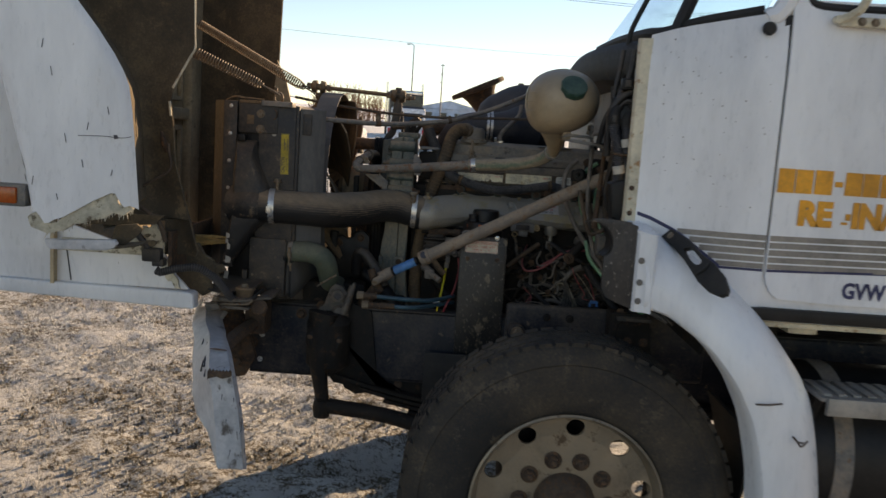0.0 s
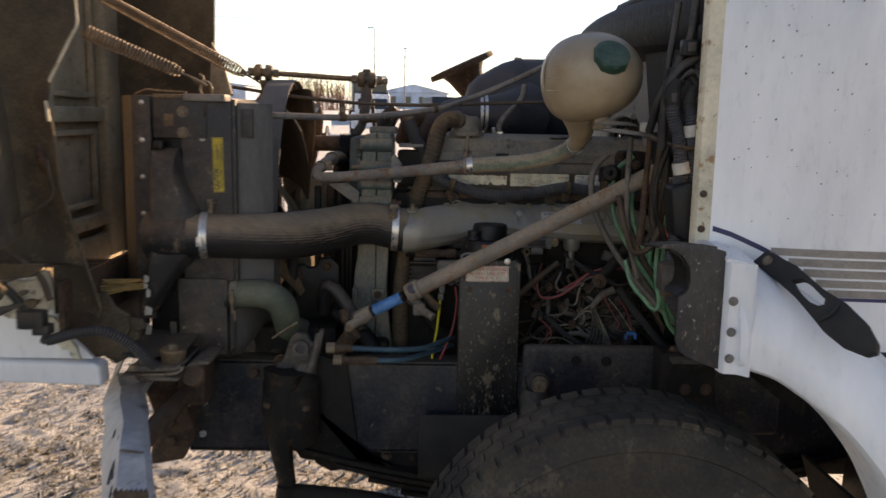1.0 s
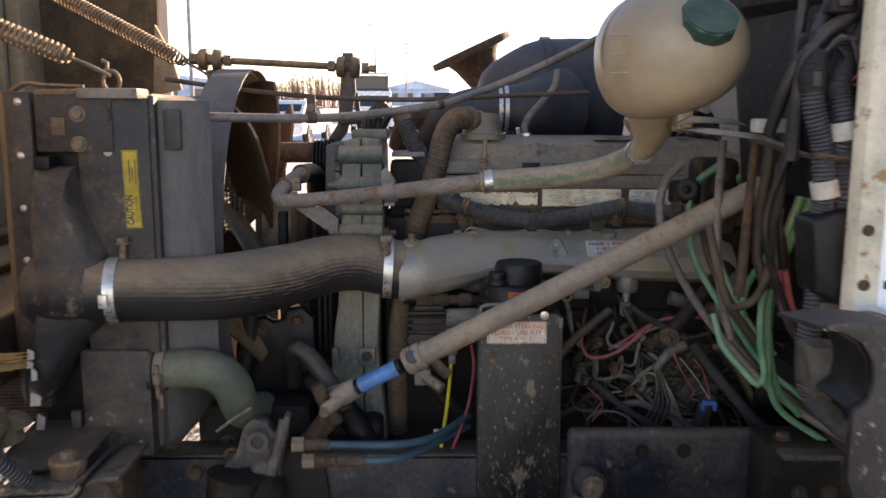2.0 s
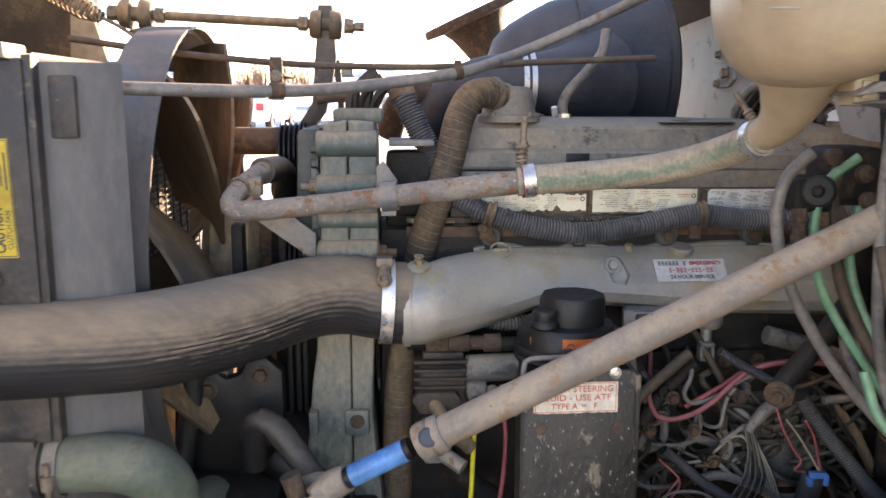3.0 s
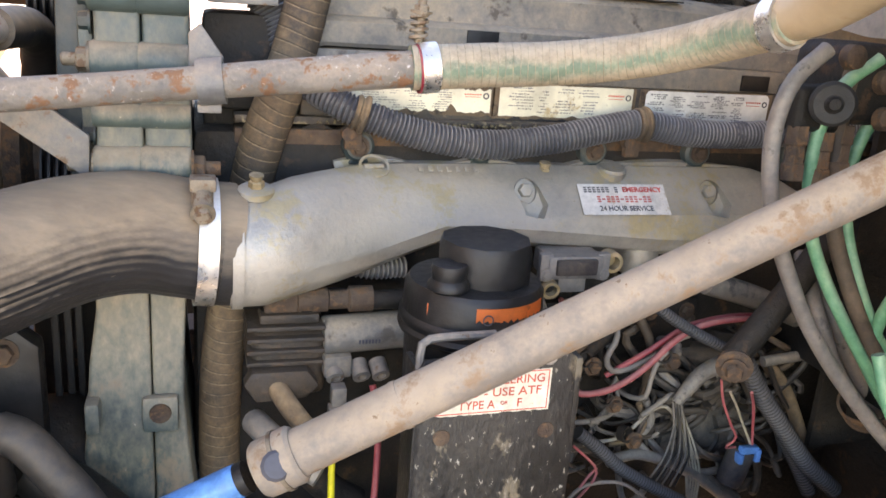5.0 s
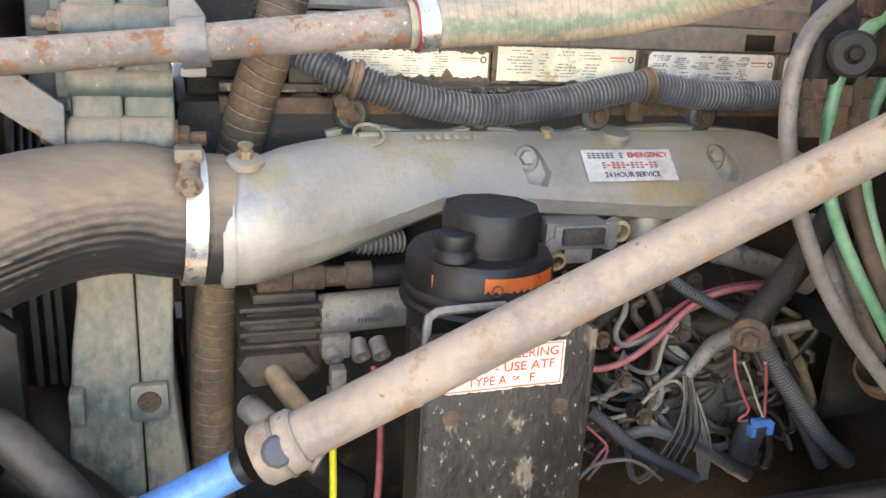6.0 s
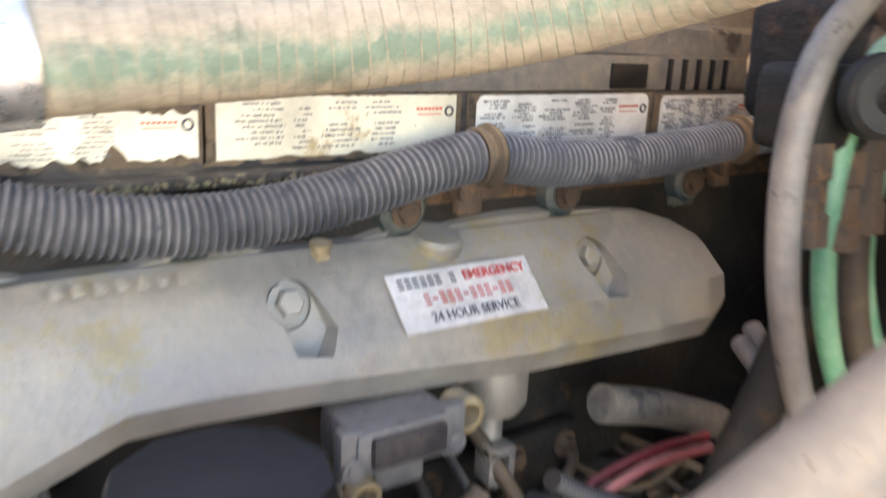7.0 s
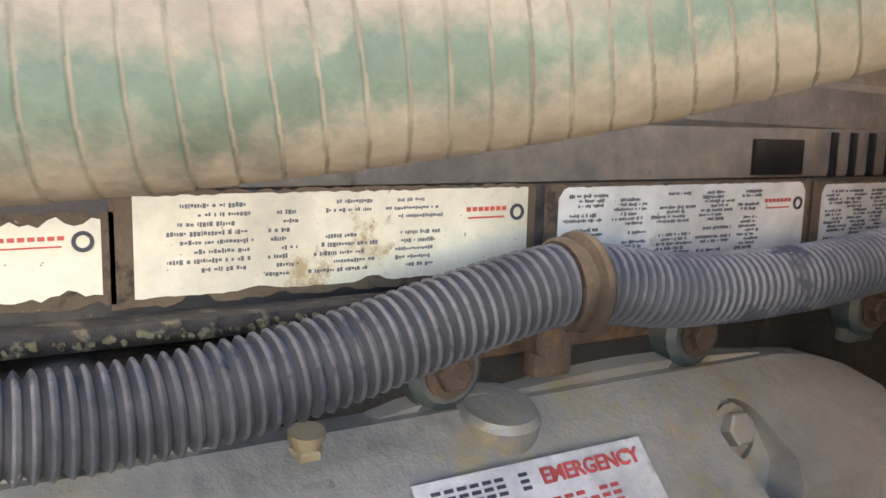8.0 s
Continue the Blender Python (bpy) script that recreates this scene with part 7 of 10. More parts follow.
def reservoir_bracket():
    t = thing("reservoir_bracket", (0.2, 3.41, 0.72), "chipped black bracket plate with a fluid label", "bracket")
    plate = prism([(0.116, 1.215), (0.122, 1.225), (0.28, 1.228), (0.288, 1.222), (0.295, 1.0), (0.297, 0.70), (0.116, 0.70)], 3.399, 3.407, "y", 0.002)
    part("plate", join(plate, box(0.286, 0.296, 3.40, 3.47, 0.70, 1.22, 0.003), box(0.114, 0.122, 3.40, 3.45, 0.70, 1.215, 0.003)), BOXBLACK, t)
    part("top_loop", tube([(0.118, 3.405, 1.205), (0.12, 3.41, 1.236), (0.132, 3.415, 1.243), (0.2, 3.416, 1.245)], 0.0045, 8), GREY, t)
    for x in (0.145, 0.261):
        part("hole", lathe([(0.0, 0.0008), (0.0062, 0.0008), (0.009, 0.001), (0.0095, 0.0)], (x, 3.399, 1.138), (0, -1, 0), 16), RUST, t)
    part("washer", lathe([(0.004, 0.001), (0.004, 0.004), (0.009, 0.003), (0.0095, 0.0)], (0.255, 3.399, 1.225), (0, -1, 0), 16), STEEL, t)
    m = facing(0.1965, 3.3985, 1.187, roll=0.5)
    lab = part("fluid_label", card(m, 0.127, 0.048, 0.0007, 0.002, 4), CREAMLABEL, t, "cream label with red print")
    up = m @ Matrix.Translation((0, 0, 0.0009))
    letters("POWER STEERING", 0.0135, up @ Matrix.Translation((0, 0.0135, 0)), REDINK, lab, width=0.112)
    letters("FLUID - USE ATF", 0.0135, up @ Matrix.Translation((0, 0.0, 0)), REDINK, lab, width=0.106)
    letters("TYPE A", 0.0135, up @ Matrix.Translation((-0.017, -0.0135, 0)), REDINK, lab, width=0.04)
    letters("OR", 0.006, up @ Matrix.Translation((0.013, -0.0125, 0)), REDINK, lab, width=0.008)
    letters("F", 0.0135, up @ Matrix.Translation((0.03, -0.0135, 0)), REDINK, lab)
    bars(m, [(0, 0.0222, 0.121, 0.0012), (0, -0.0215, 0.121, 0.0012), (-0.0608, 0, 0.0012, 0.0445), (0.0608, 0, 0.0012, 0.0445)], REDINK, lab, "border")
    return t


reservoir_bracket()


def steering_shaft():
    t = thing("steering_shaft", (0.27, 3.34, 1.05), "tan dusted diagonal steering shaft with blue tape", "steering shaft")
    a, b = Vector((0.0, 3.383, 1.1455)), Vector((0.6, 3.292, 1.4765))
    d = (b - a).normalized()
    at = lambda x: a + d * ((x - a.x) / d.x)
    part("tube", tube([at(-0.028), at(0.2), at(0.66)], 0.0236, 40, 0.03), ROD, t)
    part("seam", band(at(0.092), d, 0.0233, 0.006, 0.0012, 36), ROD, t)
    collar = part("collar", lathe([(0.018, -0.006), (0.0255, -0.005), (0.0285, -0.001), (0.029, 0.01), (0.0292, 0.034), (0.026, 0.038)], at(-0.035), d, 32), ROD, t)
    part("wire_ring", band(at(-0.018), d, 0.0293, 0.004, 0.0015, 32), BOLT, collar)
    part("grease_patch", lathe([(0.0, 0.004), (0.012, 0.003), (0.015, 0.0)], at(-0.026) + Vector((0, -0.0255, 0.014)), (0.1, -0.9, 0.5), 12), INK, collar)
    part("inner_shaft", tube([at(-0.16), at(-0.05)], 0.0165, 18), BLACK, t)
    part("tape", tube([at(-0.138), at(-0.058)], 0.0172, 18), BLUETAPE, t, "blue tape stripe")
    p = at(-0.165)
    part("yoke", join(tube([at(-0.145), p, p - d * 0.035 + Vector((0, -0.02, 0))], [0.021, 0.024, 0.019], 14), tube([p, p - d * 0.03 + Vector((0, -0.03, -0.003)), p - d * 0.055 + Vector((0, -0.034, -0.006))], 0.015, 12), tube([p, p - d * 0.03 + Vector((0, 0.03, 0.004)), p - d * 0.055 + Vector((0, 0.034, 0.006))], 0.015, 12)), ROD, t, "tan universal joint yoke")
    q = p - d * 0.055
    part("cross", tube([q + Vector((0, -0.05, -0.006)), q + Vector((0, 0.05, 0.006))], 0.011, 12), BOLT, t)
    part("lower_yoke", join(tube([q + Vector((-0.02, 0, 0.04)), q + Vector((-0.005, 0.0, -0.0)), q + Vector((0.02, 0.01, -0.05))], 0.016, 12), tube([q + Vector((0.01, 0.0, -0.03)), q + Vector((-0.06, 0.06, -0.13))], 0.024, 14)), RUST, t)
    return t


steering_shaft()


def coolant_tank():
    t = thing("coolant_tank", (0.42, 3.17, 1.56), "yellowed plastic coolant tank with dark green cap", "coolant tank")
    c = Vector((0.438, 3.20, 1.757))
    bm = bmesh.new()
    bmesh.ops.create_icosphere(bm, subdivisions=5, radius=1)
    for v in bm.verts:
        x, y, z = v.co
        f = (abs(x) ** 2.15 + abs(y) ** 2.15 + abs(z) ** 2.15) ** (-1 / 2.15)
        x, y, z = x * f, y * f, z * f
        p = Vector((x * 0.131, y * 0.18, z * 0.113))
        # belly runs down and back into the outlet
        low = max(0.0, -z)
        p.x += 0.014 * max(0.0, y) - 0.018 * low ** 2
        p.z -= 0.012 * low ** 2 * max(0.0, 0.4 - x)
        v.co = c + p
    body = part("body", bm, PLASTICTANK, t, "yellowed translucent plastic body")
    part("spout", tube([(0.426, 3.185, 1.745), (0.421, 3.205, 1.708), (0.424, 3.23, 1.668), (0.43, 3.258, 1.634), (0.435, 3.29, 1.607), (0.437, 3.325, 1.588), (0.434, 3.37, 1.573)], [0.1, 0.084, 0.06, 0.042, 0.031, 0.0245, 0.0215], 32), PLASTICTANK, body)
    ax = Vector((0.1, -0.74, 0.66)).normalized()
    k = Vector((0.455, 3.05, 1.788))
    part("filler_neck", lathe([(0.055, -0.045), (0.05, -0.015), (0.044, 0.0)], k, ax, 28), PLASTICTANK, body)
    prof = [(0.044, 0.0), (0.047, 0.004), (0.047, 0.024), (0.041, 0.03), (0.015, 0.033), (0.0, 0.033)]
    part("cap", join(lathe(prof, k, ax, 9), lathe([(0.044, 0.001), (0.044, 0.029)], k, ax, 28)), CAPGREEN, t, "dark green ribbed cap")
    part("lug", join(box(0.445, 0.474, 3.145, 3.185, 1.618, 1.662, 0.006), box(0.452, 0.468, 3.14, 3.15, 1.626, 1.647, 0.002)), PLASTICTANK, t)
    part("mould_seam", tube([c + Vector((0.1305 * math.cos(a), -0.045, 0.1105 * math.sin(a))) for a in np.linspace(0.2, math.pi * 1.1, 24)], 0.0025, 6), PLASTICTANK, body)
    for i in range(3):
        part("level_mark", box(0.30 + 0.002 * i, 0.335, 3.06, 3.066, 1.775 - i * 0.03, 1.777 - i * 0.03, 0.0008), PLASTICTANK, body)
    return t


coolant_tank()


def tank_shelf():
    t = thing("tank_shelf", (0.55, 3.06, 1.58), "bent dusty metal shelf strip under the coolant tank", "bracket")
    part("strip", prism([(0.435, 1.648), (0.475, 1.652), (0.56, 1.642), (0.655, 1.606), (0.655, 1.60), (0.56, 1.633), (0.47, 1.642)], 3.02, 3.10, "y", 0.002), GREY, t)
    part("bolt", hexbolt((0.51, 3.05, 1.643), (-0.1, -0.2, 1), 0.007, 0.008), BOLT, t)
    part("upper_strip", prism([(0.43, 1.655), (0.46, 1.672), (0.53, 1.668), (0.56, 1.655), (0.53, 1.658), (0.46, 1.66)], 3.08, 3.14, "y", 0.002), GREY, t)
    part("connector", box(0.535, 0.592, 2.98, 3.01, 1.645, 1.668, 0.004), WHITETAPE, t, "pale grey connector")
    t.location += Vector((0.004, 0.045, -0.026))
    return t


tank_shelf()


def thin_pipes():
    cable("vent_pipe", [(-0.60, 3.335, 1.642), (-0.5, 3.38, 1.641), (-0.40, 3.42, 1.639), (-0.25, 3.5, 1.637), (-0.13, 3.57, 1.645), (0.03, 3.63, 1.668), (0.10, 3.69, 1.688), (0.18, 3.76, 1.718), (0.29, 3.76, 1.766), (0.36, 3.70, 1.80), (0.42, 3.58, 1.83)], 0.0095, GREY, "long dusty grey-tan vent pipe", "pipe", seg=16)
    cable("thin_line", [(-0.62, 3.72, 1.727), (-0.45, 3.71, 1.704), (-0.256, 3.70, 1.686), (-0.1, 3.70, 1.681), (0.04, 3.70, 1.682), (0.18, 3.71, 1.69), (0.4, 3.74, 1.70)], 0.006, WIREBROWN, "thin brown line beside the vent pipe", "pipe")
    t = thing("pipe_bracket", (-0.235, 3.55, 1.62), "rusty double pipe clip", "clip")
    part("clip_ring", band((-0.245, 3.503, 1.638), (1, 0.5, 0), 0.0095, 0.02, 0.003, 18), RUST, t)
    part("clip_arm", box(-0.256, -0.234, 3.51, 3.70, 1.66, 1.664, 0.001), RUST, t)
    part("clip_plate", box(-0.255, -0.236, 3.505, 3.512, 1.635, 1.688, 0.002), RUST, t)
    part("clip_bolt", hexbolt((-0.246, 3.505, 1.66), (0, -1, 0), 0.006, 0.006), BOLT, t)
    s = thing("pipe_clip", (0.03, 3.63, 1.65), "rusty clip on the vent pipe", "clip")
    part("clip_ring", band((0.035, 3.635, 1.6695), (1, 0.4, 0.2), 0.0095, 0.014, 0.003, 18), RUST, s)
    part("clip_ear", box(0.03, 0.042, 3.633, 3.642, 1.678, 1.69, 0.002), RUST, s)
    h = thing("pipe_union", (-0.62, 3.34, 1.62), "grey union nut on the radiator end of the vent pipe", "fitting")
    part("nut", turned(lathe([(0.014, -0.012), (0.014, 0.012)], (0, 0, 0), (0, 0, 1), 6), Matrix.Translation((-0.603, 3.334, 1.642)) @ Matrix.Rotation(radians(90), 4, "Y")), GREY, h)
    part("ring", band((-0.622, 3.312, 1.645), (0.3, 1, 0), 0.018, 0.012, 0.004, 20), RUST, h)
    cable("breather_tube", [(0.262, 3.86, 1.592), (0.258, 3.86, 1.615), (0.27, 3.86, 1.642), (0.30, 3.86, 1.675), (0.335, 3.87, 1.715), (0.345, 3.88, 1.76)], 0.010, WIREGREY, "grey bent tube rising from the rocker cover", "pipe")
    t = thing("tube_foot", (0.262, 3.86, 1.585), "small bright fitting at the tube's foot", "fitting")
    part("nut", lathe([(0.014, 0.0), (0.014, 0.014)], (0.262, 3.86, 1.585), (0, 0, 1), 6), STEEL, t)
    part("stud", tube([(0.243, 3.85, 1.585), (0.238, 3.84, 1.612)], 0.006, 8), STEEL, t)
    cable("link_hose", [(-0.215, 3.85, 1.628), (-0.17, 3.85, 1.632), (-0.14, 3.85, 1.624), (-0.118, 3.85, 1.60), (-0.115, 3.85, 1.57)], 0.012, BROWNHOSE, "short brown bent hose above the gear cover", "hose")


thin_pipes()


def torque_rod():
    t = thing("torque_rod", (-0.37, 3.86, 1.72), "brown threaded tie rod between rubber bushings", "tie rod")
    y = 3.86
    ends = ((-0.545, 1.781), (-0.196, 1.764))
    part("rod", tube([(ends[0][0], y, ends[0][1]), (ends[1][0], y, ends[1][1])], 0.009, 12), FANMAT, t)
    for x, z in ends:
        bush_part = part("bushing", lathe([(0.0, -0.03), (0.022, -0.03), (0.026, -0.026), (0.0275, -0.014), (0.0275, -0.008), (0.014, -0.0075), (0.014, 0.0075), (0.0275, 0.008), (0.0275, 0.014), (0.026, 0.026), (0.022, 0.03), (0.0, 0.03)], (x, y, z), (1, 0, -0.05), 24), FANMAT, t)
        part("nut", lathe([(0.014, 0.034), (0.014, 0.052), (0.009, 0.054), (0.009, 0.072)], (x, y, z), (1, 0, -0.05), 6), BOLT, bush_part)
        part("nut", lathe([(0.014, 0.034), (0.014, 0.052)], (x, y, z), (-1, 0, 0.05), 6), BOLT, bush_part)
    part("post", join(prism([(-0.21, 1.80), (-0.183, 1.80), (-0.177, 1.705), (-0.185, 1.66), (-0.20, 1.60), (-0.233, 1.555), (-0.267, 1.555), (-0.225, 1.62), (-0.216, 1.72)], y - 0.008, y + 0.008, "y", 0.003), prism([(-0.185, 1.70), (-0.173, 1.70), (-0.161, 1.56), (-0.173, 1.56)], y + 0.02, y + 0.03, "y", 0.001)), DUSTYBLACK, t)
    part("left_post", tube([(-0.545, y, 1.755), (-0.543, y + 0.01, 1.71), (-0.58, y + 0.02, 1.665)], 0.015, 10), FANMAT, t)
    return t


torque_rod()


def spring(name, a, b, coils, r0, r1, wire, label):
    a, b = Vector(a), Vector(b)
    d = (b - a).normalized()
    u = d.cross(Vector((0, 0, 1))).normalized()
    v = d.cross(u)
    pts = []
    n = coils * 14
    for i in range(n + 1):
        s = i / n
        r = r0 + (r1 - r0) * s
        if s > 0.93:
            r *= 1 - (s - 0.93) * 8
        pts.append(a.lerp(b, s) + (u * math.cos(2 * math.pi * i / 14) + v * math.sin(2 * math.pi * i / 14)) * r)
    bm = bmesh.new()
    # a square wire wound along the points
    ring = []
    for i, p in enumerate(pts):
        t = (pts[min(i + 1, n)] - pts[max(i - 1, 0)]).normalized()
        s1 = t.cross(d).normalized()
        s2 = t.cross(s1)
        ring.append([bm.verts.new(p + (s1 * math.cos(k * math.pi / 3) + s2 * math.sin(k * math.pi / 3)) * wire) for k in range(6)])
    for x, y in zip(ring, ring[1:]):
        for k in range(6):
            bm.faces.new((x[k], x[(k + 1) % 6], y[(k + 1) % 6], y[k]))
    t = thing(name, a.lerp(b, 0.5), label, "spring", "hood springs")
    part("coil", bm, BOLT, t, sharp=80)
    part("hook", tube([b - d * 0.02, b + d * 0.035, b + d * 0.07 + Vector((0, 0, -0.004))], 0.0035, 8), BOLT, t)
    return t


spring("hood_spring", (-0.892, 3.225, 1.848), (-0.655, 3.273, 1.747), 26, 0.018, 0.016, 0.0032, "dusty coil spring hooked from hood to radiator")
spring("hood_spring", (-1.12, 4.0, 2.03), (-0.60, 3.836, 1.772), 54, 0.019, 0.019, 0.003, "dusty far coil spring of the hood")
solo("spring_ring", tube([(-0.606 + 0.016 * math.cos(a), 3.33, 1.708 + 0.02 * math.sin(a)) for a in np.linspace(0, 6.28, 18)], 0.004, 8, 0.006), BOLT, "worn steel ring holding the spring", "ring")
solo("spring_hook", tube([(-0.638, 3.315, 1.735), (-0.618, 3.325, 1.725), (-0.613, 3.335, 1.74), (-0.625, 3.335, 1.748)], 0.004, 8), BOLT, "bent steel hook on the hood spring", "hook")


def pulleys():
    def pulley(x0, y, z, r, n, mat, label):
        t = thing("belt_pulley", (x0, y, z - r), label, "pulley", "engine pulleys")
        prof = [(0.0, 0.0), (r * 0.5, 0.0)]
        for i in range(n):
            h = i * 0.009
            prof += [(r, h), (r, h + 0.0025), (r - 0.007, h + 0.0045), (r, h + 0.0085)]
        prof += [(r, n * 0.009), (r * 0.5, n * 0.009), (0.0, n * 0.009)]
        part("grooved_rim", lathe(prof, (x0, y, z), (1, 0, 0), 40), mat, t)
        part("hub", lathe([(0.02, 0.0), (0.02, 0.03), (0.0, 0.031)], (x0 + n * 0.009, y, z), (1, 0, 0), 16), TEAL, t)
        return t

    pulley(-0.283, 3.84, 1.527, 0.056, 5, BLACK, "black ribbed belt pulley above the fan drive")
    pulley(-0.27, 3.83, 1.30, 0.12, 6, BLACK, "large black crank-driven pulley behind the fan")
    pulley(-0.30, 3.95, 1.46, 0.045, 4, RUST, "small rusty idler pulley")
    cable("drive_shaft_stub", [(-0.37, 3.84, 1.548), (-0.28, 3.84, 1.548)], 0.026, RUST, "rusty round stub shaft beside the pulley", "shaft", seg=20)
    cable("alternator_case", [(-0.31, 3.95, 1.46), (-0.21, 3.93, 1.45)], 0.035, RUST, "rust-brown round casing below the pulley", "casing", seg=24)
    for k, (y, x) in enumerate(((3.70, -0.262), (3.705, -0.248), (3.71, -0.236))):
        solo("drive_belt", box(x - 0.004, x + 0.004, y, y + 0.006, 0.85, 1.32, 0.001), RUBBER, "black ribbed drive belt running down", "belt", "drive belts")
    solo("fan_guard_plate", box(-0.345, -0.325, 3.62, 3.66, 1.02, 1.42, 0.006), CASTDARK, "grimy upright bracket beside the fan", "bracket")


pulleys()


def lower_hose():
    t = thing("radiator_hose", (-0.45, 3.36, 1.02), "dull green lower radiator hose bending downwards", "hose")
    part("hose", tube([(-0.55, 3.335, 1.129), (-0.50, 3.335, 1.131), (-0.46, 3.338, 1.129), (-0.425, 3.345, 1.115), (-0.403, 3.36, 1.085), (-0.398, 3.39, 1.04), (-0.395, 3.44, 1.0), (-0.38, 3.55, 0.97)], [0.04, 0.04, 0.041, 0.041, 0.04, 0.038, 0.037, 0.036], 32, 0.012), LOWHOSE, t)
    clamp = part("clamp", band((-0.535, 3.335, 1.13), (1, 0, 0), 0.0425, 0.018, 0.0025, 36), GREY, t)
    part("clamp_bolt", join(lathe([(0.005, -0.03), (0.005, 0.04)], (-0.535, 3.29, 1.12), (0, 0.1, -1), 10), lathe([(0.009, -0.012), (0.009, 0.008)], (-0.535, 3.29, 1.125), (0, 0, 1), 10), lathe([(0.006, 0.0), (0.004, 0.03)], (-0.528, 3.288, 1.09), (0.05, 0, -1), 10)), BOLT, clamp)
    part("wire", tube([(-0.425, 3.305, 1.005), (-0.39, 3.31, 1.03), (-0.355, 3.32, 1.05)], 0.0035, 6), BOLT, t)
    part("flange", band((-0.553, 3.335, 1.13), (1, 0, 0), 0.044, 0.01, 0.006, 32), DUSTYBLACK, t)
    return t


lower_hose()


# ---- air intake behind the engine ----


def air_intake():
    t = thing("air_cleaner", (0.5, 4.25, 1.5), "dark blue air cleaner canister with a black duct", "air cleaner")
    part("canister", lathe([(0.0, 0.0), (0.05, 0.0), (0.085, 0.012), (0.118, 0.045), (0.148, 0.095), (0.172, 0.14), (0.187, 0.19), (0.19, 0.24), (0.19, 0.385), (0.197, 0.388), (0.197, 0.405), (0.19, 0.408), (0.18, 0.415), (0.0, 0.415)], (0.16, 4.28, 1.685), (1, 0, 0), 48), AIRBLUE, t)
    part("end_ring", band((0.36, 4.28, 1.685), (1, 0, 0), 0.19, 0.022, 0.005, 48), AIRBLUE, t)
    part("duct", tube([(0.165, 4.06, 1.66), (0.21, 4.05, 1.662), (0.30, 4.06, 1.66), (0.38, 4.12, 1.66)], [0.058, 0.065, 0.09, 0.12], 32), AIRBLUE, t, "black rubber intake duct")
    part("elbow", tube([(0.20, 4.05, 1.662), (0.15, 4.055, 1.662), (0.09, 4.07, 1.645), (0.04, 4.1, 1.60), (0.02, 4.13, 1.54)], [0.06, 0.06, 0.058, 0.054, 0.05], 28), AIRBLUE, t, "dusty black rubber elbow")
    for x in (0.205, 0.222):
        part("clamp", band((x, 4.052, 1.662), (1, 0.05, 0), 0.0665, 0.011, 0.002, 36), STEEL, t)
    part("fin", join(*[tube([(0.30, 3.99, 1.66 - 0.02 * i), (0.36, 4.01, 1.655 - 0.02 * i)], 0.004, 6) for i in range(3)]), RUBBER, t)
    s = thing("turbo_pipe", (0.08, 4.1, 1.58), "green painted turbo pipe with a rusty elbow", "pipe")
    part("pipe", tube([(0.02, 4.11, 1.646), (0.17, 4.09, 1.654)], 0.034, 28), GREENPAINT, s)
    part("elbow", tube([(0.03, 4.11, 1.646), (-0.02, 4.12, 1.64), (-0.06, 4.16, 1.61), (-0.08, 4.2, 1.55)], 0.031, 24), RUST, s)
    part("lip", band((0.028, 4.11, 1.646), (1, -0.1, 0.05), 0.034, 0.012, 0.004, 28), GREENPAINT, s)
    h = thing("exhaust_stub", (0.2, 4.76, 1.6), "rusty flanged exhaust elbow pointing up", "exhaust")
    ax = Vector((-0.42, -0.05, 0.9)).normalized()
    part("cone", lathe([(0.043, 0.0), (0.054, 0.043), (0.08, 0.118), (0.097, 0.145), (0.147, 0.15), (0.15, 0.157), (0.147, 0.174), (0.107, 0.176), (0.091, 0.161)], Vector((0.231, 4.76, 1.722)), ax, 40), RUST, h)
    part("elbow", tube([(0.222, 4.76, 1.735), (0.265, 4.76, 1.65), (0.34, 4.72, 1.59)], 0.053, 24), RUST, h)
    return t


air_intake()

# ---- chassis under the engine ----


def frame_rails():
    for y0, y1, label in ((3.415, 3.50, "black-blue chassis rail spotted with mud"), (4.25, 4.335, "black chassis rail beyond the engine")):
        t = thing("frame_rail", (1.0, (y0 + y1) / 2, 0.62), label, "chassis rail", "chassis rails")
        part("web", box(-0.70, 3.2, y0, y0 + 0.01, 0.62, 0.905, 0.003), BLUEBLACK, t)
        part("flange", box(-0.70, 3.2, y0, y1, 0.895, 0.908, 0.003), BLUEBLACK, t)
        part("flange", box(-0.70, 3.2, y0, y1, 0.617, 0.63, 0.003), BLUEBLACK, t)
        if y0 < 4:
            for x, z in ((-0.654, 0.773), (-0.660, 0.672)):
                part("washer", lathe([(0.0, 0.002), (0.004, 0.002), (0.005, 0.004), (0.0105, 0.003), (0.011, 0.0)], (x, y0, z), (0, -1, 0), 14), STEEL, t)
            for x, z in ((-0.70, 0.80), (-0.69, 0.74), (-0.66, 0.86), (-0.5, 0.87), (-0.42, 0.905)):
                part("bolt", hexbolt((x, y0, z), (0, -1, 0), 0.015, 0.014), RUST, t)
    for x in (-0.3, 0.1):
        solo("crossmember", box(x, x + 0.12, 3.5, 4.25, 0.62, 0.74, 0.01), CASTDARK, "black chassis cross member", "cross member", "cross members")


frame_rails()


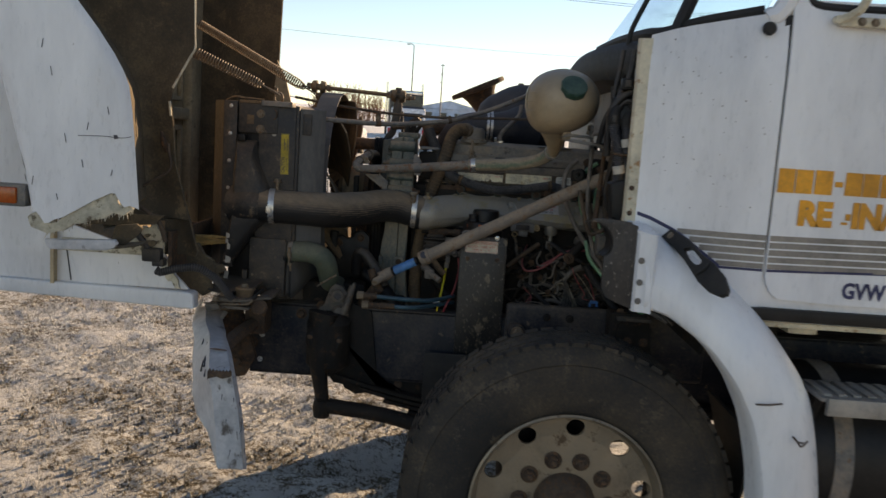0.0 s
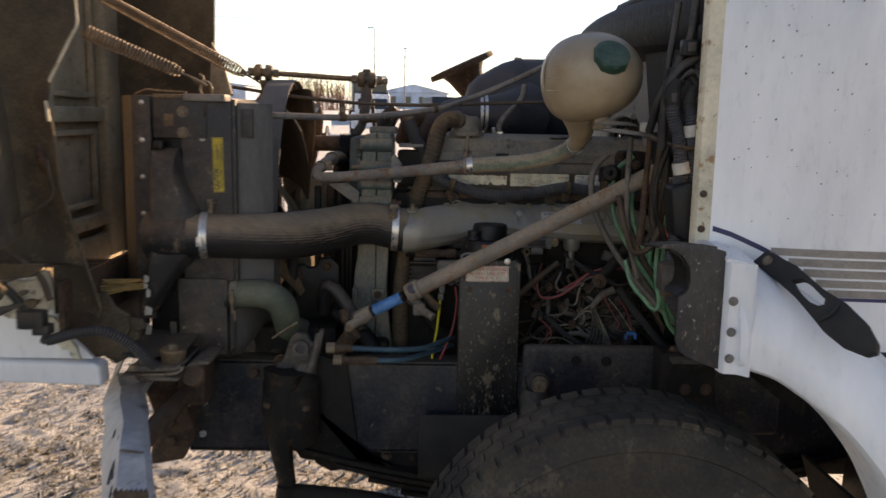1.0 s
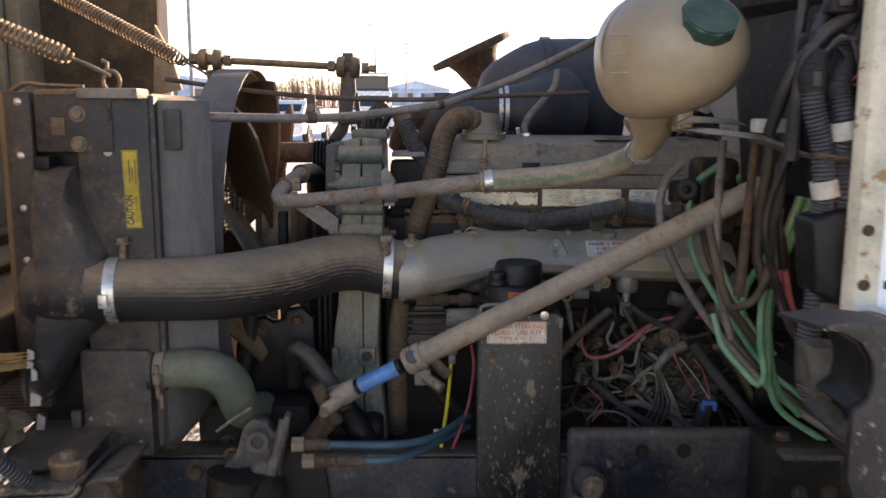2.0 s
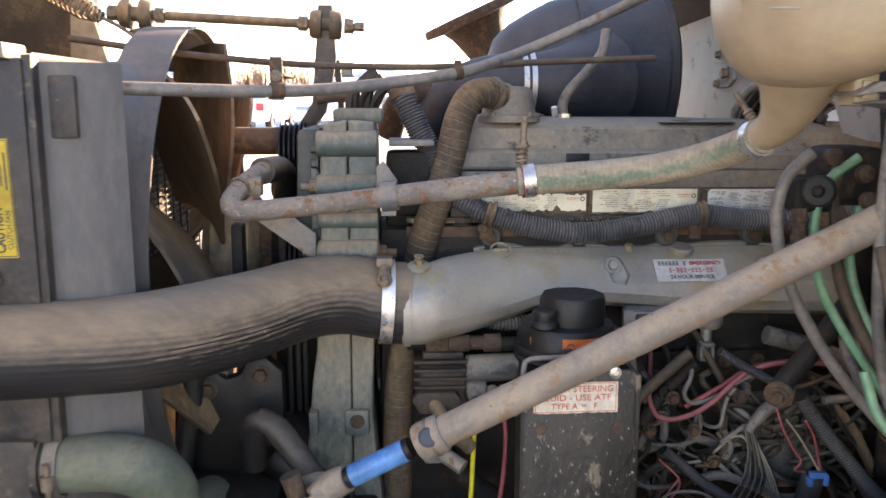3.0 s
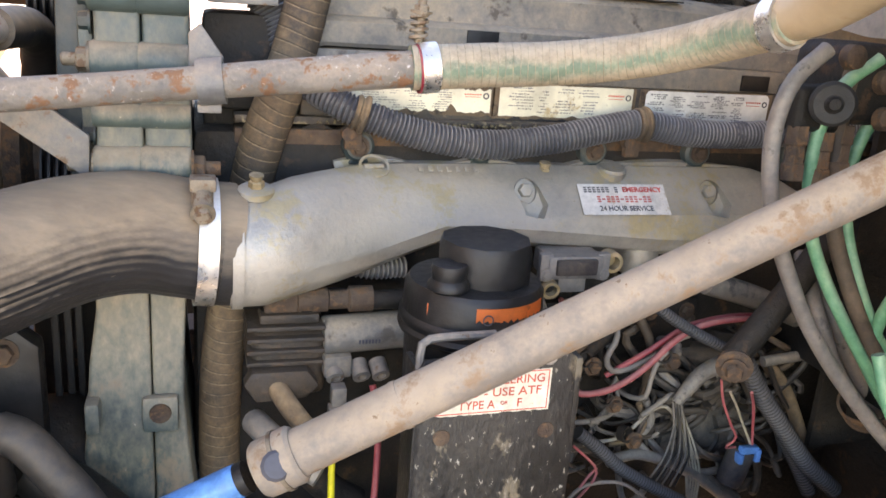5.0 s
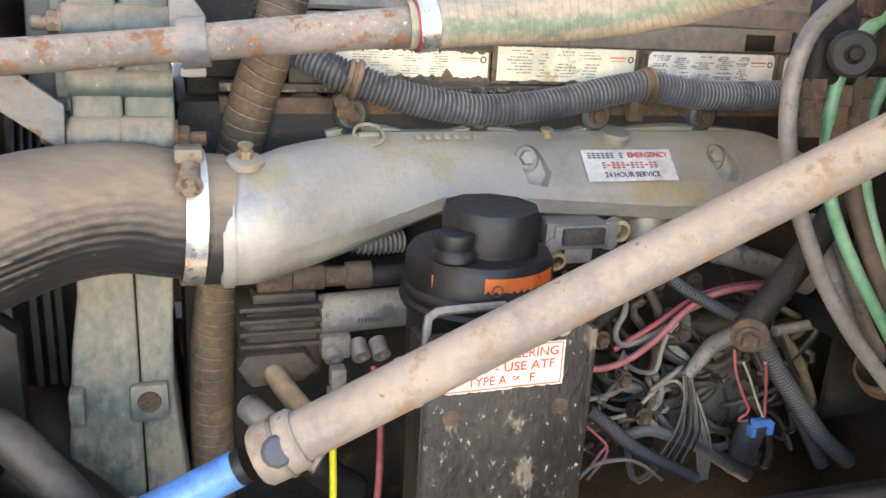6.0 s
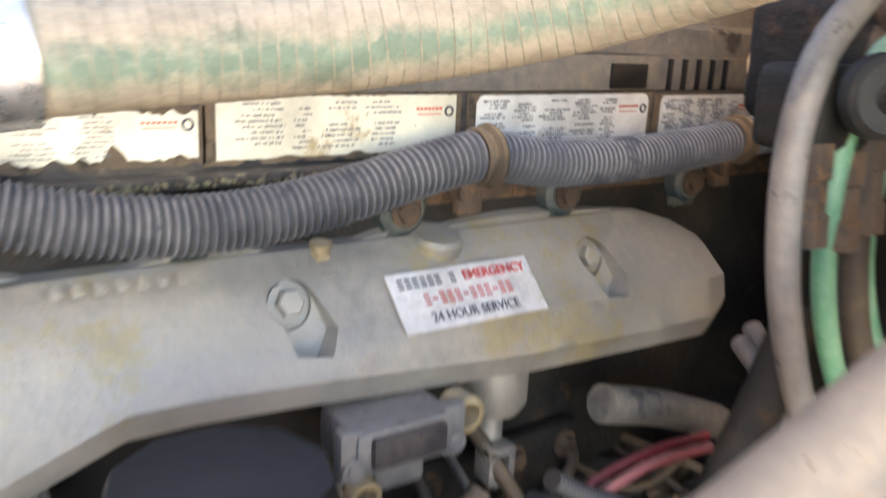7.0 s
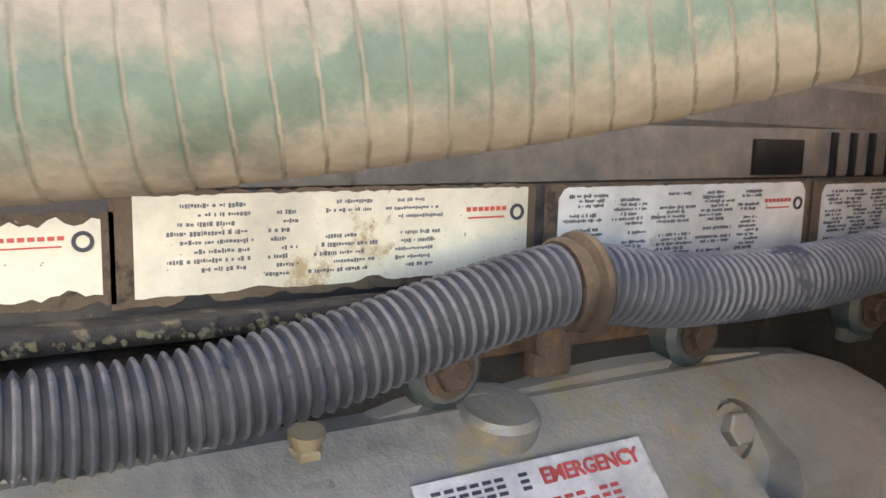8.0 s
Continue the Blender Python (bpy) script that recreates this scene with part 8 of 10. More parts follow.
def gearbox():
    t = thing("steering_gear", (-0.35, 3.36, 0.6), "grimy steering gear casting with a lifting eye", "steering gear")
    outline = [(-0.45, 0.845), (-0.43, 0.90), (-0.405, 0.925), (-0.392, 0.965), (-0.385, 0.99), (-0.365, 1.006), (-0.335, 0.998), (-0.322, 0.975), (-0.312, 0.975), (-0.297, 1.015), (-0.285, 1.01), (-0.296, 0.95), (-0.31, 0.89), (-0.31, 0.84), (-0.325, 0.77), (-0.36, 0.74), (-0.43, 0.75), (-0.455, 0.80)]
    part("bracket", prism(outline, 3.37, 3.405, "y", 0.012, 3), CASTGREY, t, "grimy cast bracket with a round eye")
    for x, z, r, d in ((-0.40, 0.86, 0.035, 0.03), (-0.345, 0.895, 0.026, 0.022), (-0.36, 0.82, 0.03, 0.026), (-0.415, 0.79, 0.03, 0.03), (-0.352, 0.962, 0.024, 0.012)):
        part("boss", lathe([(r * 1.15, 0.0), (r, d * 0.5), (r * 0.7, d), (0.0, d * 1.05)], (x, 3.372, z), (0.1, -1, 0.15), 18), CASTGREY, t)
    part("web", tube([(-0.30, 3.385, 1.0), (-0.315, 3.365, 0.93), (-0.34, 3.36, 0.86), (-0.35, 3.36, 0.78)], [0.012, 0.014, 0.018, 0.02], 10), CASTGREY, t)
    part("eye", band((-0.352, 3.357, 0.962), (0, 1, 0), 0.014, 0.012, 0.01, 24), CASTGREY, t)
    part("eye_hole", lathe([(0.0, 0.0), (0.0135, 0.0), (0.0135, 0.002)], (-0.352, 3.3585, 0.962), (0, -1, 0), 16), INK, t)
    part("body", lathe([(0.0, 0.0), (0.06, 0.005), (0.085, 0.03), (0.085, 0.2), (0.06, 0.23), (0.0, 0.24)], (-0.38, 3.37, 0.66), (0, -0.05, 1), 28), CASTDARK, t)
    part("cover", lathe([(0.07, 0.0), (0.075, 0.02), (0.06, 0.035), (0.0, 0.04)], (-0.385, 3.325, 0.8), (0, -1, 0), 24), CASTDARK, t)
    for a in range(6):
        part("bolt", hexbolt((-0.385 + 0.055 * math.cos(a), 3.295, 0.8 + 0.055 * math.sin(a)), (0, -1, 0), 0.009, 0.008), RUST, t)
    part("pitman_arm", tube([(-0.40, 3.33, 0.90), (-0.41, 3.32, 0.78), (-0.405, 3.31, 0.68), (-0.39, 3.31, 0.58), (-0.383, 3.31, 0.5)], [0.07, 0.055, 0.045, 0.035, 0.032], 18, flat=0.7), CASTDARK, t)
    part("drag_link", tube([(-0.385, 3.30, 0.535), (-0.30, 3.30, 0.53), (-0.1, 3.30, 0.505), (0.25, 3.24, 0.44)], 0.03, 14), CASTDARK, t)
    part("ball_joint", lathe([(0.0, -0.04), (0.03, -0.035), (0.036, 0.0), (0.03, 0.035), (0.0, 0.04)], (-0.385, 3.30, 0.525), (0, 0, 1), 20), CASTDARK, t)
    part("side_plate", prism([(-0.30, 0.93), (-0.22, 0.90), (-0.18, 0.60), (-0.10, 0.59), (-0.06, 0.56), (0.02, 0.56), (0.02, 0.52), (-0.05, 0.52), (-0.14, 0.61), (-0.26, 0.585), (-0.36, 0.60), (-0.40, 0.66), (-0.36, 0.8)], 3.40, 3.414, "y", 0.004), CASTDARK, t)
    return t


gearbox()


def hinge():
    t = thing("hinge_assembly", (-0.76, 3.22, 0.88), "rusty hood hinge plates with rubber mounts", "hinge")
    part("upper_plate", prism([(-0.77, 0.972), (-0.755, 0.978), (-0.645, 0.976), (-0.632, 0.984), (-0.628, 0.976), (-0.643, 0.966), (-0.77, 0.964)], 3.10, 3.32, "y", 0.002), CASTGREY, t)
    part("lower_plate", prism([(-0.80, 0.944), (-0.70, 0.95), (-0.64, 0.945), (-0.64, 0.936), (-0.80, 0.936)], 3.11, 3.34, "y", 0.002), CASTGREY, t)
    part("mount", lathe([(0.0, -0.034), (0.024, -0.034), (0.029, -0.026), (0.03, -0.006), (0.031, 0.018), (0.034, 0.026), (0.034, 0.036), (0.031, 0.039), (0.0, 0.04)], (-0.668, 3.165, 0.972), (0.02, -0.05, 1), 28), BROWNHOSE, t, "dusty round rubber mount")
    part("mount", lathe([(0.0, -0.04), (0.026, -0.04), (0.03, -0.02), (0.026, 0.0), (0.0, 0.0)], (-0.735, 3.17, 0.962), (0, 0, 1), 24), BROWNHOSE, t, "dusty round rubber mount")
    for x, y, z, r in ((-0.668, 3.16, 1.011, 0.012), (-0.738, 3.14, 0.976, 0.014), (-0.755, 3.10, 0.972, 0.01), (-0.70, 3.11, 0.974, 0.009)):
        part("bolt", hexbolt((x, y, z), (0, -0.05, 1), r, r * 1.1), BOLT, t)
    part("side_plate", prism([(-0.625, 0.972), (-0.60, 0.984), (-0.562, 0.986), (-0.562, 0.977), (-0.60, 0.974), (-0.622, 0.962)], 3.13, 3.30, "y", 0.002), CASTGREY, t)
    part("slot", box(-0.597, -0.578, 3.15, 3.16, 0.9855, 0.9875, 0), INK, t)
    part("spacer", lathe([(0.0, 0.0), (0.028, 0.0), (0.03, 0.006), (0.024, 0.012), (0.0, 0.013)], (-0.605, 3.135, 0.945), (0, -1, 0.1), 22), RUST, t)
    part("clamp_plate", prism([(-0.79, 0.955), (-0.745, 0.962), (-0.735, 0.94), (-0.785, 0.93)], 3.08, 3.10, "y", 0.004), CASTGREY, t)
    part("pin", tube([(-0.80, 3.11, 0.953), (-0.70, 3.10, 0.957), (-0.64, 3.10, 0.962), (-0.622, 3.10, 0.98)], 0.004, 8), BOLT, t)
    part("corner_block", box(-0.70, -0.62, 3.30, 3.42, 0.80, 0.93, 0.01), RUST, t)
    part("tow_plate", prism([(-0.83, 0.90), (-0.72, 0.88), (-0.66, 0.70), (-0.70, 0.62), (-0.80, 0.60), (-0.78, 0.75)], 3.34, 3.37, "y", 0.006), RUST, t)
    for x, z in ((-0.735, 0.80), (-0.735, 0.74), (-0.73, 0.68)):
        part("bolt", hexbolt((x, 3.34, z), (0, -1, 0), 0.018, 0.016), RUST, t)
    return t


hinge()


def axle():
    t = thing("front_axle", (0.5, 3.85, 0.33), "black front axle beam with leaf springs", "axle")
    part("beam", box(0.44, 0.56, 2.98, 4.72, 0.36, 0.48, 0.02), CASTDARK, t)
    part("drum", lathe([(0.0, 0.0), (0.2, 0.0), (0.21, 0.02), (0.21, 0.14), (0.15, 0.17), (0.0, 0.18)], (0.497, 2.86, 0.462), (0, 1, 0), 36), CASTDARK, t)
    for k in range(5):
        part("leaf", sheet([[(x, y, 0.62 - 0.02 * k - 0.12 * (1 - ((x - 0.5) / 0.85) ** 2) + 0.02) for y in (3.38, 3.47)] for x in np.linspace(0.5 - 0.85 + 0.1 * k, 0.5 + 0.85 - 0.1 * k, 14)], 0.014), CASTDARK, t)
    return t


axle()


def shock():
    t = thing("shock_absorber", (0.345, 3.33, 0.5), "dusty shock absorber with a rubber eye", "shock absorber")
    part("eye", lathe([(0.014, -0.025), (0.03, -0.025), (0.034, -0.018), (0.034, 0.018), (0.03, 0.025), (0.014, 0.025)], (0.35, 3.345, 0.872), (0.2, -1, 0), 24, closed=True), BLUEBLACK, t)
    part("bolt", hexbolt((0.353, 3.32, 0.872), (0.2, -1, 0), 0.018, 0.016), BOLT, t)
    part("cover", lathe([(0.03, 0.0), (0.04, 0.02), (0.042, 0.3), (0.036, 0.32)], (0.345, 3.345, 0.85), (-0.02, 0, -1), 24), BLUEBLACK, t)
    return t


shock()


def rail_plate():
    t = thing("rail_plate", (0.7, 3.39, 0.70), "dark blue-black chassis side plate splashed with mud", "side plate")
    part("plate", box(0.31, 1.1, 3.375, 3.414, 0.70, 0.975, 0.02, 4), BLUEBLACK, t)
    part("bolt", hexbolt((0.47, 3.375, 0.93), (0, -1, 0), 0.011, 0.01), CASTDARK, t)
    part("bolt", hexbolt((0.56, 3.375, 0.93), (0, -1, 0), 0.011, 0.01), CASTDARK, t)
    bracket = part("bracket", prism([(0.70, 0.985), (0.84, 0.985), (0.86, 0.93), (0.86, 0.80), (0.70, 0.80)], 3.28, 3.375, "y", 0.008), CASTDARK, t)
    part("bolt", hexbolt((0.745, 3.31, 0.985), (0, 0, 1), 0.014, 0.012), RUST, bracket)


rail_plate()


def hydraulic_fittings():
    for z, pts, n in ((0.985, [(-0.20, 3.28, 0.986), (-0.12, 3.285, 0.982), (-0.05, 3.30, 0.978), (0.02, 3.36, 0.97), (0.10, 3.50, 0.965)], 1), (0.949, [(-0.13, 3.28, 0.951), (-0.06, 3.29, 0.95), (0.0, 3.36, 0.945), (0.1, 3.50, 0.94)], 2)):
        t = thing("hydraulic_line", (-0.1, 3.3, z - 0.02), "blue braided hydraulic hose with brass-brown fittings", "hose", "hydraulic lines")
        part("hose", tube(pts, 0.008, 14), BLUEHOSE, t)
        x0 = pts[0][0]
        for k in range(n):
            part("fitting", lathe([(0.013, -0.05), (0.013, -0.028), (0.0115, -0.026), (0.0115, 0.0), (0.0105, 0.004)], (x0 + 0.004 - k * 0.055, 3.28, pts[0][2] - 0.0005 * k), (1, 0, 0), 12), RUST, t)
        part("hex_end", turned(lathe([(0.016, -0.012), (0.016, 0.012)], (0, 0, 0), (0, 0, 1), 6), Matrix.Translation((x0 - 0.055 - 0.05 * (n - 1), 3.28, pts[0][2])) @ Matrix.Rotation(radians(90), 4, "Y")), BOLT, t)


hydraulic_fittings()

# ---- side of the engine block ----


def compressor():
    t = thing("air_compressor", (0.0, 3.64, 1.03), "grimy finned air compressor beside the block", "compressor")
    part("body", box(-0.035, 0.055, 3.60, 3.72, 1.09, 1.175, 0.014, 3), OILYCAST, t)
    for i in range(4):
        part("cooling_fin", box(-0.04, 0.052, 3.592, 3.70, 1.135 + i * 0.015, 1.141 + i * 0.015, 0.002), OILYCAST, t)
    part("head_plate", box(-0.025, 0.045, 3.595, 3.70, 1.188, 1.20, 0.004), OILYCAST, t)
    for x in (-0.012, 0.03):
        part("bolt", hexbolt((x, 3.612, 1.20), (0, 0, 1), 0.008, 0.008), CASTDARK, t)
    part("flange", prism([(-0.045, 1.12), (-0.035, 1.135), (0.03, 1.135), (0.045, 1.115), (0.03, 1.098), (-0.03, 1.095)], 3.578, 3.60, "y", 0.005), OILYCAST, t)
    part("outlet_pipe", tube([(-0.005, 3.585, 1.112), (0.005, 3.565, 1.10), (0.03, 3.55, 1.07), (0.055, 3.55, 1.045)], 0.0125, 16), BROWNHOSE, t)
    part("elbow", join(tube([(-0.03, 3.60, 1.06), (-0.02, 3.575, 1.06), (0.0, 3.56, 1.045)], 0.016, 16), box(-0.025, 0.015, 3.545, 3.58, 1.02, 1.06, 0.008), tube([(0.0, 3.555, 1.04), (0.04, 3.53, 1.02)], 0.013, 14)), GREY, t)
    part("lower_pipe", tube([(0.01, 3.60, 1.02), (0.06, 3.60, 0.96), (0.10, 3.6, 0.93)], 0.02, 16), CASTDARK, t)
    return t


compressor()


def fuel_filter():
    t = thing("fuel_solenoid", (0.11, 3.62, 1.10), "grey aluminium cylinder with cable plugs", "solenoid")
    part("cylinder", lathe([(0.0, 0.0), (0.021, 0.0), (0.024, 0.004), (0.024, 0.12), (0.0, 0.12)], (0.05, 3.61, 1.166), (1, 0.06, 0.02), 28), COVER, t)
    bars(facing(0.105, 3.5875, 1.165), [(-0.012 + 0.004 * i, 0, 0.0025, 0.005) for i in range(7)], INK, t, "stamped_bars")
    part("block", box(0.05, 0.085, 3.585, 3.63, 1.118, 1.148, 0.006), COVER, t)
    for x in (0.062, 0.094, 0.118):
        part("port", lathe([(0.011, 0.0), (0.011, 0.022), (0.006, 0.0225), (0.006, 0.015)], (x, 3.60, 1.132), (0.1, -0.85, -0.5), 16), GREY, t)
    part("plug", join(box(0.058, 0.076, 3.565, 3.585, 1.09, 1.115, 0.003), box(0.055, 0.072, 3.562, 3.582, 1.068, 1.09, 0.003)), GREY, t)
    return t


fuel_filter()
cable("yellow_cable", [(0.062, 3.57, 1.07), (0.058, 3.55, 1.03), (0.05, 3.50, 0.98), (0.04, 3.46, 0.93), (0.035, 3.46, 0.88)], 0.0042, YELLOW, "yellow plastic cable hanging by the shaft")
cable("red_cable", [(0.11, 3.58, 1.11), (0.115, 3.56, 1.06), (0.10, 3.50, 0.99), (0.075, 3.45, 0.94), (0.06, 3.45, 0.90)], 0.0042, RED, "red plastic cable hanging by the shaft")
solo("cable_tag", box(0.02, 0.045, 3.44, 3.442, 0.93, 0.955, 0), PLATE, "small printed tag on a cable", "tag")
cable("oil_line", [(-0.05, 3.63, 1.208), (0.05, 3.62, 1.212), (0.12, 3.61, 1.21), (0.2, 3.62, 1.21)], 0.012, CASTDARK, "grimy oil line under the manifold", "pipe")
solo("oil_fitting", join(lathe([(0.015, 0.0), (0.015, 0.035), (0.012, 0.037), (0.012, 0.06), (0.016, 0.062), (0.016, 0.09)], (0.02, 3.612, 1.212), (1, 0, 0), 12), box(-0.02, 0.02, 3.60, 3.625, 1.20, 1.225, 0.004)), RUST, "rusty brown pipe fitting under the manifold", "fitting")
cable("under_conduit", [(0.06, 3.66, 1.25), (0.11, 3.655, 1.236), (0.16, 3.66, 1.235)], 0.013, LOOM, "short ribbed conduit under the manifold", "conduit", rib=0.003, pitch=0.006)


def pressure_sensor():
    t = thing("pressure_sensor", (0.36, 3.61, 1.22), "dusty grey sensor module bolted under the manifold", "sensor")
    part("case", box(0.328, 0.405, 3.585, 3.64, 1.238, 1.27, 0.006), SENSOR, t)
    part("lid", box(0.338, 0.394, 3.58, 3.59, 1.245, 1.266, 0.003), BLUEBLACK, t)
    for x in (0.327, 0.405):
        part("ear", join(box(x - 0.009, x + 0.009, 3.588, 3.60, 1.236, 1.272, 0.003), hexbolt((x, 3.588, 1.245), (0, -1, 0), 0.006, 0.004)), SENSOR, t)
    part("plug", box(0.35, 0.39, 3.60, 3.63, 1.215, 1.24, 0.005), SENSOR, t)
    part("boss", lathe([(0.014, 0.0), (0.014, 0.02), (0.009, 0.021), (0.009, 0.006)], (0.425, 3.62, 1.255), (0, -1, 0), 18), BRASS, t)
    part("screw_eye", band((0.335, 3.59, 1.225), (0, 1, 0.2), 0.008, 0.01, 0.004, 16), BRASS, t)
    return t


pressure_sensor()


def filters():
    # round canisters and boxes that fill the side of the block
    for x, z, r, mat, label in ((0.57, 0.98, 0.055, CASTDARK, "black fuel filter canister on the block"), (0.70, 1.02, 0.05, CASTDARK, "black oil filter canister on the block"), (0.36, 1.02, 0.045, CASTDARK, "grimy pump body behind the bracket")):
        solo("canister", lathe([(0.0, 0.0), (r * 0.9, 0.0), (r, 0.01), (r, 0.17), (r * 0.8, 0.19), (0.0, 0.19)], (x, 3.715, z - 0.1), (0, 0, 1), 28), mat, label, "canister", "canisters")
    t = thing("control_unit", (0.63, 3.6, 0.95), "dark engine control box with rounded edges", "control box")
    part("case", box(0.555, 0.74, 3.66, 3.72, 0.90, 1.09, 0.02, 3), CASTGREY, t)
    part("cover", box(0.575, 0.70, 3.652, 3.665, 0.93, 1.06, 0.008), CASTGREY, t)
    part("socket", lathe([(0.03, 0.0), (0.03, 0.02), (0.022, 0.021), (0.022, 0.005)], (0.70, 3.655, 1.04), (0, -1, 0.2), 20), BLACK, t)
    c = thing("blue_connector", (0.64, 3.53, 0.97), "blue locking clip on a grey cable plug", "connector")
    part("plug", turned(lathe([(0.0, 0.0), (0.017, 0.0), (0.02, 0.01), (0.02, 0.06), (0.0, 0.062)], (0, 0, 0), (0, 0, 1), 16), Matrix.Translation((0.625, 3.52, 0.96)) @ Matrix.Rotation(radians(14), 4, "Y")), BLUEBLACK, c)
    part("lock", join(box(0.624, 0.654, 3.5, 3.512, 1.018, 1.03, 0.003), box(0.648, 0.657, 3.498, 3.512, 1.005, 1.026, 0.002), box(0.62, 0.628, 3.498, 3.512, 1.004, 1.02, 0.002)), BLUETAPE, c, "blue plastic lock")
    c.location += Vector((0.046, 0.085, -0.062))


filters()


def stay_bar():
    t = thing("stay_bar", (0.61, 3.5, 1.1), "brown stay bar with a bolted washer end", "stay")
    part("bar", tube([(0.556, 3.50, 1.158), (0.625, 3.51, 1.237), (0.69, 3.525, 1.312)], 0.0175, 18), CASTDARK, t)
    part("washer", lathe([(0.012, -0.01), (0.022, -0.008), (0.023, 0.0), (0.015, 0.004), (0.0, 0.004)], (0.551, 3.487, 1.153), (-0.5, -0.85, -0.1), 20), RUST, t)
    part("bolt", hexbolt((0.547, 3.481, 1.152), (-0.5, -0.85, -0.1), 0.011, 0.012), RUST, t)
    return t


stay_bar()

# ---- cables and hoses by the firewall ----
rng = random.Random(21)


def bundle(name, lines, r, mat, label, category="cable", group="", **more):
    for pts in lines:
        cable(name, pts, r, mat, label, category, group, **dict(more))


def shifted(pts, dx, dy, dz=0.0, wob=0.004):
    return [(x + dx + rng.uniform(-wob, wob), y + dy + rng.uniform(-wob, wob), z + dz + rng.uniform(-wob, wob)) for x, y, z in pts]


def back(points, k=0.99, eye=(-0.114, 2.675, 1.591)):
    return [Vector(eye).lerp(Vector(p), k) for p in points]


GREYLINE = [(0.555, 3.44, 1.548), (0.52, 3.44, 1.513), (0.507, 3.44, 1.462), (0.515, 3.44, 1.40), (0.535, 3.44, 1.345), (0.565, 3.44, 1.29), (0.61, 3.44, 1.222), (0.675, 3.43, 1.143), (0.76, 3.40, 1.055), (0.86, 3.36, 0.985), (0.96, 3.3, 0.94)]
cable("air_hose", back(GREYLINE), 0.0092, PALEHOSE, "grey scuffed air hose looping from the valve", "hose", "grey air hoses", seg=18)
MID = [(0.72, 3.57, 1.27), (0.70, 3.53, 1.25), (0.69, 3.48, 1.21), (0.74, 3.47, 1.13), (0.82, 3.43, 1.04), (0.93, 3.36, 0.97)]
bundle("air_hose", [shifted(MID, -0.03, 0.0), shifted(MID, 0.0, 0.015)], 0.009, PALEHOSE, "pale scuffed air hose in the firewall bundle", "hose", "grey air hoses", seg=12)
cable("green_hose", shifted(back([(0.62, 3.46, 1.54), (0.585, 3.46, 1.515), (0.565, 3.462, 1.48), (0.562, 3.465, 1.42), (0.575, 3.462, 1.35), (0.61, 3.455, 1.28), (0.67, 3.44, 1.19), (0.74, 3.42, 1.10), (0.84, 3.36, 1.02)]), 0.012, -0.012, 0, 0.001), 0.0075, WIREGREEN, "green plastic air hose dropping behind the shaft", "hose", "green air hoses", seg=16)
cable("green_hose", shifted(back([(0.66, 3.47, 1.52), (0.625, 3.475, 1.45), (0.62, 3.475, 1.38), (0.64, 3.46, 1.3), (0.69, 3.44, 1.2), (0.77, 3.41, 1.1)]), 0.018, -0.014, 0, 0.001), 0.0075, WIREGREEN, "green plastic air hose beside its twin", "hose", "green air hoses", seg=16)
cable("green_hose", [(0.76, 3.28, 1.54), (0.735, 3.29, 1.46), (0.715, 3.32, 1.40), (0.695, 3.36, 1.34), (0.683, 3.40, 1.28), (0.69, 3.42, 1.21), (0.73, 3.42, 1.13), (0.80, 3.40, 1.06)], 0.0075, WIREGREEN, "green plastic air hose curving from the firewall", "hose", "green air hoses", seg=16)
FRONT = [(0.729, 3.25, 1.532), (0.711, 3.25, 1.469), (0.690, 3.25, 1.400), (0.671, 3.25, 1.331), (0.659, 3.25, 1.283), (0.661, 3.25, 1.204), (0.673, 3.25, 1.14), (0.662, 3.255, 1.118), (0.635, 3.27, 1.145), (0.60, 3.29, 1.19), (0.585, 3.31, 1.25)]
cable("green_hose", FRONT, 0.0072, WIREGREEN, "green plastic air hose hanging in a loop", "hose", "green air hoses", seg=14)
cable("green_hose", [(0.757, 3.27, 1.512), (0.730, 3.27, 1.434), (0.711, 3.27, 1.390), (0.688, 3.27, 1.322), (0.681, 3.27, 1.25), (0.688, 3.27, 1.17), (0.70, 3.28, 1.10), (0.74, 3.3, 1.04), (0.83, 3.3, 0.98)], 0.0072, WIREGREEN, "green plastic air hose running down the firewall", "hose", "green air hoses", seg=14)
cable("green_hose", [(0.765, 3.275, 1.49), (0.751, 3.27, 1.459), (0.716, 3.27, 1.412), (0.70, 3.275, 1.358), (0.69, 3.28, 1.29), (0.695, 3.29, 1.2), (0.72, 3.3, 1.1), (0.78, 3.32, 1.03)], 0.0072, WIREGREEN, "green plastic air hose running down the firewall", "hose", "green air hoses", seg=14)
cable("brown_hose", shifted(back([(0.59, 3.46, 1.53), (0.588, 3.46, 1.47), (0.6, 3.458, 1.37), (0.625, 3.45, 1.3), (0.68, 3.43, 1.2), (0.76, 3.4, 1.1)]), 0.014, -0.006, 0, 0.001), 0.0095, WIREBROWN, "brown dusted hose among the green ones", "hose", seg=16)
for dx in (0.0, 0.014):
    cable("red_hose", [(0.662 + dx, 3.2, 1.36), (0.667 + dx, 3.2, 1.341), (0.681 + dx, 3.2, 1.288), (0.702 + dx, 3.2, 1.249), (0.724 + dx, 3.2, 1.211), (0.76, 3.2, 1.15)], 0.0068, PINK, "faded red hose by the firewall", "hose", "red hoses")
cable("rusty_rod", [(0.607, 3.2, 1.60), (0.601, 3.2, 1.468), (0.597, 3.2, 1.37), (0.593, 3.2, 1.311)], [0.008, 0.008, 0.009, 0.011], RUST, "rusty clutch rod beside the cables", "rod", seg=14)
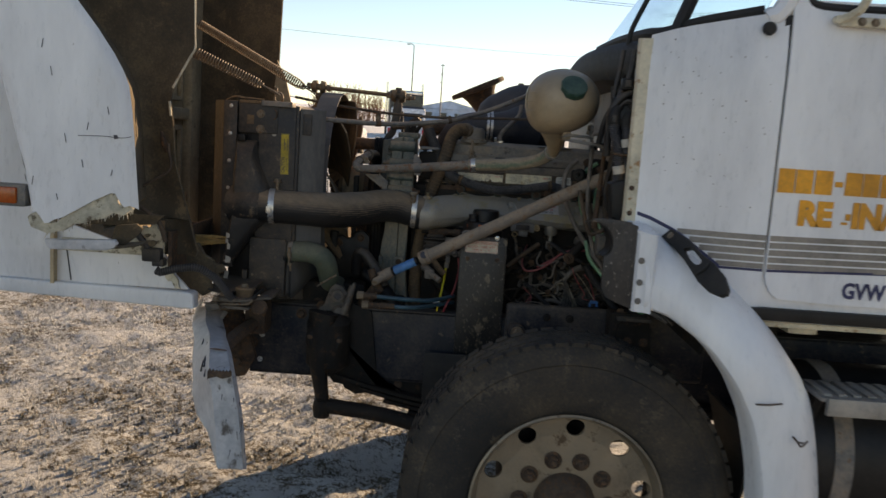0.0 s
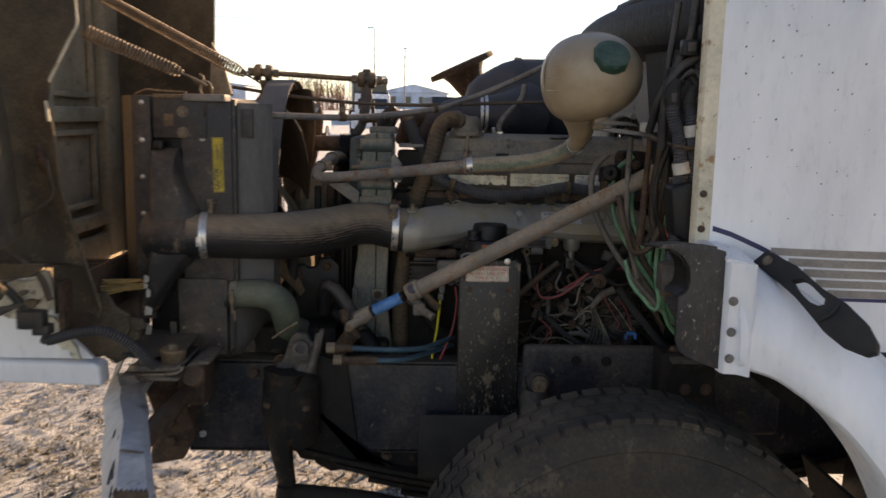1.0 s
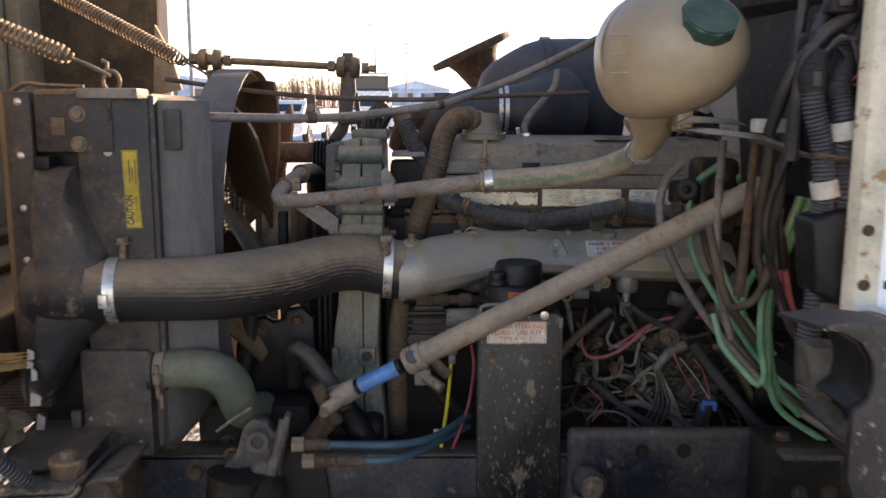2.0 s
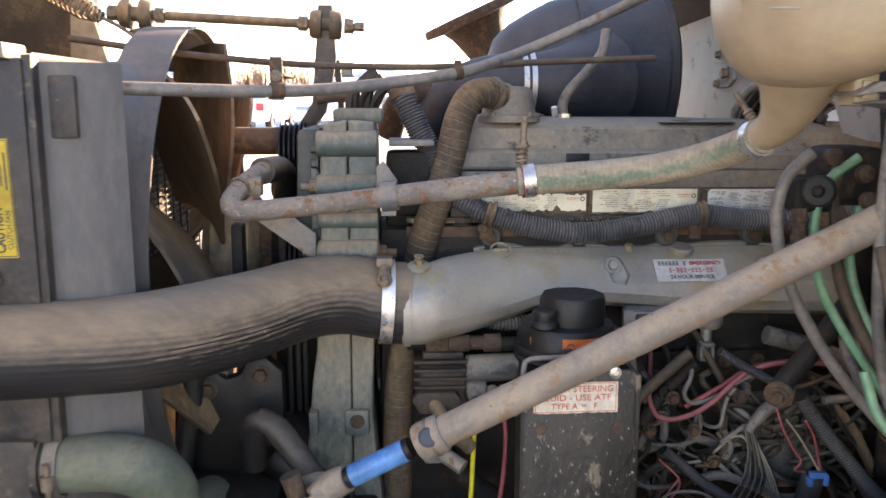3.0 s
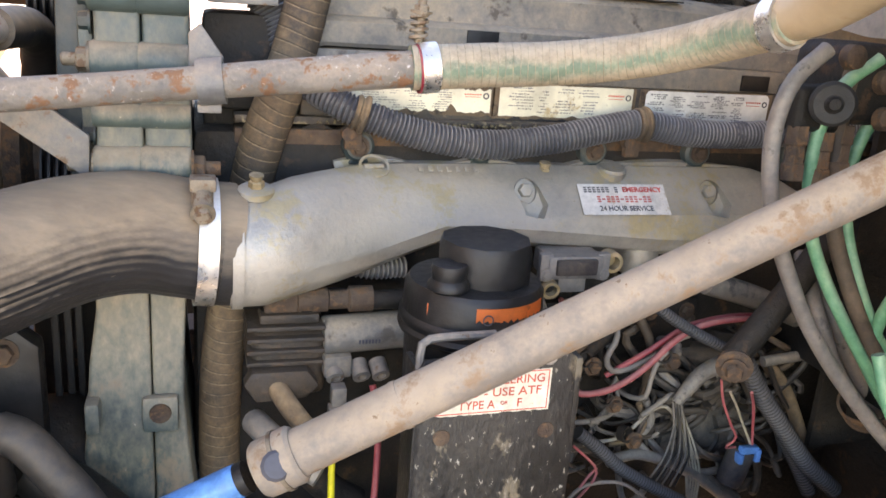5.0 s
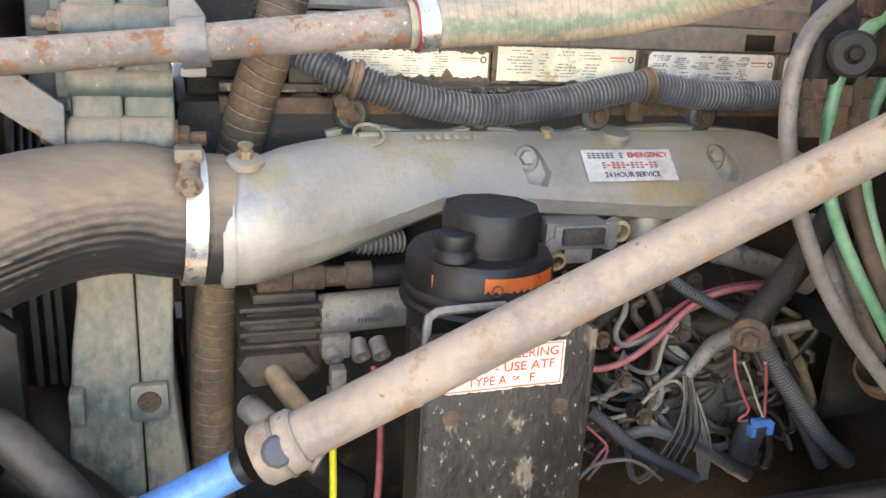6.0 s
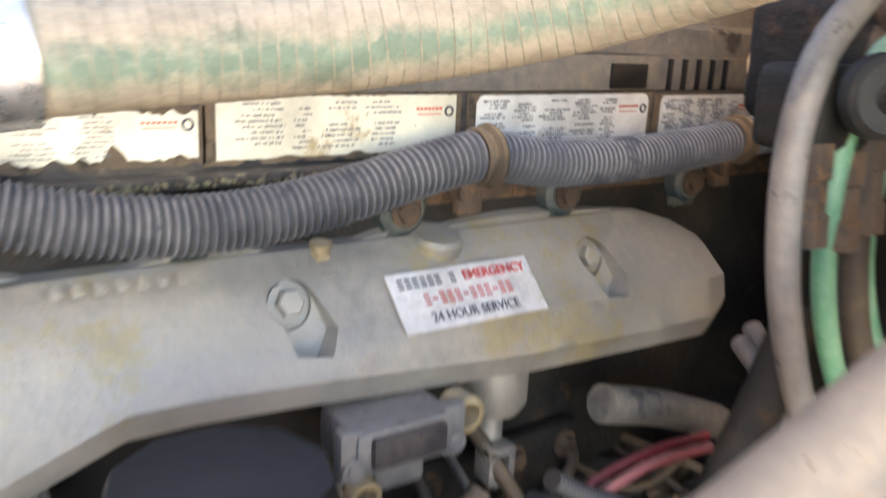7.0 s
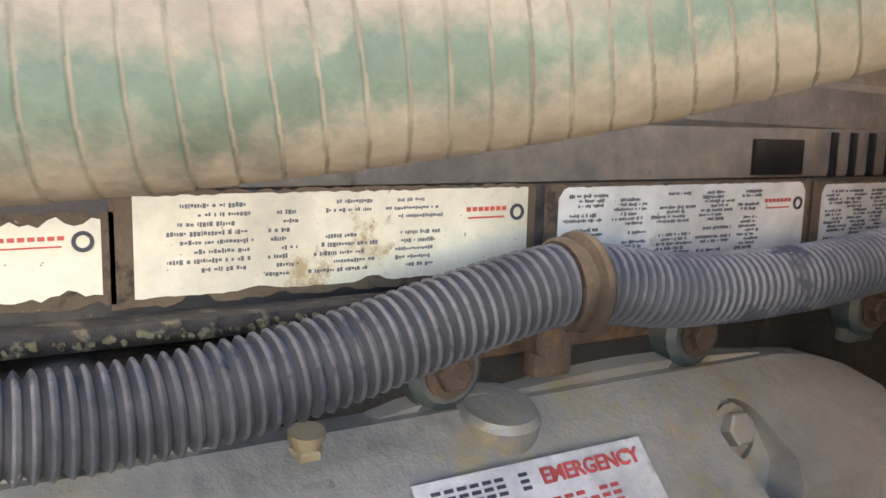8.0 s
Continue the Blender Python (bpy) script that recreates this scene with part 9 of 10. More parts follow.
cable("brown_cable", [(0.532, 3.21, 1.445), (0.549, 3.2, 1.37), (0.569, 3.2, 1.305), (0.587, 3.2, 1.288), (0.623, 3.2, 1.304), (0.646, 3.2, 1.359), (0.652, 3.2, 1.445), (0.655, 3.2, 1.56)], 0.008, WIREBROWN, "dusty cable hanging in a loop by the firewall", "cable", "firewall cables", seg=12)
cable("brown_cable", [(0.641, 3.21, 1.61), (0.634, 3.21, 1.53), (0.627, 3.21, 1.477), (0.627, 3.21, 1.391), (0.635, 3.21, 1.359), (0.65, 3.22, 1.32)], 0.010, WIREBROWN, "dusty cable dropping down the firewall", "cable", "firewall cables", seg=12)
cable("brown_cable", [(0.575, 3.28, 1.60), (0.572, 3.28, 1.5), (0.575, 3.28, 1.4), (0.59, 3.29, 1.3), (0.62, 3.3, 1.2)], 0.008, WIREGREY, "dusty grey cable dropping down the firewall", "cable", "firewall cables", seg=12)
for k in range(4):
    base = [(0.60, 3.10, 1.70), (0.605, 3.12, 1.6), (0.60, 3.14, 1.50), (0.61, 3.15, 1.40), (0.66, 3.18, 1.26), (0.74, 3.16, 1.12), (0.86, 3.1, 1.0)]
    cable("black_cable", shifted(base, 0.02 + 0.017 * k, 0.03 * k, 0, 0.012), 0.007, WIREBLACK, "black cable in the corner by the cab", "cable", "corner cables")
t = thing("hose_strap", (0.69, 3.43, 1.13), "rusty strap holding the hose bundle", "strap")
part("strap_band", band((0.765, 3.465, 1.105), (0.65, -0.1, -0.75), 0.046, 0.02, 0.004, 28), RUST, t)
part("strap_tail", box(0.765, 0.82, 3.46, 3.49, 1.125, 1.14, 0.004), RUST, t)


def brake_valve():
    t = thing("brake_valve", (0.68, 3.52, 1.40), "grimy brown brake valve block with a black disc", "valve")
    part("body", box(0.645, 0.73, 3.50, 3.60, 1.47, 1.56, 0.02, 3), CASTDARK, t)
    part("port_block", box(0.588, 0.65, 3.50, 3.545, 1.462, 1.512, 0.01, 3), CASTDARK, t)
    disc = part("black_disc", lathe([(0.0, 0.012), (0.006, 0.014), (0.01, 0.008), (0.02, 0.008), (0.0235, 0.004), (0.024, -0.008)], (0.612, 3.477, 1.497), (-0.55, -0.83, 0.05), 28), RUBBER, t, "black rubber disc")
    part("hub", lathe([(0.008, 0.0), (0.006, 0.008), (0.0, 0.009)], (0.606, 3.468, 1.498), (-0.55, -0.83, 0.05), 10), CASTDARK, disc)
    for x, y, z in ((0.60, 3.51, 1.468), (0.635, 3.51, 1.462), (0.66, 3.51, 1.47)):
        part("fitting", lathe([(0.013, 0.0), (0.013, 0.02), (0.011, 0.022), (0.011, 0.04), (0.013, 0.042), (0.013, 0.06)], (x, y, z), (0, -0.1, -1), 6), RUST, t)
    for x, z in ((0.64, 1.545), (0.69, 1.52), (0.70, 1.48)):
        part("knob", lathe([(0.014, 0.0), (0.013, 0.012), (0.007, 0.016), (0.0, 0.017)], (x, 3.50, z), (0, -1, 0.1), 14), RUST, t)
    t.location += Vector((-0.058, -0.062, -0.004))
    return t


brake_valve()


def harness():
    """Ribbed conduits and taped branches that come down beside the cab."""
    a = [(0.581, 2.93, 1.705), (0.588, 2.93, 1.657), (0.604, 2.93, 1.606), (0.613, 2.93, 1.538), (0.616, 2.94, 1.503), (0.615, 2.95, 1.43), (0.612, 2.93, 1.36), (0.604, 2.93, 1.296), (0.611, 2.93, 1.221), (0.65, 2.93, 1.174), (0.679, 2.93, 1.15), (0.73, 2.94, 1.12)]
    b = [(0.624, 2.93, 1.69), (0.63, 2.915, 1.627), (0.637, 2.93, 1.589), (0.643, 2.93, 1.537), (0.647, 2.94, 1.503), (0.65, 2.95, 1.43), (0.652, 2.93, 1.36), (0.66, 2.93, 1.319), (0.665, 2.94, 1.25), (0.69, 2.94, 1.18)]
    for pts, label in ((a, "grey ribbed conduit hanging beside the cab"), (b, "second grey ribbed conduit beside the cab")):
        t = thing("corner_conduit", (0.62, 2.93, 1.1), label, "conduit", "corner conduits")
        part("conduit", tube(pts, 0.0172, 18, rib=0.003, pitch=0.0065), LOOMDARK, t, sharp=70, groove=GROOVE)
        for k in (3,) if pts is a else (1,):
            part("white_tape", tube([Vector(pts[k]) + Vector((-0.003, 0, 0.012)), Vector(pts[k]) + Vector((0.003, 0, -0.014))], 0.0205, 18), WHITETAPE, t, "dirty white tape")
    for x, z in ((0.581, 1.705), (0.624, 1.69)):
        h = thing("cable_boot", (x, 2.93, z), "black taped end where wires leave the conduit", "cable boot", "cable boots")
        part("tape", tube([(x + 0.002, 2.93, z - 0.022), (x, 2.93, z), (x + 0.004, 2.93, z + 0.02), (x + 0.012, 2.932, z + 0.036)], [0.0195, 0.0205, 0.018, 0.012], 16, wrap=0.0008, wrap_pitch=0.008), RUBBER, h)
    for k in range(7):
        cable("taped_wires", [(0.592 + 0.004 * (k % 3), 2.925 + 0.003 * k, 1.735), (0.612 + 0.004 * k, 2.922 + 0.004 * k, 1.757 + 0.004 * (k % 3)), (0.634 + 0.004 * k, 2.925, 1.755 - 0.003 * k), (0.65 + 0.003 * k, 2.935, 1.72 - 0.005 * k)], 0.0042, WIREGREY if k % 2 else WIREBLACK, "dusty wire curling out of the taped head", "cable", "harness wires")
    cable("red_wire", [(0.655, 2.925, 1.735), (0.648, 2.918, 1.71), (0.63, 2.915, 1.695), (0.665, 2.92, 1.69)], 0.003, RED, "thin red wire by the conduits", "wire")
    s = thing("harness_strap", (0.62, 2.93, 1.55), "brown strap round the conduits", "strap")
    part("loop", tube([(0.585 + 0.0, 2.91, 1.59), (0.63, 2.905, 1.585), (0.68, 2.91, 1.595), (0.68, 2.96, 1.597)], 0.009, 8, flat=0.5), RUST, s)
    for k in range(6):
        cable("taped_wires", [(0.60 + 0.006 * k, 2.97, 1.80), (0.605 + 0.008 * k, 2.955, 1.77 - 0.004 * k), (0.63 + 0.006 * k, 2.945, 1.745), (0.655, 2.94, 1.70 - 0.006 * k)], 0.005, WIREBLACK, "black wire fanning out of the harness", "cable", "harness wires")
    c = thing("relay_box", (0.62, 2.94, 1.36), "dull black plastic box in the corner by the cab", "box")
    part("box_body", prism([(0.583, 1.492), (0.622, 1.505), (0.666, 1.51), (0.681, 1.36), (0.662, 1.35), (0.597, 1.378)], 2.895, 2.97, "y", 0.008, 3), BLACK, c)
    part("foot", box(0.61, 0.665, 2.905, 2.96, 1.335, 1.362, 0.006), BROWNHOSE, c)
    d = thing("connector_block", (0.6, 2.98, 1.7), "black connector block on the firewall", "connector")
    part("shell", box(0.572, 0.612, 2.93, 2.97, 1.728, 1.772, 0.008), BLACK, d)


harness()


def corner_harness():
    """Black looms and plugs that hang under the cowl beside the cab."""
    lines = (
        [(0.66, 2.95, 1.93), (0.655, 2.94, 1.86), (0.64, 2.935, 1.80), (0.60, 2.935, 1.77), (0.575, 2.94, 1.73), (0.57, 2.95, 1.66), (0.575, 2.97, 1.58)],
        [(0.64, 2.98, 1.93), (0.63, 2.97, 1.85), (0.605, 2.96, 1.79), (0.585, 2.955, 1.75), (0.56, 2.96, 1.70), (0.55, 3.0, 1.62)],
        [(0.67, 2.97, 1.92), (0.668, 2.96, 1.84), (0.66, 2.95, 1.78), (0.645, 2.945, 1.74)],
        [(0.61, 3.02, 1.93), (0.60, 3.01, 1.86), (0.59, 3.0, 1.80), (0.585, 3.0, 1.72), (0.60, 3.0, 1.63)],
    )
    for k, pts in enumerate(lines):
        cable("harness_loom", pts, (0.012, 0.010, 0.013, 0.008)[k], WIREBLACK, "black taped loom hanging below the cowl", "cable", "harness looms", seg=12)
    for x, z, w in ((0.615, 1.815, 0.04), (0.65, 1.85, 0.03), (0.58, 1.70, 0.026)):
        t = thing("harness_plug", (x, 2.93, z - 0.02), "black multi-pin plug with a latch", "connector", "harness plugs")
        part("shell", box(x - w / 2, x + w / 2, 2.915, 2.945, z - 0.018, z + 0.018, 0.004), BLACK, t)
        part("latch", box(x - w / 4, x + w / 4, 2.909, 2.916, z - 0.01, z + 0.012, 0.002), DUSTYBLACK, t)


corner_harness()


def floor_wires():
    """The tangle in front of the block, under the shaft."""
    cable("red_cable", [(0.4, 3.69, 1.17), (0.385, 3.64, 1.145), (0.376, 3.61, 1.108), (0.383, 3.595, 1.083), (0.397, 3.585, 1.076), (0.426, 3.58, 1.080), (0.454, 3.58, 1.091), (0.484, 3.58, 1.112), (0.514, 3.58, 1.142), (0.541, 3.58, 1.162), (0.578, 3.58, 1.174), (0.622, 3.58, 1.177), (0.678, 3.58, 1.173)], 0.0045, PINK, "red battery cable arching over the wires")
    cable("red_cable", [(0.44, 3.606, 1.09), (0.498, 3.6, 1.127), (0.530, 3.6, 1.149), (0.562, 3.6, 1.164), (0.624, 3.6, 1.173), (0.699, 3.6, 1.170)], 0.0042, RED, "dark red cable arching over the wires")
    cable("pale_cable", [(0.47, 3.69, 1.175), (0.456, 3.63, 1.165), (0.446, 3.6, 1.147), (0.435, 3.6, 1.121), (0.443, 3.6, 1.101), (0.464, 3.6, 1.100), (0.501, 3.6, 1.115), (0.532, 3.6, 1.138), (0.573, 3.6, 1.154)], 0.0042, PALEHOSE, "dusty pale cable doubling back beside the red one")
    cable("pale_cable", [(0.527, 3.6, 1.125), (0.515, 3.6, 1.110), (0.508, 3.6, 1.085), (0.503, 3.6, 1.056), (0.49, 3.63, 1.045), (0.48, 3.69, 1.05)], 0.0036, PALEHOSE, "short dusty pale cable hooked over the red one")
    cable("ribbed_cable", [(0.482, 3.57, 1.203), (0.515, 3.57, 1.181), (0.563, 3.57, 1.155), (0.617, 3.57, 1.129)], 0.0072, RUBBER, "thin black ribbed conduit crossing the wires", "conduit", "floor conduits", rib=0.002, pitch=0.005, seg=14)
    cable("ribbed_cable", [(0.631, 3.57, 1.118), (0.667, 3.57, 1.067), (0.705, 3.57, 1.022), (0.738, 3.57, 0.983), (0.779, 3.57, 0.938), (0.837, 3.57, 0.890)], 0.0125, RUBBER, "black ribbed conduit running down past the stay", "conduit", "floor conduits", rib=0.003, pitch=0.006, seg=14)
    cable("ribbed_cable", [(0.748, 3.6, 0.976), (0.785, 3.6, 0.924), (0.819, 3.6, 0.870)], 0.011, RUBBER, "black ribbed conduit beside its twin", "conduit", "floor conduits", rib=0.003, pitch=0.006, seg=14)
    cable("ribbed_cable", [(0.396, 3.58, 1.021), (0.432, 3.58, 0.992), (0.471, 3.58, 0.957), (0.521, 3.58, 0.925), (0.582, 3.58, 0.890)], 0.0085, RUBBER, "thin ribbed conduit low in the wiring", "conduit", "floor conduits", rib=0.0025, pitch=0.005, seg=12)
    cable("tape_branch", [(0.624, 3.6, 1.104), (0.590, 3.6, 1.088), (0.568, 3.6, 1.063), (0.555, 3.6, 1.044)], [0.013, 0.0125, 0.011, 0.008], WIREGREY, "grey taped wiring branch", "cable")
    cable("white_wire", [(0.428, 3.62, 0.976), (0.454, 3.62, 0.978), (0.485, 3.62, 0.983), (0.506, 3.62, 0.999), (0.528, 3.62, 1.022), (0.550, 3.62, 1.028), (0.569, 3.62, 1.011), (0.584, 3.62, 0.982), (0.599, 3.62, 0.947), (0.617, 3.62, 0.867)], 0.0028, WIREWHITE, "off-white wire bent over the wiring", "wire", "white wires", seg=8)
    cable("tan_wire", [(0.473, 3.63, 0.967), (0.500, 3.63, 0.967), (0.525, 3.63, 0.982), (0.526, 3.63, 1.005), (0.513, 3.63, 1.029)], 0.0042, BROWNHOSE, "tan dusted wire hooked below the branch", "wire")
    cable("grey_hose", [(0.469, 3.62, 0.943), (0.513, 3.62, 0.953), (0.552, 3.62, 0.942), (0.609, 3.62, 0.917), (0.672, 3.62, 0.869)], 0.0085, WIREGREY, "dusty grey hose low in the wiring", "hose")
    cable("thin_wire", [(0.382, 3.56, 1.013), (0.405, 3.56, 0.992), (0.420, 3.56, 0.975), (0.419, 3.56, 0.957), (0.397, 3.56, 0.928)], 0.002, PINK, "faded red wire looping beside the bracket", "wire", "thin wires", seg=6)
    cable("thin_wire", [(0.397, 3.56, 0.942), (0.409, 3.56, 0.962), (0.421, 3.56, 0.976)], 0.002, PINK, "faded red wire looping beside the bracket", "wire", "thin wires", seg=6)
    cable("thin_wire", [(0.384, 3.56, 0.930), (0.403, 3.56, 0.948), (0.440, 3.56, 0.952), (0.472, 3.56, 0.943), (0.512, 3.56, 0.911)], 0.0026, WIREGREY, "grey wire arching low in the wiring", "wire", "thin wires", seg=6)
    cable("rear_pipe", [(0.590, 3.63, 1.213), (0.669, 3.63, 1.190), (0.754, 3.63, 1.156)], 0.017, WIREGREY, "thick dusty pipe behind the wiring", "pipe", seg=18)
    cable("rear_bar", [(0.694, 3.61, 1.095), (0.766, 3.61, 1.102)], 0.008, WIREGREY, "grey rod behind the stay bar", "rod")
    cable("dark_strap", [(0.716, 3.63, 1.085), (0.754, 3.63, 1.045), (0.786, 3.63, 0.995), (0.814, 3.63, 0.943)], 0.01, BROWNHOSE, "tan dusted hose dropping behind the stay bar", "hose")
    cable("thin_wire", [(0.576, 3.54, 1.108), (0.593, 3.55, 1.070), (0.620, 3.56, 1.027), (0.642, 3.57, 0.997), (0.634, 3.58, 0.977), (0.660, 3.59, 0.969)], 0.0019, PINK, "faded red wire running to the blue connector", "wire", "thin wires", seg=6)
    cable("thin_wire", [(0.594, 3.54, 1.088), (0.624, 3.56, 1.055), (0.655, 3.58, 1.016), (0.685, 3.59, 0.972)], 0.0019, WIREWHITE, "pale wire running to the blue connector", "wire", "thin wires", seg=6)
    cable("thin_wire", [(0.628, 3.54, 1.085), (0.661, 3.57, 1.043), (0.688, 3.59, 0.971)], 0.0022, PINK, "faded red wire running to the blue connector", "wire", "thin wires", seg=6)
    cable("bent_wire", [(0.473, 3.63, 1.043), (0.455, 3.63, 1.012), (0.441, 3.63, 0.986), (0.435, 3.63, 0.968)], 0.004, WIREGREY, "dusty wire dropping behind the white one", "wire", "bent wires")
    cable("bent_wire", [(0.524, 3.63, 1.035), (0.539, 3.63, 1.001), (0.525, 3.63, 0.975)], 0.0055, WIREGREY, "dusty wire dropping behind the white one", "wire", "bent wires")
    cable("bent_wire", [(0.593, 3.64, 0.922), (0.631, 3.64, 0.899), (0.719, 3.64, 0.839)], 0.012, WIREGREY, "dusty hose low behind the wiring", "hose")
    # thin wires that leave the end of the taped branch in two bunches
    for k in range(5):
        cable("thin_wire", [(0.556 + 0.003 * k, 3.612 + 0.002 * k, 1.045), (0.572 + 0.003 * k, 3.616, 1.008), (0.589 + 0.004 * k, 3.616 + 0.003 * (k % 2), 0.968), (0.606 + 0.005 * k, 3.616, 0.915), (0.613 + 0.004 * k, 3.616, 0.86)], 0.0017, WIREWHITE, "thin pale wire hanging from the taped branch", "wire", "thin wires", seg=6)
    for k in range(8):
        cable("thin_wire", [(0.553 + 0.002 * k, 3.606, 1.042), (0.56 + 0.003 * k, 3.604 + 0.003 * (k % 3), 1.0), (0.553 + 0.006 * k, 3.606, 0.95), (0.527 + 0.008 * k, 3.61, 0.898)], 0.0016, (WIREGREY, WIREBLACK)[k % 2], "thin wire fanning out of the taped branch", "wire", "thin wires", seg=6)
    r = random.Random(5)
    for k in range(46):
        x, z = r.uniform(0.32, 0.74), r.uniform(0.93, 1.15)
        pts = [(x + r.uniform(-0.02, 0.02), 3.71, z + r.uniform(-0.02, 0.02)), (x, 3.64 + r.uniform(-0.02, 0.03), z)]
        for _ in range(4):
            x, z = min(0.78, max(0.31, x + r.uniform(-0.06, 0.09))), min(1.2, max(0.86, z + r.uniform(-0.07, 0.05)))
            pts.append((x, 3.64 + r.uniform(-0.02, 0.03), z))
        pts.append((x + r.uniform(-0.03, 0.03), 3.72, z - 0.02))
        cable("wire", pts, r.choice((0.003, 0.004, 0.005, 0.006, 0.008)), r.choice((WIREBLACK, WIREBLACK, WIREBROWN, WIREBLACK, WIREBLACK, WIREGREY)), "dusty wire in the tangle beside the block", "wire", "tangled wires", seg=8)
    for x, z in ((0.40, 1.12), (0.44, 1.06), (0.52, 1.12), (0.48, 1.0), (0.36, 1.06)):
        t = thing("cable_clip", (x, 3.55, z), "grey-brown cable clip and bolt on the block", "clip", "cable clips")
        part("clip_loop", band((x, 3.60, z), (r.uniform(-0.5, 0.5), -1, 0.2), 0.009, 0.012, 0.003, 16), CASTDARK, t)
        part("clip_bolt", hexbolt((x + 0.014, 3.597, z - 0.01), (0, -1, 0), 0.009, 0.01), RUST, t)
    cable("rear_pipe", [(0.46, 3.62, 1.165), (0.40, 3.615, 1.11), (0.36, 3.60, 1.06)], 0.012, CASTDARK, "grimy pipe running down from the manifold drain", "pipe")
    cable("rear_pipe", [(0.44, 3.6, 1.19), (0.36, 3.58, 1.13), (0.31, 3.55, 1.09)], 0.01, WIREBROWN, "brown pipe beside the reservoir bracket", "pipe")
    cable("dark_pipe", [(-0.28, 3.60, 1.02), (-0.22, 3.58, 0.98), (-0.16, 3.56, 0.92), (-0.12, 3.56, 0.84)], 0.032, OILHOSE, "black hose low behind the fan", "hose", seg=20)
    cable("dark_pipe", [(-0.36, 3.62, 0.97), (-0.28, 3.66, 0.95), (-0.2, 3.7, 0.93), (-0.1, 3.72, 0.9)], 0.04, OILHOSE, "thick black hose to the water pump", "hose", seg=20)


floor_wires()


def block_details():
    """Bosses, a cover and bolts on the side of the block, behind the wiring."""
    t = thing("block_cover", (0.5, 3.69, 0.95), "grimy bolted cover plate on the side of the engine block", "cover plate")
    part("plate", box(0.34, 0.62, 3.68, 3.70, 0.97, 1.17, 0.008), CASTDARK, t)
    for x in (0.36, 0.45, 0.54, 0.60):
        for z in (0.99, 1.15):
            part("bolt", hexbolt((x, 3.68, z), (0, -1, 0), 0.009, 0.009), RUST, t)
    for x in (0.10, 0.26, 0.42, 0.58, 0.74):
        b = thing("block_boss", (x, 3.69, 1.3), "greenish grimy boss with a bolt beneath the conduit", "boss", "block bosses")
        part("boss", join(lathe([(0.022, -0.02), (0.02, 0.012), (0.016, 0.016), (0.0, 0.016)], (x, 3.70, 1.385), (0, -1, 0), 18), box(x - 0.014, x + 0.014, 3.69, 3.705, 1.36, 1.40, 0.004)), TEAL, b)
        part("bolt", hexbolt((x, 3.684, 1.385), (0, -1, 0), 0.009, 0.008), RUST, b)
    for k, x in enumerate((0.335, 0.40, 0.47)):
        cable("bent_tube", [(x, 3.70, 1.21), (x + 0.005, 3.66, 1.205), (x + 0.012, 3.63, 1.18), (x + 0.02 + 0.01 * k, 3.62, 1.13), (x + 0.05, 3.63, 1.08), (x + 0.06, 3.70, 1.05)], 0.0065, (WIREGREY, CASTDARK, WIREBROWN)[k], "bent dusty tube on the side of the block", "pipe", "bent tubes")


block_details()


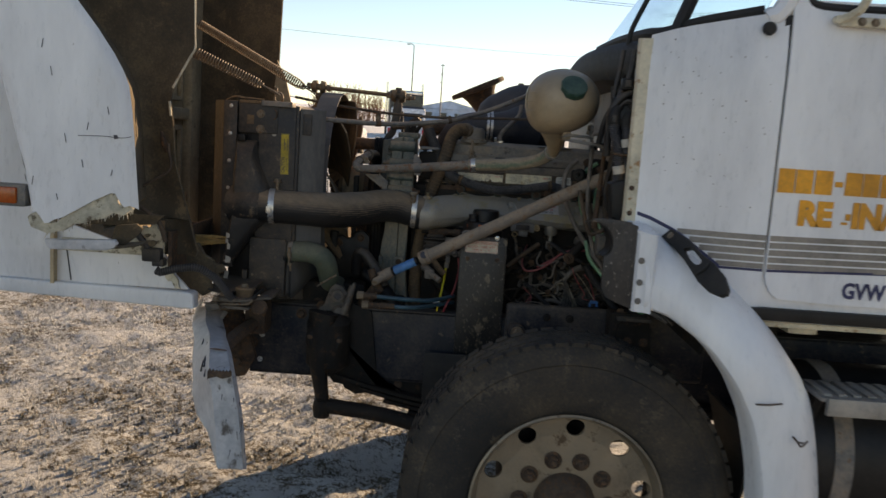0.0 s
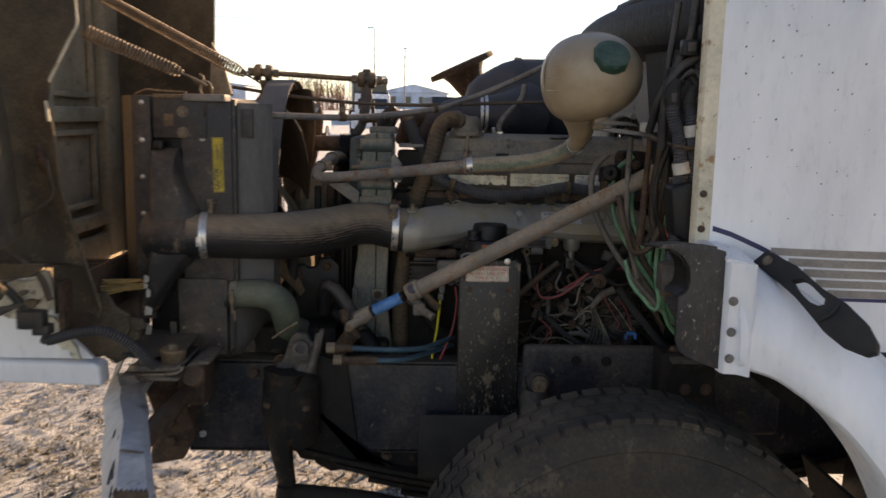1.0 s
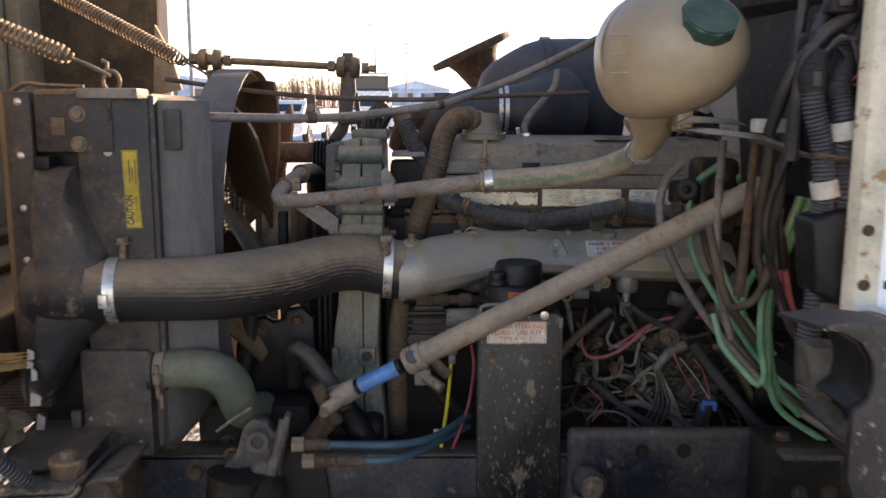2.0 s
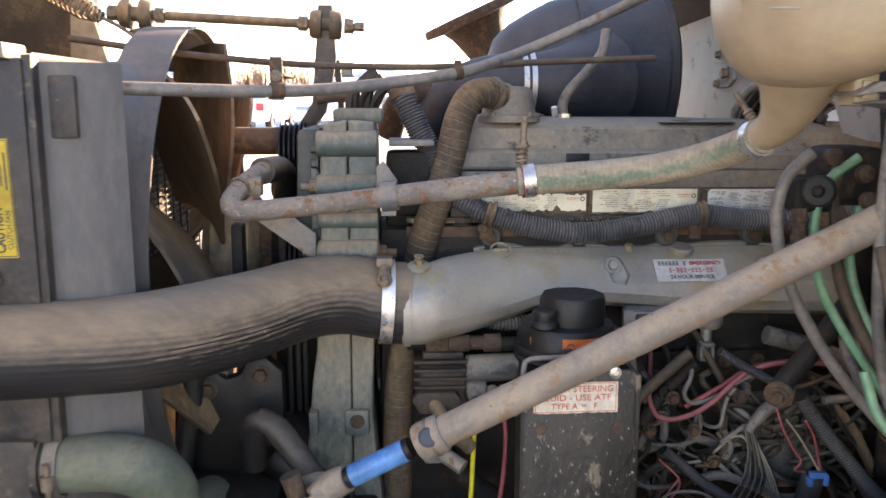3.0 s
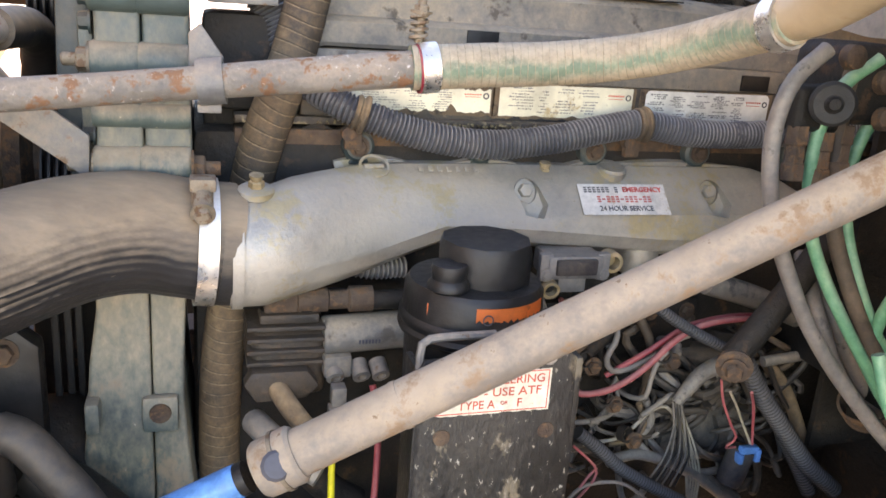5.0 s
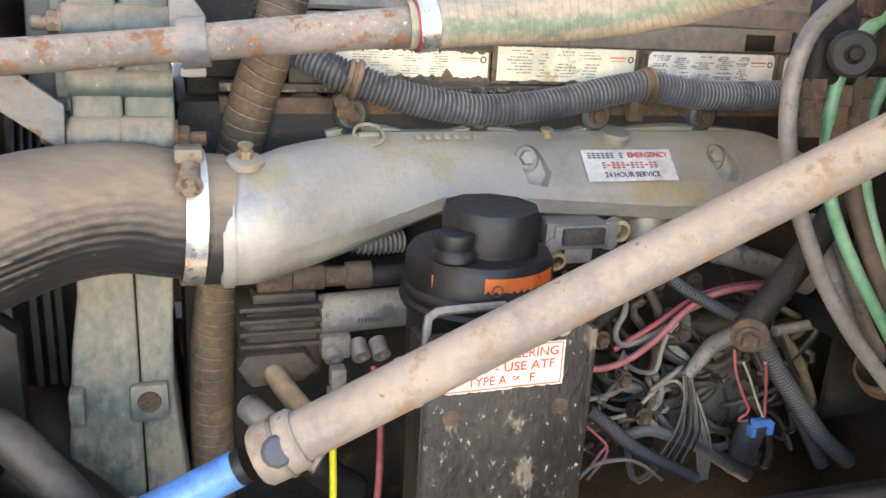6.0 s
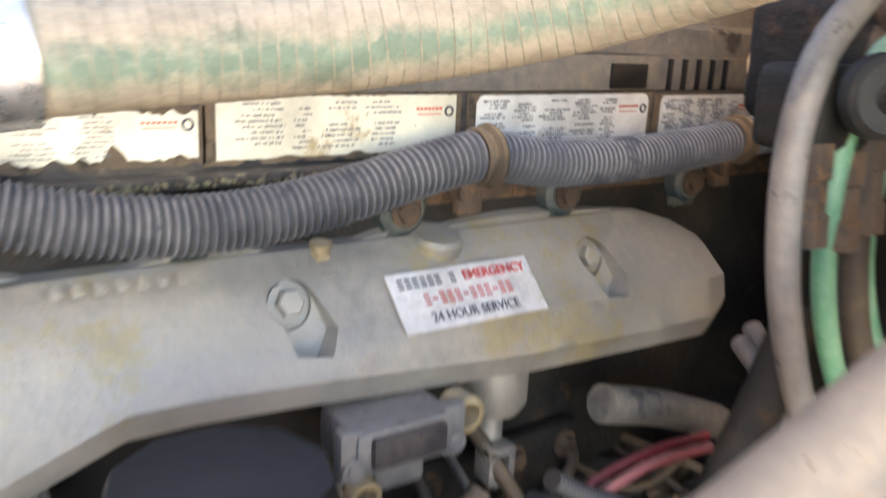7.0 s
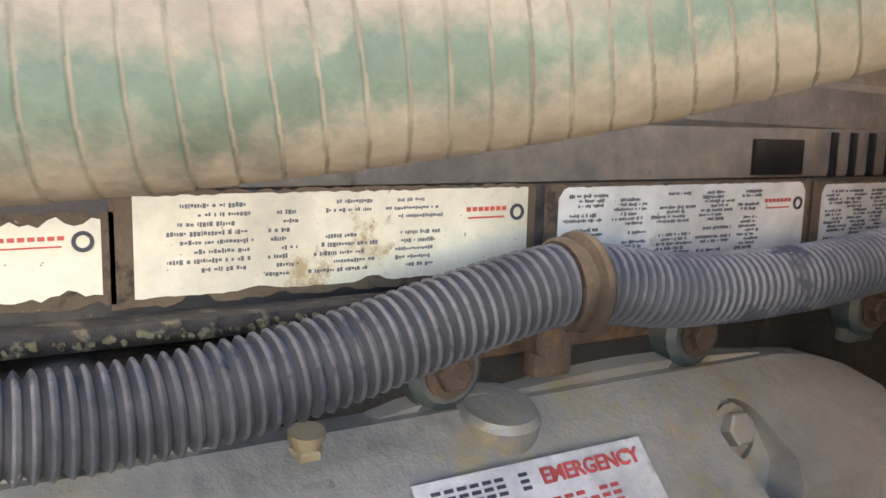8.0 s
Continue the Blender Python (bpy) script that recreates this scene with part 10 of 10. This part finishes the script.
def lower_clutter():
    """Dark castings and added filler blocks that close the space below the engine."""
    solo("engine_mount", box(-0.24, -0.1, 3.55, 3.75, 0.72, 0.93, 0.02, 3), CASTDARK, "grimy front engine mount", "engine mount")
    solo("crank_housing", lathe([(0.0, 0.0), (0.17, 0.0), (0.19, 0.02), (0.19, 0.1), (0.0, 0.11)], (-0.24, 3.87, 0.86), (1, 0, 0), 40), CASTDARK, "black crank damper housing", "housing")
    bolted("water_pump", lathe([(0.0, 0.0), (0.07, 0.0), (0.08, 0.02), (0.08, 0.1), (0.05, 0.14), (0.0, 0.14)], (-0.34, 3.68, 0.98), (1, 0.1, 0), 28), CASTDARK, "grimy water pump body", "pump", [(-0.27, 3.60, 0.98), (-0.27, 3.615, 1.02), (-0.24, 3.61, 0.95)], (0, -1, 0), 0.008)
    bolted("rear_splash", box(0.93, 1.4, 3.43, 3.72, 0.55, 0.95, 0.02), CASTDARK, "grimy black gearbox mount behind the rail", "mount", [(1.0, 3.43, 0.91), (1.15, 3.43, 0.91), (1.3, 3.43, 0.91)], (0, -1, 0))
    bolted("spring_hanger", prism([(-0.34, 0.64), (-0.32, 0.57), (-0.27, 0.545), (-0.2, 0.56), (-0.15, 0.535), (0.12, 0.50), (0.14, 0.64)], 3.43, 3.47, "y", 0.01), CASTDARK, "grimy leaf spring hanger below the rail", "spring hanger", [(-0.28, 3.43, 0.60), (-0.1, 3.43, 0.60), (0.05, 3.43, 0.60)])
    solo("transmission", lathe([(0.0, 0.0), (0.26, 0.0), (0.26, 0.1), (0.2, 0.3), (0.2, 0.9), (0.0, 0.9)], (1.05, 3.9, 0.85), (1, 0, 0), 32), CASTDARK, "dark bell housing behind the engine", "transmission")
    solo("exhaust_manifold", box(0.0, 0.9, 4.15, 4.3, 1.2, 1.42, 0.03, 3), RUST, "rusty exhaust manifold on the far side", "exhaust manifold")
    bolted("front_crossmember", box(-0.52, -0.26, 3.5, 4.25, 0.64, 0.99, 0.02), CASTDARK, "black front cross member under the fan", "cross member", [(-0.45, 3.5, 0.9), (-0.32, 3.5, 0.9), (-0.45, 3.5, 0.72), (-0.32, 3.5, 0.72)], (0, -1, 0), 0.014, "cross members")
    # added black plate: stands for the shade low at the engine front
    bolted("dark_front_plate", prism([(-0.455, 0.99), (-0.448, 1.11), (-0.425, 1.135), (-0.41, 1.165), (-0.375, 1.172), (-0.36, 1.158), (-0.335, 1.165), (-0.325, 1.19), (-0.29, 1.196), (-0.262, 1.17), (-0.262, 0.99)], 3.60, 3.635, "y", 0.01, 2), BLACK, "black bolted plate added at the engine front to cover the sunlit fan blade", "bracket", [(-0.39, 3.60, 1.14), (-0.30, 3.60, 1.165), (-0.30, 3.60, 1.05)], (0, -1, 0), 0.012)
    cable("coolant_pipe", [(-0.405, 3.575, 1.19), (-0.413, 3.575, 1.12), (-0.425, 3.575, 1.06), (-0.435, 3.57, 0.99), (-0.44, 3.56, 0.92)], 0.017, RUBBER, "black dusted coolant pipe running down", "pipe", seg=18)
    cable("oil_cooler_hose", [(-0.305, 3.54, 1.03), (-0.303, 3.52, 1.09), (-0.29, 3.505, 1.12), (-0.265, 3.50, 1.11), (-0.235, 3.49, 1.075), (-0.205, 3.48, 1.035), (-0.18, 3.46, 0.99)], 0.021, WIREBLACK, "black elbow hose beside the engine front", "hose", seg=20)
    # added dark block: keeps the gaps between the belts from showing sunlit parts
    solo("belt_gap_blocker", box(-0.30, -0.205, 3.765, 3.83, 0.78, 1.24, 0.015, 2), CASTDARK, "dark block added behind the drive belts to hide sunlit parts", "casing")
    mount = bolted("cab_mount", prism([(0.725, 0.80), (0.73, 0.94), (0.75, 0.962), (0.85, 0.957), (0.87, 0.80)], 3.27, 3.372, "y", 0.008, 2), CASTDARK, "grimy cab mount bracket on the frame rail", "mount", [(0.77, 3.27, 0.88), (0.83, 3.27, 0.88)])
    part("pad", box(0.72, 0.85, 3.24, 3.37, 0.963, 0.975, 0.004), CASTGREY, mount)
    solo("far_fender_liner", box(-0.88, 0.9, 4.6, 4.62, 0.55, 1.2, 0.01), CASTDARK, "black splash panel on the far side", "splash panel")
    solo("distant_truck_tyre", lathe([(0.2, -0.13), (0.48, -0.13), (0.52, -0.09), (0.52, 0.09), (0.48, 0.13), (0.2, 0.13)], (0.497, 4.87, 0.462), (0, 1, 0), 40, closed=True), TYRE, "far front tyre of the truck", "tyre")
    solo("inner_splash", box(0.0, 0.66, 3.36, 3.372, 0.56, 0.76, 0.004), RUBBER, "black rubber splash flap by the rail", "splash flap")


lower_clutter()
